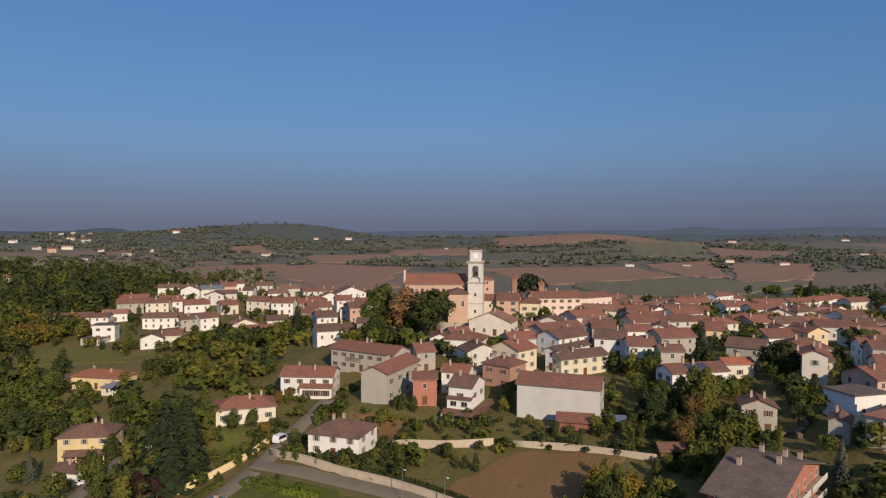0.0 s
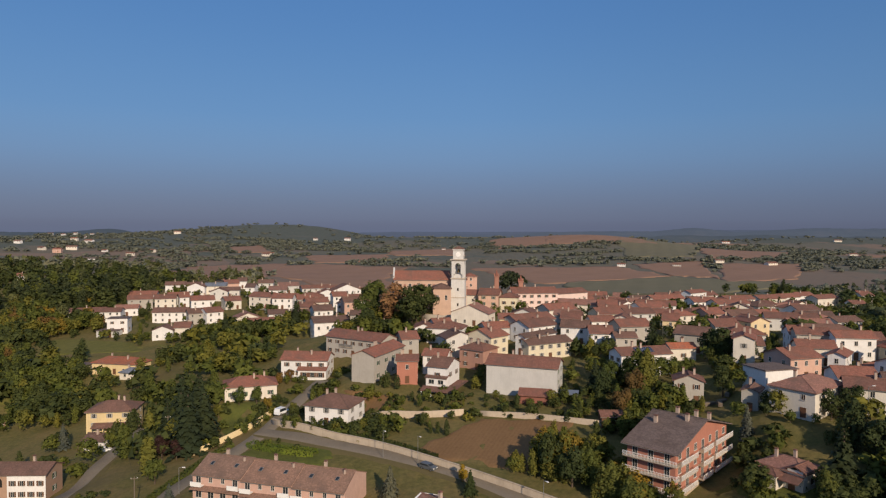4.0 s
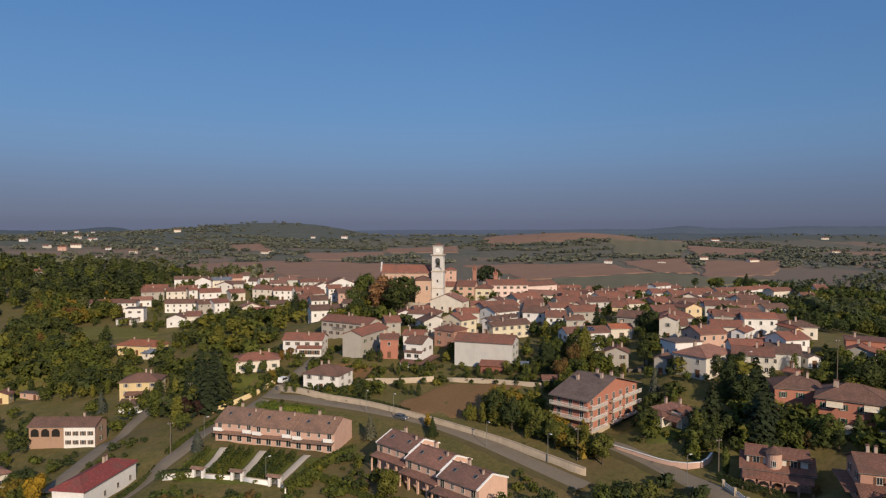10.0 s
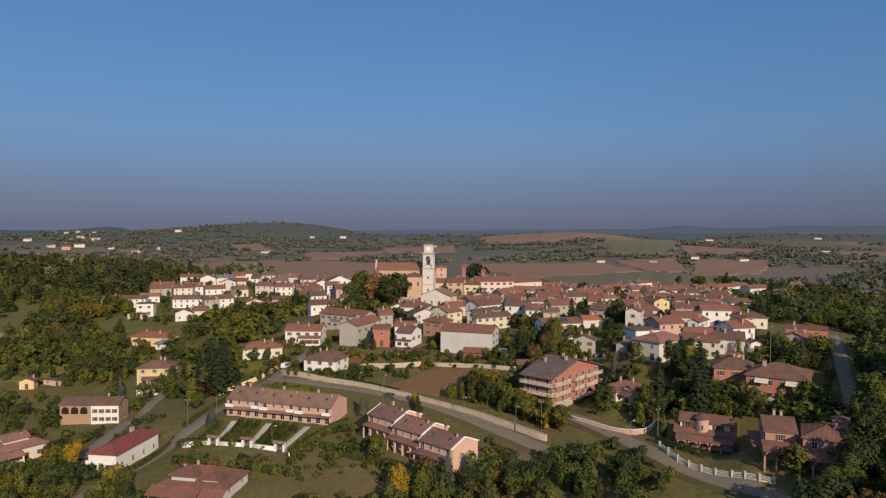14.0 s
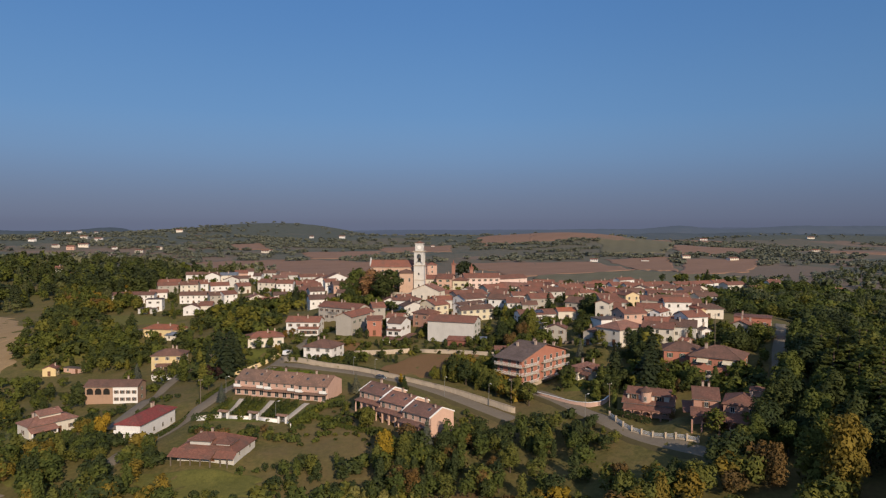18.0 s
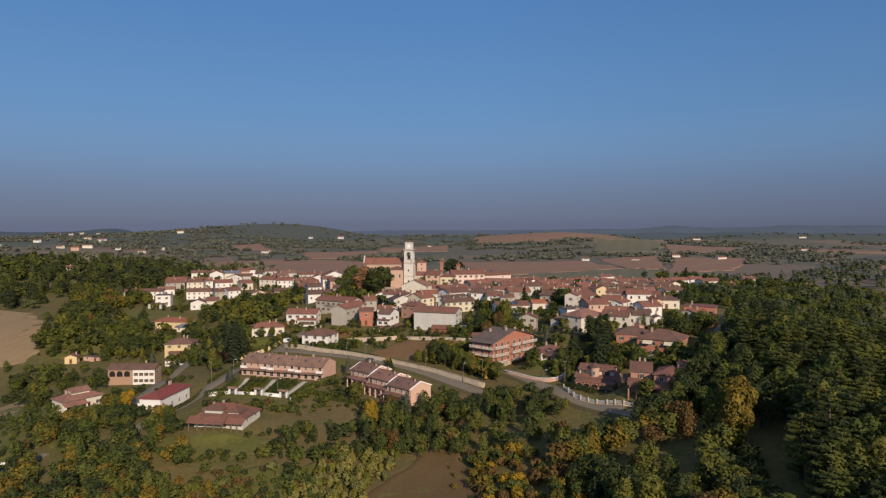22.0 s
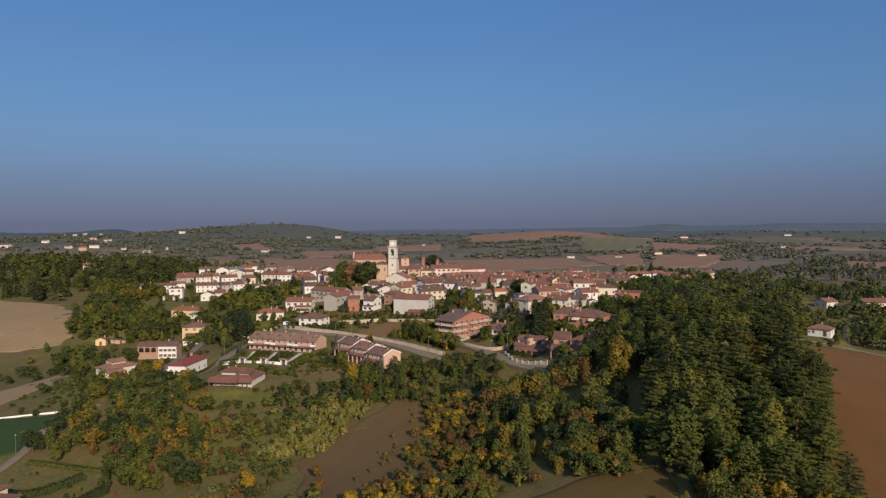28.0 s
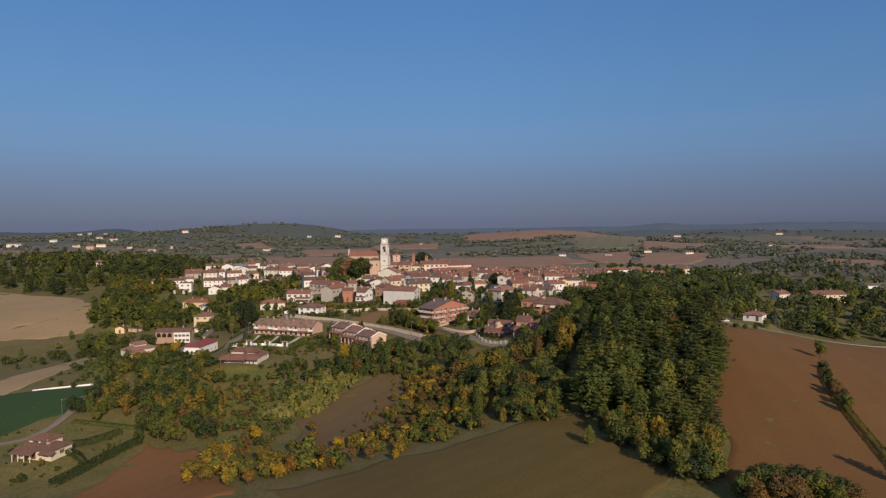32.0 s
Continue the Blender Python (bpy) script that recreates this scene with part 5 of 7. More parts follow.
mini_roof(h_bro2, 3.0, 2.5, 2.6, 2.6, 8.8, "h", "redbrown")
block(h_bro2, 1.8, 4.2, 1.3, 3.7, 7.0, 8.8, WALL["peach"], "roof_tower", "small square roof tower")
# lean-to sheds below the long white building
sh = top_at("shed", 33.5, 160.5, gz(33.5, 160.5), -12, "low garden shed with red lean-to roof", "shed")
block(sh, -5.5, 3.0, -2.2, 2.2, -1.5, 2.2, WALL["brickdark"], "wall")
lean(sh, -6.0, 3.4, -2.9, 2.6, 2.0, 3.0, "red", "roof")
sh = top_at("shed", 41.5, 158.5, gz(41.5, 158.5), -12, "open shed with pale sheet roof", "shed")
for x in (-2, 2):
    for y in (-1.6, 1.6):
        post(sh, x, y, 2.2, 0.1, M_POLEW, -1)
bm = bmesh.new()
poly_prism(bm, [(-2.5, -2.1, 2.2), (2.5, -2.1, 2.2), (2.5, 2.1, 2.6), (-2.5, 2.1, 2.6)], (0, 0, 0.08))
part("roof", bm, M_METAL, sh)
sh = top_at("shed", 48.5, 141.0, gz(48.5, 141.0), 0, "dark garden hut with reddish roof", "shed")
block(sh, -2.6, 2.6, -2.0, 2.0, -1.5, 2.3, M_DOOR, "wall")
roof_parts(sh, 5.2, 4.0, 2.3, "g", TILE["redbrown"])
# solar panels on two roofs
for hb, x, y, z, s_ in ((h_r1, 1.9, 0.0, 7.55, 1),):
    bm = bmesh.new()
    box(bm, -1.4, 1.4, -3.0, 3.0, 0, 0.07)
    k = part("solar_panel", bm, M_SOLAR, hb, "dark blue solar panels")
    k.matrix_local = Matrix.Translation((x, y, z)) @ Matrix.Rotation(math.atan(0.4), 4, "Y")
# timber stacks beside the grey house
for i, (x, y) in enumerate(((75.5, 146), (78, 144.5), (80.5, 146.5), (76.8, 143))):
    t_ = top_at("timber_stack", x, y, gz(x, y), 15 + i * 20, "grey stack of weathered planks", "timber stack", "timber stacks")
    for r in range(3):
        bm = bmesh.new()
        box(bm, -1.8, 1.8, -0.5, 0.5, r * 0.34, r * 0.34 + 0.28)
        part("plank_layer", bm, M_POLEW, t_)

# ---------------------------------------------------------------- the ground
gx, gy = spread(-320, 340, 4, -4200, 4200), spread(-260, 480, 4, -1500, 4700)
GX, GY = np.meshgrid(gx, gy)
GZ = ground_z(GX, GY)
rough = np.random.default_rng(3).normal(0, 0.12, GX.shape)
GZ = GZ + np.where((abs(GX) < 330) & (GY < 470), rough, rough * 3)
nx, ny = len(gx), len(gy)
ii, jj = np.meshgrid(np.arange(nx - 1), np.arange(ny - 1))
q = (jj * nx + ii).ravel()
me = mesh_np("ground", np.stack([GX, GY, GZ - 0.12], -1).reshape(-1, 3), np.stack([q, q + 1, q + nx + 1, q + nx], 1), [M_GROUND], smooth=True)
tagged(new("ground", me), "rolling hill country with grass, dry scrub and tilled fields", "ground", kind="structure")


# ---------------------------------------------------------------- fields, roads, walls
S_BROWN = soil("ploughed_brown", (0.165, 0.073, 0.024), (0.210, 0.098, 0.036), 0.5, 0.4)
S_PLOT = soil("bare_garden_soil", (0.165, 0.092, 0.040), (0.220, 0.130, 0.060), 0.3, 0.4)
S_RIGHT = soil("ploughed_tan", (0.134, 0.063, 0.018), (0.170, 0.086, 0.027), 0.35, 0.25)
S_BEIGE = soil("stubble_beige", (0.27, 0.185, 0.095), (0.34, 0.24, 0.13), 0.5, 0.2)
S_OLIVE = soil("sprouting_field", (0.086, 0.060, 0.015), (0.130, 0.088, 0.026), 0.4, 1.0)
S_GREEN = soil("young_crop", (0.024, 0.05, 0.015), (0.036, 0.072, 0.020), 0.8, 0.3)
# far soils are muted and paler, with some distance haze put into their colour
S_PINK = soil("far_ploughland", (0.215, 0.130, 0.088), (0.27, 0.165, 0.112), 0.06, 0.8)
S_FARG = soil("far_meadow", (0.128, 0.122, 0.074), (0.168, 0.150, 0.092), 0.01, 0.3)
S_LAWN = turf("lawn", (0.066, 0.086, 0.016), (0.108, 0.112, 0.026))
S_SCRUB = soil("bare_scrub", (0.115, 0.072, 0.030), (0.150, 0.098, 0.043), 0.3, 0.7)
S_MEADOW = turf("rough_meadow", (0.092, 0.098, 0.022), (0.138, 0.130, 0.034))

draped("field", [(-0.4, 135.2), (16.5, 152.5), (38.8, 144.0), (24.5, 122.0)], S_PLOT, "small bare brown plot below the houses")
draped("field", [(-420, 400), (-250, 314), (-208, 262), (-247, 170)], S_BEIGE, "beige stubble field on the slope", steps=40)
draped("field", [(-247, 174), (-210, 262), (-184, 200), (-245, 165)], S_BEIGE, "lower end of the beige stubble field")
draped("field", [(-159, 53), (-152, 142), (-131, 108), (-138, 22)], S_BEIGE, "narrow strip of pale stubble")
draped("field", [(-165, 36), (-96, 44.5), (-91, 24), (-119, -30)], S_GREEN, "field of young green crop")
draped("field", [(-50, -18), (-30, -22), (-2, -70), (-50, -85)], S_BROWN, "reddish brown ploughed field")
draped("field", [(5, -71), (93.4, -50.0), (108, -99), (60, -170)], S_OLIVE, "thinly sprouting brown-green field", steps=40)
draped("field", [(-50, -85), (8, -80), (60, -170), (-50, -160)], S_BROWN, "reddish brown field beyond the hedge")
draped("field", [(-1.6, 4.3), (31.0, 49.3), (51.8, 14.0), (16.6, -55)], S_SCRUB, "fallow brown slope with scattered shrubs", keep=False)
draped("field", [(186, 62), (300, 95), (190, -150), (119, -98)], S_RIGHT, "broad tan ploughed field", steps=50)
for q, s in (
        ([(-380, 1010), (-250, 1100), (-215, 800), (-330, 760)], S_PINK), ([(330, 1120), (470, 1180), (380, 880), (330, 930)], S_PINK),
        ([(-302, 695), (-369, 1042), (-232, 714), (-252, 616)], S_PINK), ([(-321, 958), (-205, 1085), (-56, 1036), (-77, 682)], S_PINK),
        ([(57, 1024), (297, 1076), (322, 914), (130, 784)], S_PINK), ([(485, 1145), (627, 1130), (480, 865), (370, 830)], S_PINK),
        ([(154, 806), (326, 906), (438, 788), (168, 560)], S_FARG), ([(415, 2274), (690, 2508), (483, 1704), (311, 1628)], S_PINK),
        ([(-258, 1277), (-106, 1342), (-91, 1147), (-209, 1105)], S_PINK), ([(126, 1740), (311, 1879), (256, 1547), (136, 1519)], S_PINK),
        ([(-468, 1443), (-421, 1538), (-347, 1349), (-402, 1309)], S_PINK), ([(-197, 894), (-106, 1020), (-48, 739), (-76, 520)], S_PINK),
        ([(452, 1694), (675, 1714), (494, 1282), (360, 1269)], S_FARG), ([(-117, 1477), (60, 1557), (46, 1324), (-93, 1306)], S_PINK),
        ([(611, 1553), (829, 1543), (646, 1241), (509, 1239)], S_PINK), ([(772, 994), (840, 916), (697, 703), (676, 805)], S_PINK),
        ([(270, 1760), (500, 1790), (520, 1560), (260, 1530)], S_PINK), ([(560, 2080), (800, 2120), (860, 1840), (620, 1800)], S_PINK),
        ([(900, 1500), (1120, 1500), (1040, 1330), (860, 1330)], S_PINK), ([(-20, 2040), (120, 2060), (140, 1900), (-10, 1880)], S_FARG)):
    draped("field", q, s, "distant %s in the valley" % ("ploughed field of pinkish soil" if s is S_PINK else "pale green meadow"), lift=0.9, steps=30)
draped("meadow", [(-188, 309), (-144, 298), (-134, 281), (-181, 280)], S_MEADOW, "rough green meadow among the trees", category="meadow", steps=30)
draped("meadow", [(-128, 290), (-97, 277), (-90, 258), (-117, 270)], S_MEADOW, "narrow green meadow below the houses", category="meadow")
draped("meadow", [(-200, 240), (-172, 283), (-132, 215), (-178, 208)], S_MEADOW, "terraced green slope with garden rows", category="meadow", keep=False)
draped("meadow", [(-150, 126), (-122, 122), (-90, 62), (-100, 46)], S_MEADOW, "sloping rough lawn dotted with small bushes", category="meadow", keep=False)
draped("lawn", [(-58, 61), (-24, 59), (-24, 50), (-52, 50)], S_MEADOW, "rough lawn in front of the wide bungalow", category="lawn")
draped("meadow", [(-46, 21), (-25, 42), (-4, 44), (-17, 1)], S_MEADOW, "overgrown green hollow with scattered shrubs", category="meadow", keep=False)
draped("lawn", [(-34, 176), (-6, 168), (-8, 158), (-16, 152)], S_LAWN, "terraced kitchen garden with green rows", category="lawn", keep=False)
draped("plot", [(-22, 176), (-8, 172), (-9, 165), (-20, 168)], S_PLOT, "dug brown vegetable bed", category="garden bed", keep=False, lift=0.16)
draped("lawn", [(62, 108), (80, 112), (84, 96), (66, 94)], S_LAWN, "garden lawn round the small villa", category="lawn", keep=False)
draped("lawn", [(-61.6, 174), (-44.5, 177), (-46, 167), (-53.5, 157)], S_LAWN, "mown garden lawn beside the red-roofed house", category="lawn", keep=False)
draped("lawn", [(-52, 112), (-15, 104), (-17, 90), (-50, 96)], S_LAWN, "front gardens of the terrace", category="lawn", keep=False)
draped("lawn", [(-40, 153), (-20, 143), (-24, 133), (-47, 140)], S_LAWN, "grass plot above the terrace", category="lawn", keep=False)

ribbon("road", [(-72, 48), (-65.4, 78.4), (-57.5, 107), (-52, 131), (-43.3, 153.4), (-38.8, 172), (-33, 192)], 4.8, M_ROAD, "grey asphalt lane climbing to the village")
ribbon("road", [(-44, 156), (-25.4, 145), (-7, 134), (9.8, 122), (24.0, 107.7), (37, 91.5), (46, 80)], 4.6, M_ROAD, "asphalt road below the long retaining wall", lift=0.24)
ribbon("road", [(-86, 180), (-85, 155), (-84, 133), (-82.5, 112), (-81, 95)], 4.2, M_ROAD, "narrow lane past the yellow house")
ribbon("road", [(52, 103), (60.5, 90), (67, 77), (72, 66), (79, 53.5), (89, 40.5), (97, 30)], 4.8, M_ROAD, "asphalt lane in front of the villas")
ribbon("road", [(166, 158), (152, 131), (136, 101), (125, 79), (118, 67)], 3.8, M_ROAD, "shaded lane along the wood")
ribbon("path", [(150, 55), (176, 62), (188, 66), (215, 75), (300, 98)], 3.0, M_PATH, "pale farm track along the top of the field", category="path")
ribbon("path", [(-150, -22), (-120, -20), (-102, -14), (-94.5, -8), (-93, 10), (-96, 34), (-88, 52)], 3.0, M_ROAD, "grey lane past the house by the green field", category="path")
for a, b_ in (((-43.6, 111), (-45.3, 97)), ((-32.4, 108.4), (-34.8, 94.4)), ((-20.2, 105.5), (-24.8, 91))):
    ribbon("path", [a, b_], 2.0, M_PATH, "pale concrete garden drive of the terrace", category="path", lift=0.25)
wall_line("retaining_wall", [(-41.8, 161), (-26.3, 149.5), (-9.1, 138.5), (6.6, 126), (18.8, 115.3), (29.7, 105), (37, 97), (47.4, 85)], 1.7, 0.35, M_CONC, "long weathered beige retaining wall along the road", cap=M_CONC)
wall_line("garden_wall", [(-58.5, 146), (-54.0, 151.5), (-48.1, 160), (-43.5, 171)], 1.5, 0.3, WALL["yellow"], "yellow rendered garden wall along the lane")
wall_line("garden_wall", [(-14, 160), (0, 156), (12, 155)], 1.8, 0.3, M_CONC, "old stone terrace wall below the houses")
wall_line("garden_wall", [(16, 154), (30, 149), (46, 140)], 1.4, 0.3, M_CONC, "pale garden wall above the bare plot")
wall_line("garden_wall", [(55.3, 96), (59.8, 90.8), (66.2, 83.5), (72.2, 81), (76, 84.5)], 1.1, 0.3, WALL["peach"], "low peach wall with white coping in front of the small villa", cap=M_WHITE)
wall_line("terrace_wall", [(-2, 250), (6, 247), (16, 247.5), (24, 251)], 3.2, 0.5, M_STONE, "tall stone terrace wall below the church", sink=2)
wall_line("fence", [(-126, 43.0), (-112, 44.6), (-97, 46.4)], 0.5, 0.25, M_WHITE, "low white rail along the edge of the green field", category="fence")

# ---------------------------------------------------------------- trees and shrubs
def cards(rng, P, N, size):
    """Leaf clumps: a small uneven leaf shape at each point of P, roughly square to N."""
    n = len(P)
    soft = N / (np.linalg.norm(N, axis=1)[:, None] + 1e-9)
    N = N / (np.linalg.norm(N, axis=1)[:, None] + 1e-9) + rng.normal(0, 0.3, N.shape)
    N /= np.linalg.norm(N, axis=1)[:, None] + 1e-9
    N = np.where((N * soft).sum(1)[:, None] < 0, -N, N)
    T = np.cross(N, rng.normal(0, 1, N.shape))
    T /= np.linalg.norm(T, axis=1)[:, None] + 1e-9
    B = np.cross(N, T)
    s = size * rng.uniform(0.75, 1.45, (n, 1))
    V = np.empty((n, 3, 3))
    for k in range(3):
        a = k * 2.0944 + rng.normal(0, 0.35, (n, 1))
        r = s * rng.uniform(0.55, 1.0, (n, 1))
        V[:, k] = P + T * r * np.cos(a) + B * r * np.sin(a)
    soft = soft + N * 0.3 + np.array([0, 0, 0.25])
    soft /= np.linalg.norm(soft, axis=1)[:, None] + 1e-9
    return np.concatenate([V, np.repeat(soft[:, None], 3, 1)], -1)


def leafy(name, V, mats, index=None):
    """A mesh of clumps that is shaded softly, as a mass of leaves."""
    V = V.reshape(-1, 6)
    me = mesh_np(name, V[:, :3], np.arange(len(V)).reshape(-1, 3), mats, index, smooth=True)
    me.normals_split_custom_set_from_vertices(V[:, 3:])
    return me


def ball_dirs(rng, n):
    d = rng.normal(0, 1, (n, 3))
    return d / np.linalg.norm(d, axis=1)[:, None]


def crown_round(rng, n, rx, rz, zc, size, lobes=11):
    lobes += 8
    c = ball_dirs(rng, lobes) * rng.uniform(0.45, 0.80, (lobes, 1))
    r = rng.uniform(0.20, 0.40, lobes)
    c[0], r[0] = 0, 0.66
    k = rng.choice(lobes, n, p=r ** 2 / (r ** 2).sum())
    d = ball_dirs(rng, n)
    d[:, 2] = np.where(rng.random(n) < 0.6, abs(d[:, 2]), d[:, 2])
    P = (c[k] + d * (r[k] * rng.uniform(0.80, 1.13, n))[:, None]) * np.array([rx, rx, rz]) + np.array([0, 0, zc])
    return cards(rng, P, d, size)


def crown_cone(rng, n, rx, h, z0, size):
    u = 1 - np.sqrt(rng.random(n))
    tier = np.floor(u * 13) / 13
    z = z0 + (h - z0) * (tier * 0.6 + u * 0.4)
    a = rng.uniform(0, 6.2832, n)
    arm = 0.72 + 0.28 * np.sin(a * 7 + tier * 40)
    rr = rx * (1 - u) ** 0.9 * arm * np.sqrt(rng.uniform(0.25, 1.0, n))
    P = np.stack([rr * np.cos(a), rr * np.sin(a), z - rr * 0.22], 1)
    return cards(rng, P, np.stack([np.cos(a), np.sin(a), np.full(n, 0.9)], 1), size)


def crown_tall(rng, n, rx, h, z0, size):
    """A narrow, high crown in ragged upright plumes."""
    m = 9
    ca = rng.uniform(0, 6.2832, m)
    cr = rng.uniform(0.1, 0.62, m) * rx
    top = rng.uniform(0.78, 1.0, m) * h
    top[0], cr[0] = h, 0.05
    k = rng.integers(0, m, n)
    u = rng.random(n) ** 0.8
    z = z0 + (top[k] - z0) * u
    w = rx * 0.62 * np.sin(np.clip(u * 0.93 + 0.07, 0, 1) * math.pi) ** 0.6
    a = rng.uniform(0, 6.2832, n)
    s = np.sqrt(rng.uniform(0.35, 1, n))
    P = np.stack([cr[k] * np.cos(ca[k]) + w * s * np.cos(a), cr[k] * np.sin(ca[k]) + w * s * np.sin(a), z], 1)
    return cards(rng, P, np.stack([np.cos(a), np.sin(a), np.full(n, 0.35)], 1), size)


def crown_fir(rng, n, rx, h, z0, size):
    """A tall evergreen: separate level boughs round the stem, longest below the middle, with gaps between them."""
    m = 54
    bu = (np.arange(m) + rng.uniform(0, 0.8, m)) / m
    ba = np.arange(m) * 2.4 + rng.normal(0, 0.3, m)
    bl = rx * np.clip(np.sin(np.clip(0.28 + bu * 0.72, 0, 1) * math.pi), 0, 1) ** 0.55 * rng.uniform(0.72, 1.1, m) + 0.12
    k = rng.choice(m, n, p=bl ** 1.3 / (bl ** 1.3).sum())
    t = rng.uniform(0.15, 1.0, n) ** 0.7
    side_ = rng.normal(0, 0.16, n) * bl[k] * (1.25 - t * 0.6)
    rr = bl[k] * t
    z = z0 + (h - z0) * bu[k] + 0.16 * rr + rng.normal(0, 0.10, n)
    P = np.stack([rr * np.cos(ba[k]) - side_ * np.sin(ba[k]), rr * np.sin(ba[k]) + side_ * np.cos(ba[k]), z], 1)
    return cards(rng, P, np.stack([np.cos(ba[k]) * 0.7, np.sin(ba[k]) * 0.7, np.full(n, 1.0)], 1), size)


def crown_cards(shape, seed, fine):
    """Clumps of a tree 10 m high."""
    rng = np.random.default_rng(seed)
    k = (0.10, 0.21, 0.40, 0.72, 1.35)[fine]
    s = (2.5, 1.75, 1.25, 0.97, 0.82)[fine]
    if shape == "round":
        return crown_round(rng, int(1250 * k), 3.5, 4.5, 5.2, 0.46 * s)
    if shape == "cone":
        return crown_cone(rng, int(900 * k), 2.9, 10.0, 0.7, 0.55 * s)
    if shape == "fir":
        return crown_fir(rng, int(2500 * k), 2.0, 10.0, 1.2, 0.215 * s)
    if shape == "reeds":
        return crown_tall(rng, int(900 * k), 4.0, 10.0, 0.0, 0.9 * s)
    if shape == "tall":
        return crown_tall(rng, int(1700 * k), 2.1, 10.0, 1.0, 0.32 * s)
    if shape == "column":
        return crown_tall(rng, int(650 * k), 1.3, 10.0, 0.6, 0.45 * s)
    if shape == "spread":
        return crown_round(rng, int(1100 * k), 4.8, 2.9, 7.0, 0.6 * s, 14)
    return crown_round(rng, int(420 * k), 5.2, 4.6, 4.4, 1.05 * s, 7)


def trunk_mesh(shape):
    rng = random.Random(hash(shape) % 1 + len(shape))

    def build(bm):
        hi = {"round": 5.0, "cone": 9.4, "fir": 9.6, "tall": 8.2, "column": 7.5, "spread": 6.5, "bush": 2.4}[shape]
        tube(bm, 0, 0, -1.2, hi * 0.5, 0.26, 0.19, 7)
        tube(bm, 0, 0, hi * 0.5, hi, 0.19, 0.05, 7)
        if shape in ("round", "spread", "tall"):
            for i in range(5):
                a = i * 1.257 + rng.uniform(-0.3, 0.3)
                z = hi * (0.45 + 0.09 * i)
                L = {"round": 2.0, "spread": 3.0, "tall": 1.0}[shape]
                p, q = Vector((0, 0, z)), Vector((math.cos(a) * L, math.sin(a) * L, z + L * 0.7))
                d = (q - p).normalized()
                sx = d.orthogonal().normalized()
                sy = d.cross(sx)
                lo = [bm.verts.new(p + (sx * math.cos(t) + sy * math.sin(t)) * 0.09) for t in (0, 2.1, 4.2)]
                hi_ = [bm.verts.new(q + (sx * math.cos(t) + sy * math.sin(t)) * 0.03) for t in (0, 2.1, 4.2)]
                for j in range(3):
                    bm.faces.new((lo[j], lo[(j + 1) % 3], hi_[(j + 1) % 3], hi_[j]))
    return small_mesh("trunk", build, [M_BARK])


CROWN, TRUNK = {}, {}
TR = random.Random(5)
TWORD = {"green": "green", "dark": "dark green", "olive": "yellowing green", "yellow": "bright yellow autumn", "orange": "orange autumn", "rust": "rust-brown autumn", "copper": "copper-brown autumn",
         "conifer": "dark evergreen", "purple": "purple-leaved", "silver": "silvery", "reed": "pale", "gold": "yellowing", "fir": "green evergreen"}
SWORD = {"round": "broadleaf tree", "cone": "conifer", "fir": "fir tree", "tall": "tall slender tree", "column": "columnar tree", "spread": "wide-spreading tree", "bush": "shrub"}


def tree(shape, tone, x, y, h, wide=1.0, sink=0.0):
    var = TR.randrange(3)
    key = (shape, tone, var)
    if key not in CROWN:
        V = crown_cards(shape, var * 17 + len(shape), 4)
        CROWN[key] = leafy("crown", V, [LEAF[tone]])
    if shape not in TRUNK:
        TRUNK[shape] = trunk_mesh(shape)
    name = "shrub" if shape == "bush" else "tree"
    e = new(name)
    e.matrix_world = Matrix.Translation((x, y, gz(x, y) - sink)) @ Matrix.Rotation(TR.uniform(0, 6.28), 4, "Z") @ Matrix.Diagonal((h / 10 * wide, h / 10 * wide, h / 10, 1))
    tagged(e, "%s %s" % (TWORD[tone], SWORD[shape]) + (" with dense ragged crown" if shape != "bush" else " growing low on the ground"), "shrub" if shape == "bush" else "tree", "trees of the hillside")
    for nm, me in (("trunk", TRUNK[shape]), ("crown", CROWN[key])):
        put(nm, me, e, Matrix())
    return e


def free(x, y, pad=0.0):
    for a, b_, r in KEEP_OUT:
        if (x - a) ** 2 + (y - b_) ** 2 < (r + pad) ** 2:
            return False
    return not any(in_quad(q, x, y) for q in KEEP_QUADS)


def inside(quad, rng):
    u, w = rng.random(), rng.random()
    a, b_, c, d = quad
    return tuple((1 - u) * (1 - w) * a[i] + u * (1 - w) * b_[i] + u * w * c[i] + (1 - u) * w * d[i] for i in (0, 1))


# trees that stand out singly
tree("round", "dark", -2.2, 248.4, 18, 1.15)
tree("round", "dark", -4.5, 245.6, 13, 1.1)
tree("round", "green", -27.8, 293.9, 18, 1.1)
tree("round", "green", -28.2, 258.7, 13, 1.1)
tree("round", "dark", -24.0, 244.8, 11, 1)
tree("round", "olive", -26.3, 332.1, 13, 1)
tree("round", "green", -11.9, 289.6, 12, 0.9)
tree("round", "green", 21.1, 257.3, 7, 1.1)
tree("cone", "conifer", 75.3, 194.1, 12, 1.2)
tree("round", "dark", 91.5, 178.8, 11, 1.1)
tree("round", "dark", 89.5, 181.9, 10, 1)
tree("cone", "conifer", 49.5, 162.7, 10, 1.1)
tree("tall", "olive", 62.3, 156.5, 13, 1.2)
tree("tall", "green", 60.9, 160.5, 12, 1.2)
tree("round", "rust", 52.0, 143.6, 8.5, 1)
tree("round", "olive", 59.6, 165.8, 8, 1)
tree("round", "dark", 98.9, 174.4, 6, 1)
tree("round", "green", 97.8, 176.5, 6, 1)
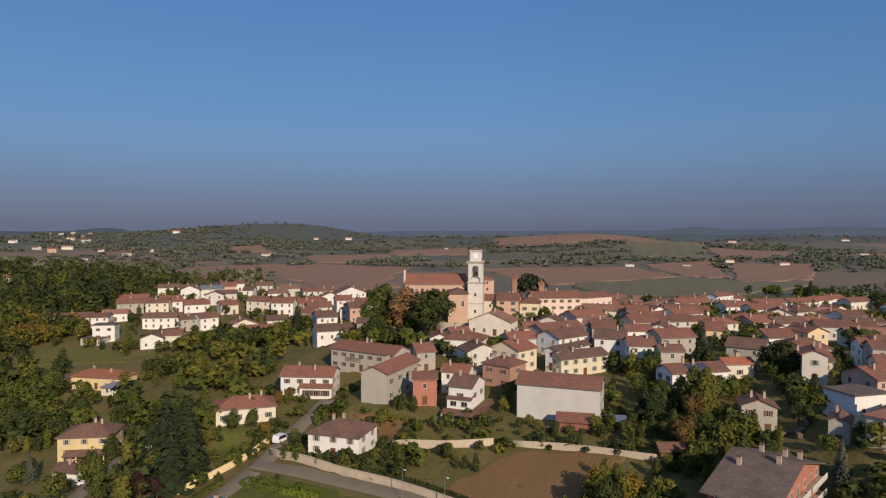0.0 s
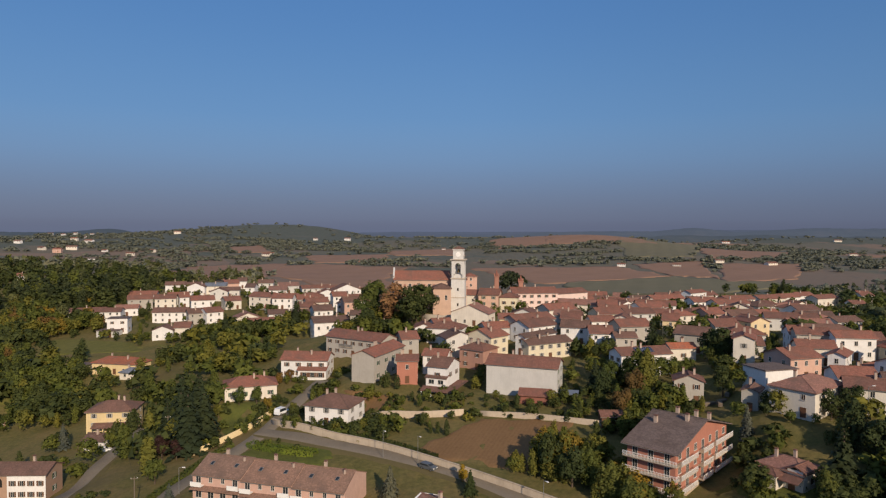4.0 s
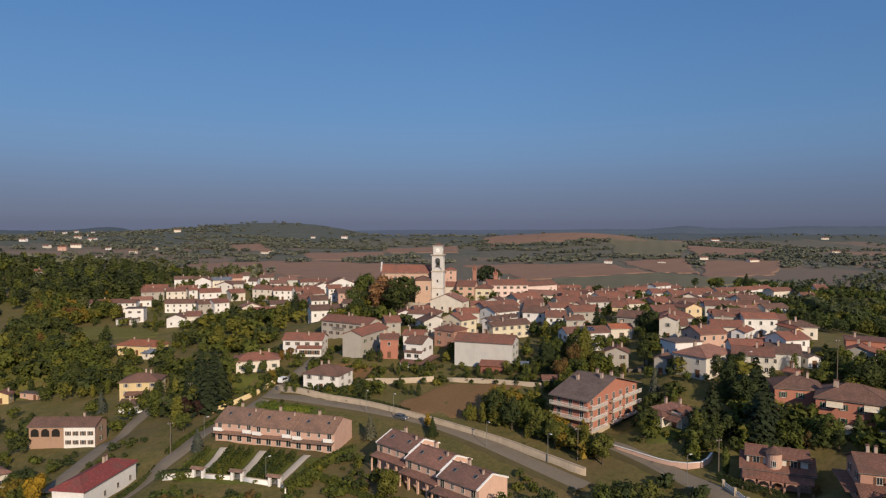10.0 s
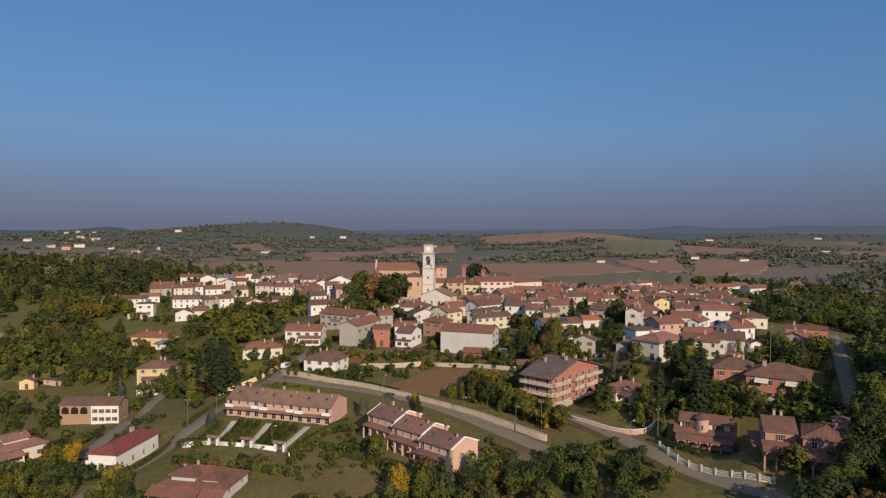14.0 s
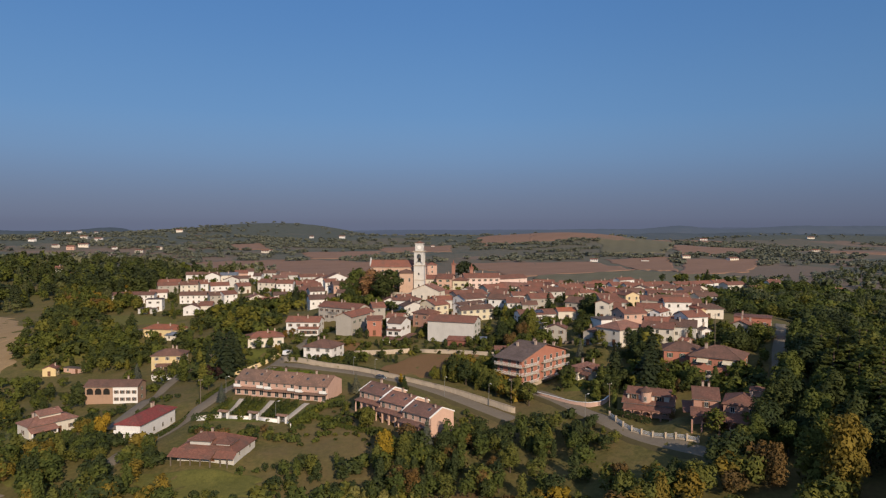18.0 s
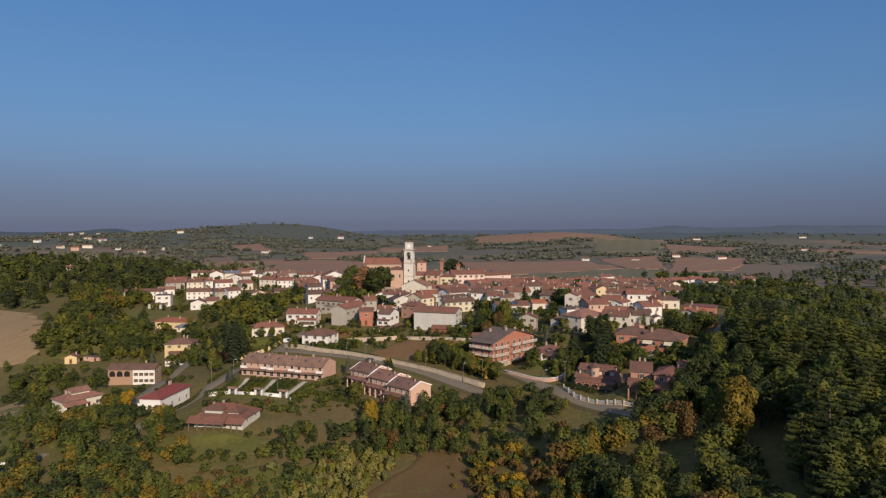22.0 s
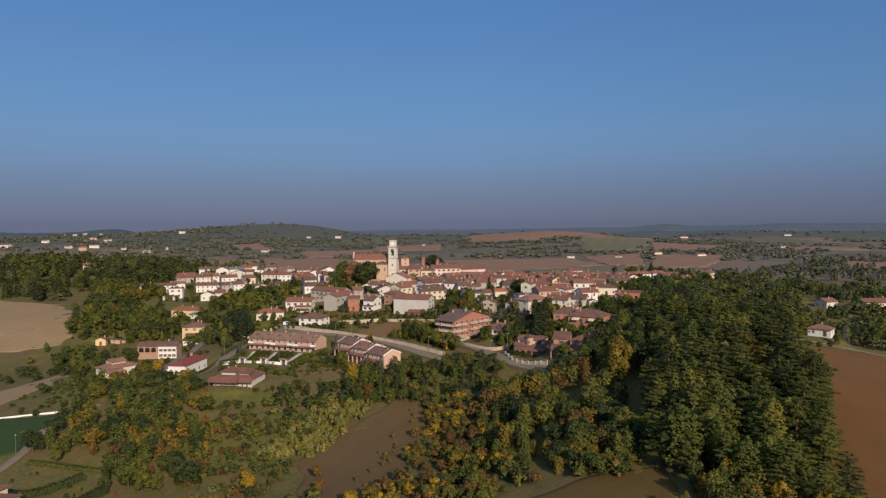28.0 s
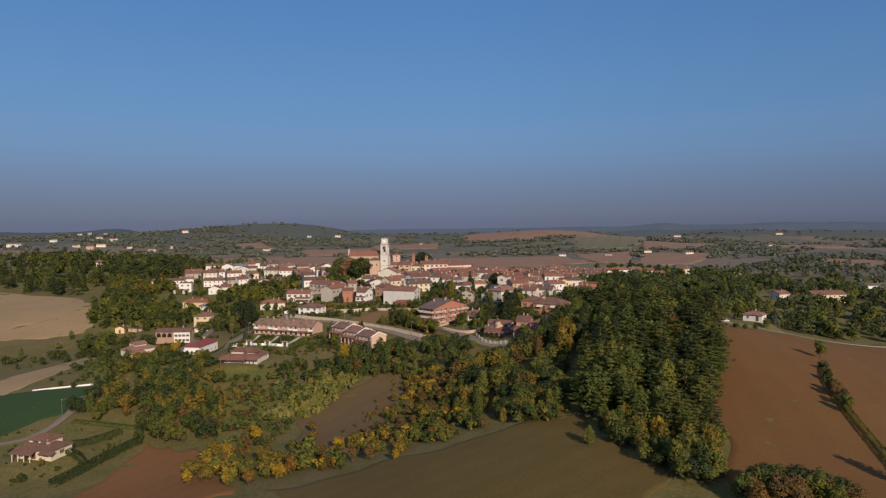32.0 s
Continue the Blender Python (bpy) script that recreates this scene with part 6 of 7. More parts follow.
tree("cone", "conifer", -71.6, 172.7, 16, 1.3)
tree("cone", "conifer", -65.0, 168.1, 16, 1.3)
tree("cone", "conifer", -73.7, 166.7, 11, 1.1)
tree("column", "olive", -73.6, 154.4, 12, 1.2)
tree("round", "purple", -67.0, 146.7, 6.5, 1)
tree("round", "purple", -62.4, 144.7, 6, 1)
tree("cone", "silver", -51.2, 112.6, 6.5, 1.2)
tree("cone", "silver", -107.6, 172.7, 8, 1.1)
tree("round", "green", -53.1, 183.2, 6, 1.2)
tree("round", "green", -49.4, 183.2, 5.5, 1.1)
tree("round", "olive", -59.3, 179.9, 5, 1.2)
tree("round", "orange", -48.0, 193.9, 5, 1.1)
tree("round", "rust", -44.5, 195.2, 4.5, 1.1)
tree("round", "olive", -36.8, 165.0, 4.5, 1)
tree("round", "purple", -22.8, 159.8, 4.5, 0.9)
tree("cone", "conifer", 95.0, 103.8, 14, 1.35)
tree("cone", "conifer", 87.7, 85.2, 13, 1.3)
tree("round", "dark", 92.2, 103.2, 10, 1.1)
tree("cone", "silver", 75.3, 123.9, 6, 1.3)
tree("column", "green", 75.5, 75.9, 6, 1.3)
tree("round", "olive", 75.8, 93.5, 6.5, 1)
tree("tall", "olive", 39.6, 105.0, 8.5, 1.5)
tree("round", "olive", 42.9, 100.0, 8, 1)
tree("round", "olive", 52.2, 89.0, 8, 1.1)
tree("round", "olive", 49.4, 93.1, 7.5, 1)
tree("round", "dark", 33.5, 112.9, 9, 1.1)
tree("round", "dark", 30.0, 117.9, 9.5, 1.1)
tree("tall", "green", 37.1, 112.6, 8, 1.5)
tree("cone", "silver", -5.0, 115.7, 7, 1.2)
tree("cone", "dark", 12.1, 113.0, 5.5, 1.3)
tree("round", "yellow", 10.6, 118.4, 4, 1)
tree("round", "dark", 64.9, 101.0, 4.5, 1)
tree("round", "dark", 71.9, 102.2, 3.5, 1)
tree("bush", "dark", 74.4, 99.0, 3, 0.6)
tree("tall", "yellow", 9.4, 63.3, 9.5, 1.6)
tree("cone", "silver", 20.7, 64.0, 8, 1.4)
tree("round", "green", 30.0, 64.7, 9, 1.1)
tree("round", "dark", 35.7, 68.4, 8, 1.1)
tree("round", "dark", 25.8, 60.9, 9, 1.1)
tree("round", "dark", 16.0, 62.5, 8, 1.1)
tree("round", "green", 99.7, 79.9, 8, 1)
tree("round", "dark", 100.8, 77.5, 5, 1)
tree("round", "rust", 96.1, 81.6, 4, 1)
tree("round", "yellow", -79.6, 87.2, 9, 0.9)
tree("round", "olive", -84.4, 91.5, 5, 1)
tree("round", "rust", -74.5, 88.5, 5, 1.1)
tree("round", "yellow", -135.2, 126.9, 4, 1)
tree("round", "olive", 2.9, 79.0, 8, 1)
tree("tall", "olive", 15.0, 61.3, 9, 1.6)
tree("round", "rust", 17.5, 45.9, 8, 1)
tree("round", "olive", 42.4, 51.6, 8, 1.2)
tree("round", "green", 38.8, 43.6, 6, 1)
tree("round", "gold", 103.1, 10.3, 13, 0.95)
tree("round", "gold", 104.6, 12.5, 18, 0.75)
tree("tall", "olive", 103.5, 21.2, 12, 1.4)
tree("round", "green", 106.1, 46.1, 9, 1)
tree("round", "green", 103.7, 32.4, 9, 1)
tree("round", "yellow", -10.6, -17.5, 6.5, 1)
tree("round", "orange", 10.9, -23.3, 4.5, 1)
tree("round", "orange", -68.6, 8.6, 5, 1)
tree("round", "orange", -43.0, 6.6, 5, 1)
tree("round", "orange", -53.5, 16.3, 6, 1)
tree("round", "olive", -46.2, -6.9, 8, 1.1)
tree("round", "dark", -89.9, 11.9, 8, 1.2)
tree("round", "olive", -78.3, 4.6, 5, 1.2)
tree("bush", "reed", 9.2, 25.7, 5, 0.5)
tree("bush", "reed", 16.6, 30.7, 4, 0.5)
tree("bush", "reed", 2.2, 20.5, 4, 0.5)
tree("tall", "olive", 94.2, -75.5, 5.5, 1.4)
tree("round", "rust", 125.1, -115.3, 8, 1.1)
tree("round", "rust", 127.9, -116.6, 8.5, 1.1)
tree("round", "olive", 133.2, -114.5, 8, 1.1)
tree("round", "rust", 120.0, -116.1, 7, 1.1)
tree("round", "olive", 135.3, -118.0, 7, 1.1)
tree("round", "gold", -14.7, -56.6, 6, 1.3)
tree("round", "yellow", -19.8, -58.6, 5, 1)
tree("round", "orange", 0.4, -65.7, 5.5, 1)
tree("round", "yellow", -6.6, -64.0, 4.5, 1)
tree("round", "orange", 11.0, -60.0, 6, 1)
tree("round", "yellow", 7.9, -63.9, 5, 1)
tree("round", "green", 26.4, -63.8, 5, 1)
tree("round", "yellow", 41.7, -63.5, 3.5, 1)
tree("round", "green", -47.4, -12.4, 10, 1)
tree("round", "olive", -42.2, -15.1, 9, 1)
tree("round", "dark", -51.6, -7.2, 8, 1.1)
tree("tall", "yellow", 111.2, -80.3, 8, 1.4)
tree("round", "yellow", 107.8, -71.9, 5, 1)
tree("round", "olive", 111.0, -95.3, 9, 1)
tree("round", "olive", 118.7, -94.7, 7, 1)
tree("round", "olive", 125.2, -85.5, 7, 1)
tree("round", "rust", 114.5, -89.5, 7, 1)
tree("round", "dark", 93.4, 122.5, 7, 1)
tree("round", "dark", 99.0, 124.6, 8, 1.1)
tree("round", "dark", 110.4, 141.8, 8, 1.1)
tree("bush", "green", 84.0, 122.2, 3, 1)
tree("bush", "dark", 81.4, 127.8, 3.5, 1)
tree("cone", "conifer", 97.5, 135.5, 7, 1.2)
tree("cone", "conifer", -95.5, 286.0, 13, 1.1)
tree("cone", "conifer", -88.5, 343.9, 11, 1.1)
tree("cone", "conifer", -62.6, 285.5, 13, 1.1)
tree("column", "dark", -67.1, 312.3, 9, 1.2)
tree("round", "yellow", -12.0, -13.8, 6, 1.1)
tree("round", "orange", 8.1, -11.4, 4.5, 1.1)
tree("round", "gold", -20.5, -52.5, 6.5, 1.5)
tree("column", "conifer", 160.5, -104.5, 11, 1.6)
tree("round", "rust", 88.0, 63.5, 2.6, 1.2)
tree("cone", "conifer", 89.5, 88.5, 15, 1.5)
tree("round", "olive", 206.2, 11.6, 8.5, 1)
tree("bush", "dark", 196.5, -8.0, 4, 1)
tree("round", "dark", 188.7, -23.3, 5, 1.1)
tree("round", "dark", 183.0, -35.8, 5.5, 1.2)
tree("round", "rust", 181.3, -40.8, 6, 1.2)
tree("round", "dark", 178.6, -48.3, 5.5, 1.2)
tree("round", "olive", 176.4, -54.5, 6, 1.1)
tree("cone", "silver", 230.3, 94.8, 9, 1.3)
tree("round", "dark", 252.0, 123.9, 10, 1.1)
tree("round", "dark", 257.4, 122.3, 10, 1.1)
tree("round", "dark", 286.4, 140.1, 9, 1.1)
tree("round", "green", 267.9, 124.3, 7, 1.1)
tree("round", "rust", 338.5, 192.6, 7, 1.4)
tree("round", "green", 217.7, 78.8, 6, 1)
tree("column", "olive", -58.4, -33.5, 2.5, 1.5)
tree("column", "olive", -61.4, -24.9, 2.5, 1.5)
tree("column", "olive", -61.1, -22.2, 2.2, 1.5)
tree("column", "olive", -60.2, -19.5, 2.6, 1.5)
tree("column", "olive", -60.2, -15.3, 2.4, 1.5)
tree("round", "gold", -73.7, -38.8, 2.8, 1)
tree("round", "dark", -92.7, 13.9, 6, 1.2)
tree("round", "dark", -87.9, 12.2, 5, 1.1)
tree("bush", "dark", -75.6, -46.5, 3, 1)
tree("bush", "dark", -81.7, -34.2, 2, 1)
tree("cone", "conifer", -60.5, 147.8, 17, 1.35)
tree("cone", "conifer", -58.3, 153.6, 15, 1.3)
tree("cone", "conifer", -66.4, 158.2, 15, 1.3)
tree("column", "olive", -65.7, 135.2, 10, 1.7)
tree("round", "green", -61.7, 130.1, 7, 1)
tree("cone", "conifer", 81.4, 97.9, 13, 1.2)
tree("cone", "silver", 76.0, 125.8, 7, 1)
tree("round", "rust", 58.0, 153.2, 9, 1)
tree("round", "green", 55.0, 166.2, 8, 1)
tree("tall", "dark", 50.4, 156.0, 9, 1.3)
tree("round", "dark", 80.3, 149.4, 9, 1)
tree("tall", "dark", 91.3, 110.9, 11, 1.3)
tree("round", "dark", 101.9, 38.7, 12, 1.1)
tree("tall", "dark", 107.3, 43.7, 13, 1.4)
tree("round", "dark", 113.9, 50.3, 13, 1.1)
tree("round", "green", 97.4, 35.1, 10, 1.1)
tree("tall", "green", 118.8, 60.7, 13, 1.4)
tree("round", "olive", 94.7, 34.1, 9, 1.1)
tree("round", "copper", -15.4, 256.1, 17, 1.3)
tree("round", "dark", -6.5, 244.6, 16, 1.2)
tree("bush", "dark", 191.5, 54.1, 3, 1.1)
tree("bush", "green", 196.5, 56.0, 2.6, 1.2)
tree("round", "dark", 202.9, 59.6, 3.4, 1.1)
tree("cone", "conifer", 265.3, 481.5, 14, 1.5)
tree("spread", "conifer", 41, 314, 18, 0.9)
tree("round", "green", -55, 173.5, 6, 1)
tree("round", "green", -50, 174.5, 6, 1)
tree("round", "olive", -60, 170, 5, 1)
tree("round", "gold", -46, 172, 4.5, 1)

for x, y, h in ((112, 36, 13), (116, 28, 14), (110, 26, 12), (119, 42, 14), (122, 51, 13), (106, 24, 10), (113, 18, 13), (108, 33, 10), (117, 60, 12), (121, 66, 13)):
    tree("round", TR.choice(("dark", "green")), x, y, h, 1.0)

# the tall wood beside the ploughed field
WR = random.Random(21)
WOOD = [(95, -52), (124, -91), (184, 58), (133, 72)]
made, tries, spots = 0, 0, []
while made < 172 and tries < 6000:
    tries += 1
    x, y = inside(WOOD, WR)
    if not free(x, y, -1.0) or any((x - a) ** 2 + (y - c) ** 2 < 10.5 for a, c in spots):
        continue
    spots.append((x, y))
    edge = min(1.0, (y + 95) / 60)
    kind = WR.choice(("fir", "fir", "fir", "fir", "tall", "fir"))
    tone = WR.choice(("fir", "fir", "fir", "dark", "green")) if kind == "fir" else WR.choice(("green", "olive"))
    if WR.random() < 0.012:
        tone = "rust"
    tree(kind, tone, x, y, WR.uniform(12.5, 17.0) * (0.66 + 0.34 * edge), WR.uniform(1.35, 1.75))
    made += 1


class Grove:
    """Gathers many trees into one mesh."""

    def __init__(self):
        self.v, self.m, self.tones = [], [], []
        self.pool = {}

    def add(self, shape, tone, x, y, h, wide=1.0, rng=WR, fine=1):
        k = (shape, rng.randrange(4), fine)
        if k not in self.pool:
            self.pool[k] = crown_cards(shape, 100 + k[1] * 7 + len(shape), fine)
        V = self.pool[k]
        a = rng.uniform(0, 6.28)
        c, s = math.cos(a), math.sin(a)
        R = np.array([[c, s, 0], [-s, c, 0], [0, 0, 1]])
        P = np.concatenate([(V[..., :3] @ R) * np.array([h / 10 * wide, h / 10 * wide, h / 10]) + np.array([x, y, gz(x, y) - 0.3]), V[..., 3:] @ R], -1)
        if tone not in self.tones:
            self.tones.append(tone)
        self.v.append(P.reshape(-1, 6))
        self.m.append(np.full(len(V), self.tones.index(tone)))

    def done(self, name, label, category):
        me = leafy(name, np.concatenate(self.v), [LEAF[t] for t in self.tones], np.concatenate(self.m))
        return tagged(new(name, me), label, category, kind="stuff")


def grow(name, label, category, areas, seed):
    """areas: corners, number, heights, shapes, tones."""
    rng = random.Random(seed)
    g = Grove()
    for quad, count, lo, hi, shapes, tones in areas:
        k = t = 0
        while k < count and t < count * 6:
            t += 1
            x, y = inside(quad, rng)
            if free(x, y, 0.5):
                hh = rng.uniform(lo, hi)
                g.add(rng.choice(shapes), rng.choice(tones), x, y, hh, rng.uniform(0.95, 1.5), rng, max(0, (0 if y > 480 or x > 420 else (1 if y > 215 or x > 190 else (2 if y > 0 else 3))) - (1 if hh < 4.6 else 0) + (1 if hh > 10 and y < 400 else 0)))
                k += 1
    g.done(name, label, category)


MIXED = ("green", "dark", "dark", "olive", "green", "dark", "green")
AUTUMN = ("olive", "yellow", "green", "orange", "rust", "olive", "green")
RB = ("round", "round", "tall", "bush")
grow("woodland", "mixed autumn woodland on the western slope", "woodland", [
    ([(-430, 330), (-180, 330), (-215, 600), (-520, 620)], 430, 9, 17, ("round", "round", "tall", "cone"), ("dark", "farwood", "green", "dark", "farwood", "conifer", "dark")),
    ([(-214, 302), (-172, 320), (-199, 380), (-264, 392)], 84, 7, 12, ("round",), ("gold", "olive", "olive", "green", "green", "dark", "gold", "green", "olive", "rust")),
    ([(-232, 366), (-182, 360), (-215, 450), (-290, 450)], 60, 13, 20, ("round", "tall", "cone"), ("dark", "conifer", "green", "conifer")),
    ([(-186, 240), (-161, 246), (-182, 280), (-228, 306)], 85, 3, 6.5, RB, MIXED + ("rust", "olive")),
    ([(-152, 214), (-122, 208), (-138, 246), (-162, 242)], 28, 6, 10, ("round", "round", "tall"), ("dark", "green", "dark")),
    ([(-265, 170), (-150, 215), (-150, 290), (-220, 330)], 80, 5, 11, RB, MIXED),
    ([(-205, 235), (-172, 288), (-130, 215), (-180, 205)], 120, 1.5, 5.0, ("bush", "round"), MIXED),
    ([(-150, 195), (-112, 190), (-105, 232), (-150, 240)], 40, 5, 10, RB, MIXED),
    ([(-120, 250), (-60, 205), (-55, 300), (-110, 300)], 88, 5.5, 10.5, RB, MIXED + ("olive",)),
    ([(-95, 140), (-62, 150), (-58, 205), (-100, 215)], 44, 5, 10, ("round", "tall", "cone", "bush"), MIXED),
    ([(-190, 90), (-108, 112), (-108, 178), (-190, 190)], 64, 3, 8, RB, MIXED),
    ([(-180, 285), (-105, 290), (-110, 305), (-180, 312)], 26, 3, 6, RB, MIXED),
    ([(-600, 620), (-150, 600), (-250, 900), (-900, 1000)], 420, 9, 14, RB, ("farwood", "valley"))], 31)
grow("woodland", "scrubby trees and bushes below the terraces", "woodland", [
    ([(-90, 9), (-99, 77), (-43, 55), (-40, 4)], 105, 5.5, 9.5, ("round", "round", "tall"), MIXED + ("gold", "olive", "rust", "gold")),
    ([(-56, -14), (-64, 22), (-39, 31), (-26, -16)], 42, 5, 9.0, ("round", "round", "tall"), MIXED + ("olive", "rust")),
    ([(-84, 56), (-68, 60), (-52, 40), (-74, 38)], 26, 6, 10, ("round", "round", "tall"), MIXED + ("olive", "gold")),
    ([(-48, 57), (-20, 63), (-16, 45), (-47, 45)], 30, 1.0, 3.0, ("bush", "round"), MIXED + ("olive",)),
    ([(-56, 92), (-20, 84), (-16, 76), (-52, 84)], 46, 1.2, 3.4, ("bush", "round"), MIXED + ("olive", "rust")),
    ([(-62, 8), (-60, 30), (-30, 28), (-30, 0)], 34, 4, 6.5, ("round", "tall"), ("yellow", "gold", "gold", "olive", "orange")),
    ([(-38, -8), (-38, 40), (2, 45), (-4, -24)], 250, 1.2, 3.8, ("bush", "bush", "round"), ("olive", "green", "dark", "reed", "olive", "rust", "green")),
    ([(-97, 77), (-99, 115), (-60, 78), (-38, 37)], 75, 3.0, 6.0, RB, MIXED + ("gold",)),
    ([(-22, 44), (-20, 64), (6, 66), (4, 42)], 46, 2.5, 5.5, RB, MIXED + ("olive", "olive")),
    ([(6, 44), (8, 66), (44, 70), (37, 36)], 62, 5.0, 8.0, ("round", "round", "tall"), MIXED + ("olive", "rust")),
    ([(34, 40), (44, 76), (66, 66), (60, 34)], 30, 4.5, 7.5, ("round", "tall"), MIXED + ("olive",)),
    ([(60, -28), (62, 34), (99, 35), (96, -50)], 112, 5.0, 10.5, ("round", "round", "tall"), MIXED + ("olive", "olive", "gold", "olive", "rust")),
    ([(-27, -53), (-32, -26), (12, -30), (13, -63)], 74, 2.5, 6.5, ("round", "round", "bush"), ("gold", "olive", "gold", "green", "rust", "yellow", "olive")),
    ([(10, -65), (12, -38), (62, -32), (70, -50)], 110, 2.0, 5.5, ("round", "round", "bush"), ("gold", "rust", "olive", "olive", "yellow", "green", "green", "gold")),
    ([(64, -46), (65, -20), (94, -45), (94, -54)], 50, 3.0, 6.5, ("round", "tall", "bush"), ("green", "olive", "gold", "dark")),
    ([(26, -36), (40, 40), (58, 36), (58, -32)], 190, 1.4, 4.2, ("bush", "round"), ("gold", "olive", "rust", "olive", "green", "yellow", "rust")),
    ([(16, -36), (34, 34), (40, 40), (26, -36)], 22, 1.2, 2.4, ("bush", "tall"), ("rust", "olive", "gold")),
    ([(90, -42), (94, 14), (106, 22), (101, -34)], 30, 3.0, 7.5, ("round", "bush"), ("dark", "green", "dark", "olive")),
    ([(98, -103), (98, -62), (126, -72), (124, -101)], 75, 4.5, 8.5, ("round", "tall"), ("olive", "olive", "green", "dark", "gold")),
    ([(118, -112), (137, -94), (151, -96), (141, -116)], 42, 5, 8.0, ("round",), ("rust", "green", "olive", "dark", "rust")),
    ([(-112, 30), (-108, 100), (-97, 90), (-95, 32)], 26, 1.2, 3.0, ("bush", "round"), MIXED),
    ([(-135, 60), (-120, 100), (-99, 84), (-105, 40)], 22, 1.0, 2.2, ("bush",), MIXED),
    ([(46, -30), (50, 20), (66, 14), (66, -36)], 70, 3.0, 6.0, ("round",), ("gold", "olive", "green", "yellow", "rust", "green")),
    ([(-112, -34), (-64, -66), (-60, -5), (-105, -2)], 46, 0.7, 1.8, ("bush", "round"), MIXED),
    ([(-130, 60), (-112, 120), (-70, 128), (-72, 70)], 60, 1.0, 2.8, ("bush",), MIXED),
    ([(55, 62), (70, 50), (74, 62), (62, 78)], 14, 2.5, 5, ("bush", "round"), MIXED)], 32)
grow("reed_bed", "dense bed of pale green reeds in the hollow", "reeds", [
    ([(-14, 8), (0, 50), (20, 46), (6, 4)], 170, 2.0, 3.4, ("reeds",), ("reed", "reed", "olive"))], 35)
grow("woodland", "green trees filling the valley east of the village", "woodland", [
    ([(175, 92), (330, 112), (520, 520), (200, 330)], 420, 6, 12, RB, ("farwood", "farwood", "dark", "green", "olive")),
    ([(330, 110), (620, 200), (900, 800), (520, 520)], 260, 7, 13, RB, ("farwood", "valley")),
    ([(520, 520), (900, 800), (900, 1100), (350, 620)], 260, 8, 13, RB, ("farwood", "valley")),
    ([(123, 60), (133, 62), (152, 100), (143, 106)], 30, 10, 14, ("round", "tall"), ("dark", "green", "dark")),
    ([(130, 72), (168, 66), (178, 112), (160, 135)], 60, 9, 14, ("round", "tall", "fir"), ("dark", "dark", "green", "fir", "conifer")),
    ([(150, 180), (230, 180), (230, 300), (160, 260)], 90, 5, 9, RB, MIXED),
    ([(280, 420), (420, 420), (420, 560), (230, 520)], 110, 7, 11, RB, MIXED)], 33)
grow("garden_trees", "garden trees and bushes between the village houses", "trees", [
    ([(-40, 150), (60, 125), (70, 200), (-40, 205)], 130, 2.2, 5.0, RB, MIXED),
    ([(48, 120), (66, 128), (80, 195), (52, 195)], 45, 4, 8.5, ("round", "tall", "cone"), MIXED),
    ([(60, 95), (130, 85), (140, 200), (70, 200)], 130, 2.5, 6.5, RB, MIXED),
    ([(-30, 200), (200, 200), (240, 430), (-60, 420)], 260, 4, 9.0, ("round", "round", "cone", "bush"), MIXED),
    ([(-190, 290), (-60, 300), (-70, 440), (-190, 440)], 150, 2.5, 6.5, RB, MIXED),
    ([(-35, 245), (-8, 235), (-10, 262), (-45, 285)], 34, 5, 9, ("round",), MIXED),
    ([(-150, 70), (-70, 60), (-70, 160), (-150, 170)], 150, 1.2, 4.0, ("bush", "round"), MIXED),
    ([(-60, 150), (-30, 140), (-25, 200), (-60, 205)], 60, 1.5, 4.0, ("bush", "round"), MIXED),
    ([(-20, 75), (40, 60), (40, 90), (-20, 105)], 60, 1.0, 2.6, ("bush",), MIXED),
    ([(0, 150), (60, 135), (60, 165), (0, 180)], 50, 1.2, 3.0, ("bush", "round"), MIXED),
    ([(-46, 165), (-34, 150), (-10, 140), (0, 160)], 40, 1.5, 3.5, ("bush", "round"), MIXED),
    ([(38, 120), (50, 96), (72, 96), (58, 128)], 8, 2, 4, ("bush",), MIXED),
    ([(20, 122), (40, 108), (46, 112), (34, 135)], 50, 4, 7.5, ("round", "tall"), ("olive", "olive", "green", "gold")),
    ([(32, 108), (50, 90), (57, 100), (44, 113)], 40, 3.5, 7, ("round", "tall", "bush"), ("olive", "olive", "green", "gold")),
    ([(-52, 110), (-16, 102), (-20, 89), (-50, 96)], 60, 0.9, 2.4, ("bush", "round"), MIXED + ("olive",)),
    ([(-22, 92), (16, 68), (24, 76), (-8, 104)], 40, 1.0, 3.2, ("bush", "round"), MIXED + ("olive",)),
    ([(-34, 178), (-4, 170), (-6, 156), (-20, 150)], 44, 1.0, 3.0, ("bush", "round"), MIXED),
    ([(62, 108), (80, 112), (84, 96), (66, 92)], 30, 1.0, 3.0, ("bush", "round"), MIXED),
    ([(122, 104), (134, 106), (146, 128), (126, 126)], 26, 4, 9, ("round", "tall"), ("dark", "dark", "green")),
    ([(70, 85), (120, 75), (118, 100), (76, 98)], 55, 3, 7, ("round", "cone", "bush"), MIXED),
    ([(82, 40), (112, 30), (125, 70), (112, 84)], 40, 4, 8, ("round", "tall", "bush"), MIXED)], 34)
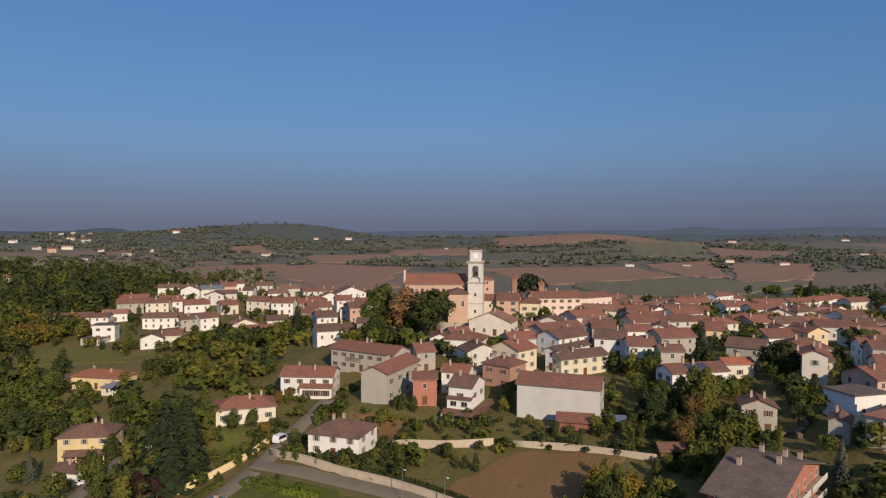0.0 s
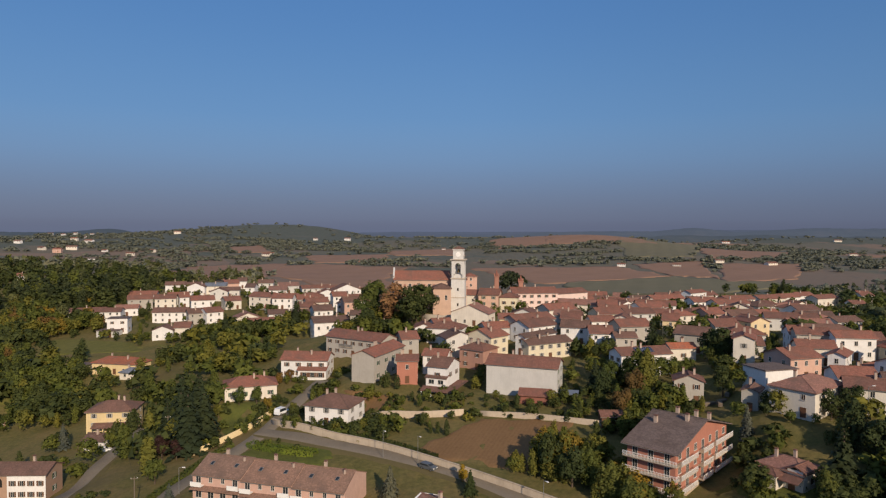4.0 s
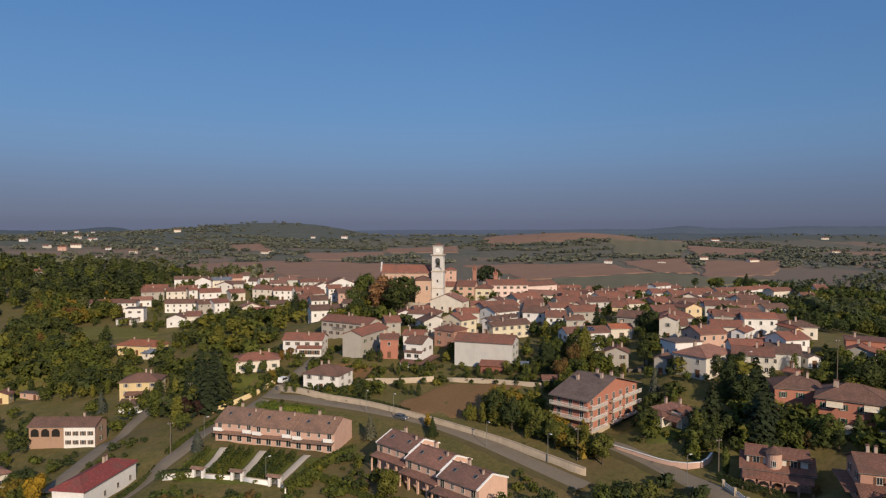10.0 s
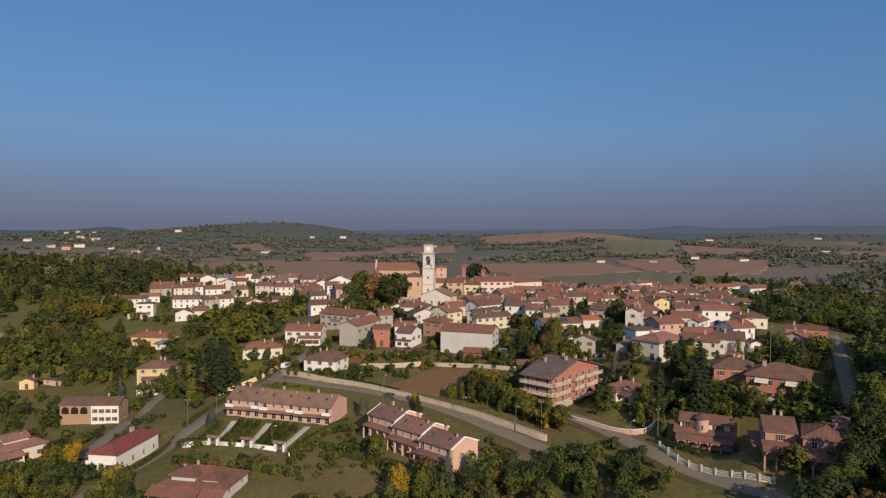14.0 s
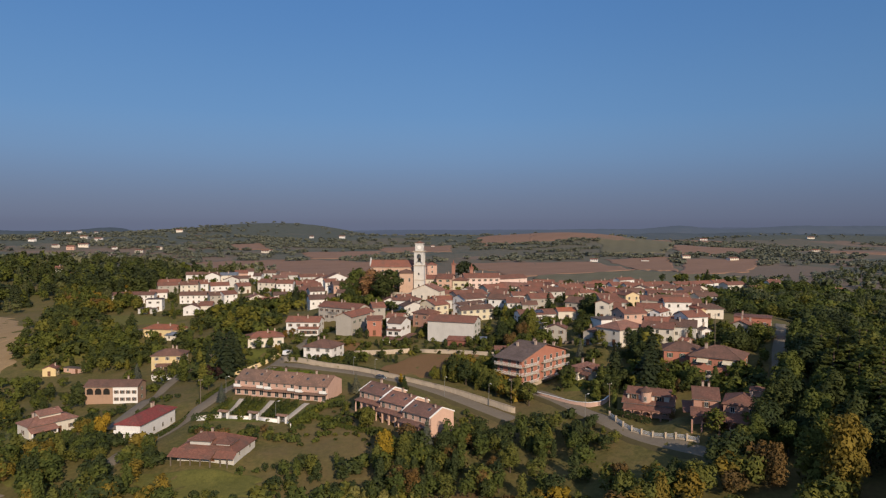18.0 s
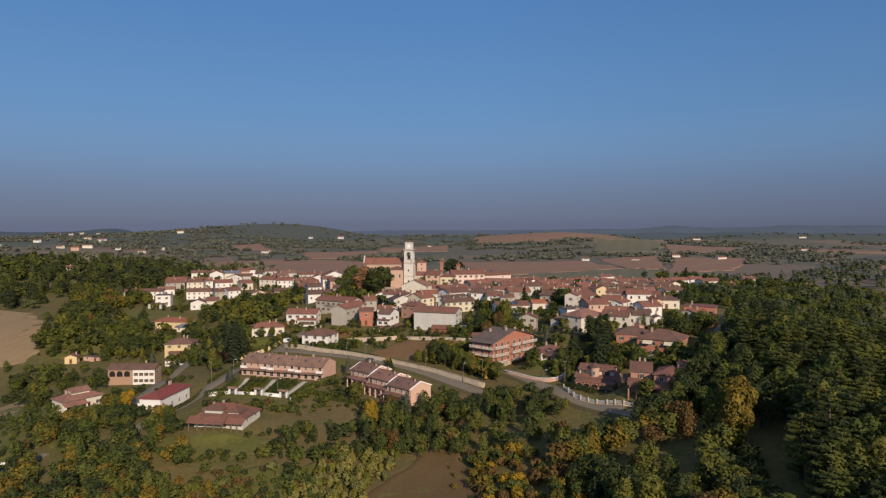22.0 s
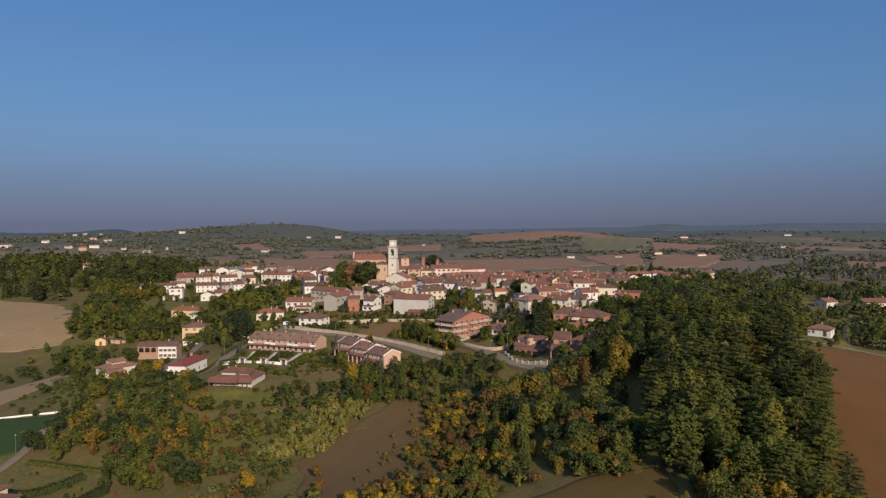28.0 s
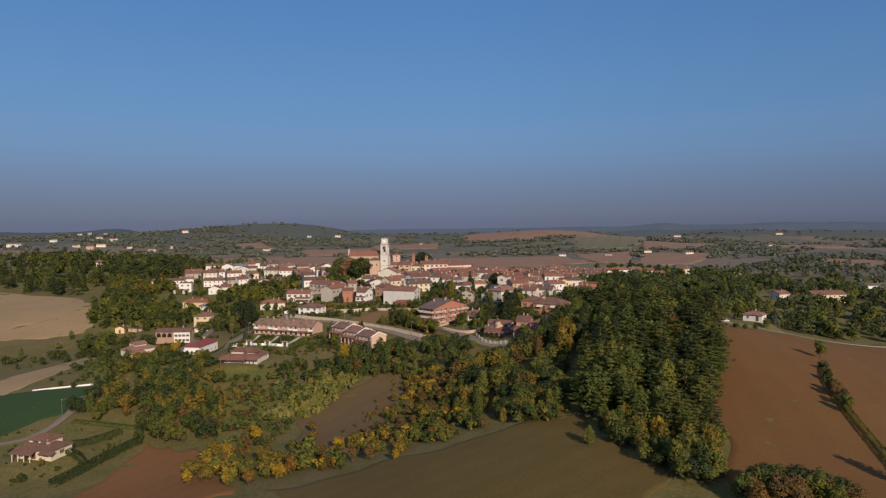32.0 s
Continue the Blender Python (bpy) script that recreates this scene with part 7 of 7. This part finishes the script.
# hedges and copses of the far valley, in leaf tones with haze painted in
FR = random.Random(8)
g = Grove()
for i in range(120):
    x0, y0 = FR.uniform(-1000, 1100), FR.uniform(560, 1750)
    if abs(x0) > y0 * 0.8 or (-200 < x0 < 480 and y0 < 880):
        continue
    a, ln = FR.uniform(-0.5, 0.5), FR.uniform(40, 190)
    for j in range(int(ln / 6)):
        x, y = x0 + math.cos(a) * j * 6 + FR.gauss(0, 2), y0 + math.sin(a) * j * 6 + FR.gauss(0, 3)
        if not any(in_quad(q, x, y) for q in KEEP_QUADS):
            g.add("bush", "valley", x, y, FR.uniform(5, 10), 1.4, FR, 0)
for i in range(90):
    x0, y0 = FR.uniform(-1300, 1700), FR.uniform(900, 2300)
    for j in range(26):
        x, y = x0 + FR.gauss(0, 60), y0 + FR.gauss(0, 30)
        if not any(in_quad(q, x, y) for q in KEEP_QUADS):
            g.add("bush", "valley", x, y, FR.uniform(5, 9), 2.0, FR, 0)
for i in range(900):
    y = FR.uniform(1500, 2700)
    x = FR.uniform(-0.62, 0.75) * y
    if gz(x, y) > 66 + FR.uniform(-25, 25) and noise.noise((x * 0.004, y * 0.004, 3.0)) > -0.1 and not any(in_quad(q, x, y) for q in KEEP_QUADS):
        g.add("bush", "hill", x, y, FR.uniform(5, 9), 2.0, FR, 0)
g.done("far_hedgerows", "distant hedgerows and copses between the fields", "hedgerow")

# the last ridges before the horizon, their haze painted on by blue emission
def ridge(name, y, x0, x1, base, tops, mat, label):
    xs = np.linspace(x0, x1, 420)
    z = np.zeros_like(xs)
    for cx, amp, wd in tops:
        z = z + amp * np.exp(-((xs - cx) / wd) ** 2 / 2)
    z = z + base + np.array([noise.noise((v * 0.011, y * 0.01, 1.0)) * 3.0 + noise.noise((v * 0.03, y * 0.01, 9.0)) * 1.8 + noise.noise((v * 0.09, y * 0.01, 5.0)) * 1.0 for v in xs])
    V = [(v, y - 260, 20.0) for v in xs] + [(v, y - 90, 20 + (w - 20) * 0.72) for v, w in zip(xs, z)] + [(v, y, w) for v, w in zip(xs, z)] + [(v, y + 120, 20.0) for v in xs]
    n_ = len(xs)
    q_ = np.array([(r * n_ + k) for r in range(3) for k in range(n_ - 1)])
    me = mesh_np(name, V, np.stack([q_, q_ + 1, q_ + n_ + 1, q_ + n_], 1), [mat], smooth=True)
    tagged(new(name, me), label, "hills", kind="structure")


def distance(name, c, haze_glow):
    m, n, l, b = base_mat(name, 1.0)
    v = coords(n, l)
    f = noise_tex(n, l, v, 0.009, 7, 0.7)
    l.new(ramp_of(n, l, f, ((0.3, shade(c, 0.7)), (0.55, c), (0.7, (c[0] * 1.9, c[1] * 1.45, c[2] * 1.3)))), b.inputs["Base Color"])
    # even blue emission stands in for the haze in front of the hills
    b.inputs["Emission Color"].default_value = (*haze_glow, 1)
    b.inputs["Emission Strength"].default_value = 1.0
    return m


ridge("backdrop", 4300, -4000, 4000, 46, ((-150, 25, 480), (700, 22, 320), (1700, 40, 420), (2600, 42, 420), (3500, 50, 400)), distance("far_ridge", (0.010, 0.012, 0.015), (0.072, 0.088, 0.132)), "last wooded ridge with blue-grey haze painted on as emission")
ridge("backdrop", 3300, -300, 3600, 48, ((1270, 46, 120), (1020, 28, 140), (770, 27, 130), (518, 26, 130), (1577, 32, 140), (1856, 42, 150), (2200, 42, 200), (2700, 46, 300), (150, 14, 150)), distance("middle_ridge", (0.018, 0.022, 0.022), (0.062, 0.077, 0.110)), "wooded hills east of the valley with haze painted on")
ridge("backdrop", 2650, 520, 3200, 38, ((700, 18, 110), (950, 28, 130), (1290, 34, 170), (1700, 26, 190), (2300, 36, 300)), distance("near_ridge", (0.030, 0.034, 0.028), (0.040, 0.051, 0.070)), "low wooded rise with faint haze painted on, before the hills")
ridge("backdrop", 3100, -3200, -1150, 50, ((-1550, 36, 110), (-1800, 16, 120), (-2100, 16, 160), (-2600, 30, 300)), distance("west_ridge", (0.022, 0.028, 0.024), (0.038, 0.049, 0.070)), "wooded hills in the west with haze painted on")

# clipped hedges
def hedge(pts, height, thick, tone, label):
    line = smooth_line(pts, 1.0)
    rng = np.random.default_rng(len(pts) + int(height * 10))
    L = []
    for i, p in enumerate(line[:-1]):
        d = (line[i + 1] - p).normalized()
        z = gz(p.x, p.y)
        n = int(34 * height)
        u, h, s = rng.random(n), rng.random(n) ** 0.7 * height, rng.choice((-1, 1, 0), n, p=(0.38, 0.38, 0.24))
        h = np.where(s == 0, height, h)
        off = np.where(s == 0, rng.uniform(-1, 1, n), s) * thick / 2
        P = np.stack([p.x + d.x * u - d.y * off, p.y + d.y * u + d.x * off, z + h], 1)
        N = np.stack([-d.y * s, d.x * s, np.where(s == 0, 1.0, 0.1)], 1).astype(float)
        L.append(cards(rng, P, N, 0.34))
        KEEP_OUT.append((p.x, p.y, thick))
    me = leafy("hedge", np.concatenate(L), [LEAF[tone]])
    tagged(new("hedge", me), label, "hedge", kind="stuff")


hedge([(-59.8, 113), (-57, 126), (-52.5, 142), (-49, 148)], 1.5, 1.0, "green", "clipped green hedge along the climbing lane")
hedge([(-66, 70), (-62.5, 88), (-60.2, 108)], 1.3, 1.0, "green", "clipped hedge beside the lane")
hedge([(-8.0, 106), (-11.5, 103), (-15.9, 97), (-21.5, 86)], 2.2, 1.6, "green", "thick green hedge at the end of the terrace")
hedge([(-14, 92), (-4.6, 84), (4.9, 77.2), (10, 73)], 1.4, 1.0, "green", "green hedge below the arcaded terrace")
hedge([(-35, 158), (-23, 150.5), (-8, 141.3), (5, 131)], 1.0, 0.9, "dark", "dark hedge on top of the retaining wall")
hedge([(-44, 147), (-36, 142), (-25, 137)], 1.5, 2.6, "lime", "bright green hedge round the grass plot")
hedge([(-62.9, -52), (-59.4, -36.5), (-56.6, -24.6), (-53.0, -14.4)], 2.3, 2.3, "dark", "tall dark hedge along the garden's far side")
hedge([(-73.2, -20.5), (-69.3, -14.4), (-63.5, -6.4)], 2.0, 2.6, "dark", "broad dark hedge round the garden")
hedge([(-76, -26.5), (-68.3, -30.0), (-60, -36.5)], 1.8, 2.2, "dark", "dark hedge across the lawn")
hedge([(-56.5, -2.5), (-70, 0), (-78, 2), (-87, 3.7)], 1.2, 2.0, "green", "rough hedge behind the garden")
hedge([(73, 74), (77, 68), (82, 62)], 1.5, 1.0, "dark", "clipped dark hedge in front of the villa")
for a, b_ in (((-47.5, 111), (-50.0, 98)), ((-41.0, 110.5), (-42.8, 97)), ((-38.2, 109.6), (-40.2, 96)), ((-35.4, 109), (-37.6, 95.6)), ((-29.6, 107.6), (-31.8, 94)), ((-26.8, 106.8), (-29.2, 93)), ((-23.6, 106), (-27.2, 92.4))):
    hedge([a, b_], 1.5, 1.3, "green", "green hedge between the terrace gardens")
hedge([(-56.0, 97.8), (-51.5, 97.9), (-47.2, 97.8)], 1.8, 1.6, "dark", "box hedge behind the white garden wall")
hedge([(203, 3.5), (188, -23.5), (177, -54), (166, -88), (158, -110)], 1.3, 2.0, "olive", "rough hedge strip between the ploughed fields")

# ---------------------------------------------------------------- poles, cars, fences and other small things
def utility_pole(x, y, h, label="weathered wooden utility pole with crossarm"):
    top = top_at("utility_pole", x, y, gz(x, y), 20, label, "pole", "utility poles")
    bm = bmesh.new()
    tube(bm, 0, 0, -1, h, 0.14, 0.09, 8)
    part("post", bm, M_POLEW, top)
    bm = bmesh.new()
    box(bm, -0.7, 0.7, -0.06, 0.06, h - 0.5, h - 0.38)
    part("crossarm", bm, M_POLEW, top)
    for sx in (-0.6, 0, 0.6):
        bm = bmesh.new()
        tube(bm, sx, 0, h - 0.379, h - 0.18, 0.05, 0.04, 6)
        part("insulator", bm, M_WHITE, top)
    return top


def street_lamp(x, y, h, rot=0):
    top = top_at("street_lamp", x, y, gz(x, y), rot, "grey steel street lamp with a single arm", "street lamp", "street lamps")
    bm = bmesh.new()
    tube(bm, 0, 0, -0.6, h, 0.08, 0.05, 8)
    part("post", bm, M_METAL, top)
    bm = bmesh.new()
    box(bm, -0.03, 1.1, -0.03, 0.03, h - 0.02, h + 0.05)
    part("arm", bm, M_METAL, top)
    bm = bmesh.new()
    box(bm, 0.75, 1.4, -0.13, 0.13, h + 0.05, h + 0.17)
    part("lamp_head", bm, M_WHITE, top)
    return top


for p in ((-58.4, 112.5, 9), (117.2, 106.3, 15), (-88, 168, 8), (52, 118, 8), (74, 76, 8), (47, 92, 8), (-70, 158, 8)):
    utility_pole(*p)
for p in ((-27.6, 92.6, 6, 40), (-94.2, 9.6, 6.5, 120), (-8, 132.5, 7, -60), (26, 103, 7, -60), (66.5, 74, 7, 30), (-52, 120, 6, 0), (100, 120, 8, 0), (0.5, 128, 7, -60), (40, 93, 7, -60)):
    street_lamp(*p)


def wire(a, b_, sag=1.0):
    cu = bpy.data.curves.new("cable", "CURVE")
    cu.dimensions, cu.bevel_depth, cu.bevel_resolution = "3D", 0.018, 0
    sp_ = cu.splines.new("POLY")
    k = 14
    sp_.points.add(k)
    a, b_ = Vector(a), Vector(b_)
    for i in range(k + 1):
        t = i / k
        p = a.lerp(b_, t) - Vector((0, 0, sag * 4 * t * (1 - t)))
        sp_.points[i].co = (*p, 1)
    cu.materials.append(M_TYRE)
    return tagged(new("cable", cu), "thin dark overhead cable slung between poles", "cable", "cables")


def head(x, y, h):
    return (x, y, gz(x, y) + h - 0.18)


wire(head(-58.4, 112.5, 9), head(-88, 168, 8))
wire(head(-88, 168, 8), head(-70, 158, 8))
wire(head(52, 118, 8), head(74, 76, 8), 1.5)
wire(head(74, 76, 8), head(47, 92, 8))
wire(head(117.2, 106.3, 15), head(74, 76, 8), 2.0)


def car(x, y, rot, mat, label, van=False):
    top = top_at("car", x, y, gz(x, y) + 0.28, rot, label, "car")
    L, Wd, H = (4.9, 1.9, 1.95) if van else (4.1, 1.7, 1.45)
    bm = bmesh.new()
    prof = [(-L / 2, 0.3), (L / 2, 0.3), (L / 2, 0.75), (L / 2 - 0.25, 0.9), (L * 0.24, 1.0), (L * 0.1, H), (-L * 0.42, H), (-L / 2 + 0.05, 1.0)]
    poly_prism(bm, [(px, -Wd / 2, pz) for px, pz in prof], (0, Wd, 0))
    bmesh.ops.bevel(bm, geom=bm.edges[:], offset=0.06, segments=1)
    body = part("body", bm, mat, top)
    bm = bmesh.new()
    for s in (-1, 1):
        poly_prism(bm, [(L * 0.2, s * (Wd / 2 + 0.002), 1.02), (L * 0.09, s * (Wd / 2 + 0.002), H - 0.1), (-L * 0.4, s * (Wd / 2 + 0.002), H - 0.1), (-L * 0.44, s * (Wd / 2 + 0.002), 1.02)], (0, s * 0.012, 0))
    part("side_windows", bm, M_GLASS, body)
    bm = bmesh.new()
    poly_prism(bm, [(L * 0.245, -Wd * 0.42, 1.04), (L * 0.245, Wd * 0.42, 1.04), (L * 0.115, Wd * 0.42, H - 0.06), (L * 0.115, -Wd * 0.42, H - 0.06)], (0.02, 0, 0.012))
    part("windscreen", bm, M_GLASS, body)
    for sx in (-0.31, 0.31):
        for sy in (-1, 1):
            bm = bmesh.new()
            tube(bm, 0, 0, -0.1, 0.1, 0.31, 0.31, 14)
            wh = part("wheel", bm, M_TYRE, top)
            wh.matrix_local = Matrix.Translation((sx * L, sy * (Wd / 2 - 0.08), 0.31)) @ Matrix.Rotation(radians(90), 4, "X")
            bm = bmesh.new()
            tube(bm, 0, 0, -0.11, 0.11, 0.19, 0.19, 10)
            r = part("rim", bm, M_METAL, wh)
    for s in (-1, 1):
        bm = bmesh.new()
        box(bm, L / 2 - 0.03, L / 2 + 0.03, s * Wd * 0.36 - 0.17, s * Wd * 0.36 + 0.17, 0.62, 0.78)
        part("headlight", bm, M_WHITE, body)
    return top


car(-40.8, 168.0, 65, M_CARW, "white van parked on the climbing lane", True)
car(3.0, 125.2, -38, M_CARG, "dark grey car on the road under the wall")
car(191, 66.5, 20, M_CARW, "white van on the farm track by the wood", True)
car(-47.5, 138.5, 62, M_CARG, "dark car on the lane beside the hedge")
car(-92, 166, 20, M_CARW, "white car parked below the yellow house")

# gateways of the terrace gardens: two pillars under a small tiled roof
def gateway(x, y, rot):
    t = top_at("garden_gateway", x, y, gz(x, y), rot, "white rendered garden gateway under a small tiled roof", "gateway", "garden gateways")
    for sx in (-1.3, 1.3):
        bm = bmesh.new()
        box(bm, sx - 0.3, sx + 0.3, -0.35, 0.35, -1.5, 2.2)
        part("pillar", bm, M_WHITE, t)
    bm = bmesh.new()
    box(bm, -1.6, 1.6, -0.3, 0.3, 2.203, 2.4)
    part("lintel", bm, M_WHITE, t)
    bm = bmesh.new()
    for s_ in (-1, 1):
        poly_prism(bm, [(-1.9, s_ * 0.9, 2.3), (1.9, s_ * 0.9, 2.3), (1.9, 0, 2.75), (-1.9, 0, 2.75)], (0, 0, 0.12))
    part("roof", bm, TILE["tan"], t)
    bm = bmesh.new()
    for i_ in range(8):
        box(bm, -0.95 + i_ * 0.27 - 0.03, -0.95 + i_ * 0.27 + 0.03, -0.03, 0.03, 0.15, 1.6)
    box(bm, -1.0, 1.0, -0.035, 0.035, 1.45, 1.53)
    part("gate", bm, M_METAL, t, "grey barred gate")


for x, y in ((-45.2, 96.6), (-34.9, 94.0), (-25.0, 90.6)):
    gateway(x, y, -16)
for pts in (((-54.4, 97.4), (-47.0, 97.0)), ((-43.4, 96.0), (-36.7, 94.4)), ((-33.2, 93.4), (-26.8, 91.2)), ((-23.2, 89.9), (-21.6, 87.0))):
    wall_line("garden_wall", list(pts), 1.15, 0.25, M_WHITE, "white garden wall beside the gateways", cap=M_CONC)

# paling in front of the villas
FP = smooth_line([(72.6, 70.3), (74.6, 63.5), (78, 58), (82.5, 52.5), (88.5, 46)], 2.6)
wall_line("fence_plinth", [(72.6, 70.3), (74.6, 63.5), (78, 58), (82.5, 52.5), (88.5, 46)], 0.5, 0.25, M_CONC, "low concrete plinth of the villa fence")
fence = top_at("fence", FP[0].x, FP[0].y, 0, 0, "villa fence of concrete pillars with white panels", "fence")
pil = small_mesh("pillar", lambda bm: (box(bm, -0.22, 0.22, -0.22, 0.22, 0, 1.75), box(bm, -0.28, 0.28, -0.28, 0.28, 1.753, 1.85)), [M_CONC])
for i, p in enumerate(FP):
    put("pillar", pil, fence, fence.matrix_world.inverted() @ Matrix.Translation((p.x, p.y, gz(p.x, p.y) - 0.1)))
    if i + 1 < len(FP):
        q_ = FP[i + 1]
        v_ = q_ - p
        bm = bmesh.new()
        for kz in (0.65, 0.95, 1.25):
            box(bm, 0.24, v_.length - 0.24, -0.03, 0.03, kz, kz + 0.14)
        pn = part("panel", bm, M_WHITE, fence)
        slope = (gz(q_.x, q_.y) - gz(p.x, p.y)) / max(0.1, v_.length)
        pn.matrix_local = fence.matrix_world.inverted() @ pose(p.x, p.y, gz(p.x, p.y), 0, -math.degrees(math.atan(slope)), math.degrees(math.atan2(v_.y, v_.x)))

# far farms on the hills
def far_farm(x, y, w, d, h, rot, wall="white", tile="red"):
    top = top_at("farmhouse", x, y, gz(x, y), rot, "distant %s farmhouse with %s roof" % (NOTE[wall], TNOTE[tile]), "farmhouse", "far farms")
    w, d, h = w * 0.72, d * 0.72, h * 0.75
    shell(top, w, d, h, "g", WALL[wall])
    roof_parts(top, w, d, h, "g", TILE[tile])
    for i in range(4):
        add_window(top, Matrix.Translation((-w / 2 + w * (i + 0.5) / 4, -d / 2, h * 0.55)), 1.2, 1.6)


far_farm(-758, 1903, 26, 13, 9, 9, "cream", "red")
far_farm(-250, 1773, 22, 11, 7, -6, "white", "red")
far_farm(-332, 1753, 16, 8, 6, -5, "whitegrey", "redbrown")
far_farm(-329, 1248, 24, 12, 6, -21, "cream", "redbrown")
far_farm(-328, 1277, 18, 9, 5, -15, "white", "red")
far_farm(-1325, 2246, 24, 12, 8, 20, "whitegrey", "redbrown")
far_farm(-1247, 2185, 20, 10, 7, -19, "white", "red")
far_farm(-1295, 2345, 22, 11, 8, -15, "whitegrey", "redbrown")
far_farm(-726, 1360, 24, 12, 8, -11, "white", "red")
far_farm(-1175, 2229, 16, 8, 7, -5, "whitegrey", "redbrown")
far_farm(-788, 1417, 20, 10, 7, 0, "cream", "red")
far_farm(-1038, 1924, 18, 9, 7, -10, "white", "red")
far_farm(-692, 1234, 26, 13, 7, 15, "cream", "redbrown")
far_farm(-732, 1205, 20, 10, 6, -20, "cream", "redbrown")
far_farm(301, 1077, 18, 9, 6, -20, "white", "red")
far_farm(394, 1081, 18, 9, 5, -20, "whitegrey", "redbrown")
far_farm(495, 1157, 22, 11, 6, 5, "cream", "redbrown")
far_farm(563, 1108, 28, 14, 6, 20, "cream", "redbrown")
far_farm(1220, 2032, 30, 15, 6, -10, "cream", "redbrown")
far_farm(839, 1943, 30, 15, 6, -10, "white", "red")
far_farm(877, 1392, 22, 11, 5, -15, "cream", "redbrown")
far_farm(650, 1943, 14, 7, 5, -15, "white", "red")
far_farm(8, 1521, 12, 6, 5, 5, "whitegrey", "redbrown")
far_farm(-621, 1674, 14, 7, 5, -10, "cream", "red")
far_farm(-843, 1168, 34, 17, 9, 0, "white", "red")
far_farm(-623, 1219, 14, 7, 5, -15, "white", "red")
far_farm(-836, 1301, 20, 10, 6, -10, "white", "red")
far_farm(-556, 1178, 20, 10, 6, 15, "cream", "redbrown")
far_farm(-548, 1250, 18, 9, 6, -25, "cream", "redbrown")
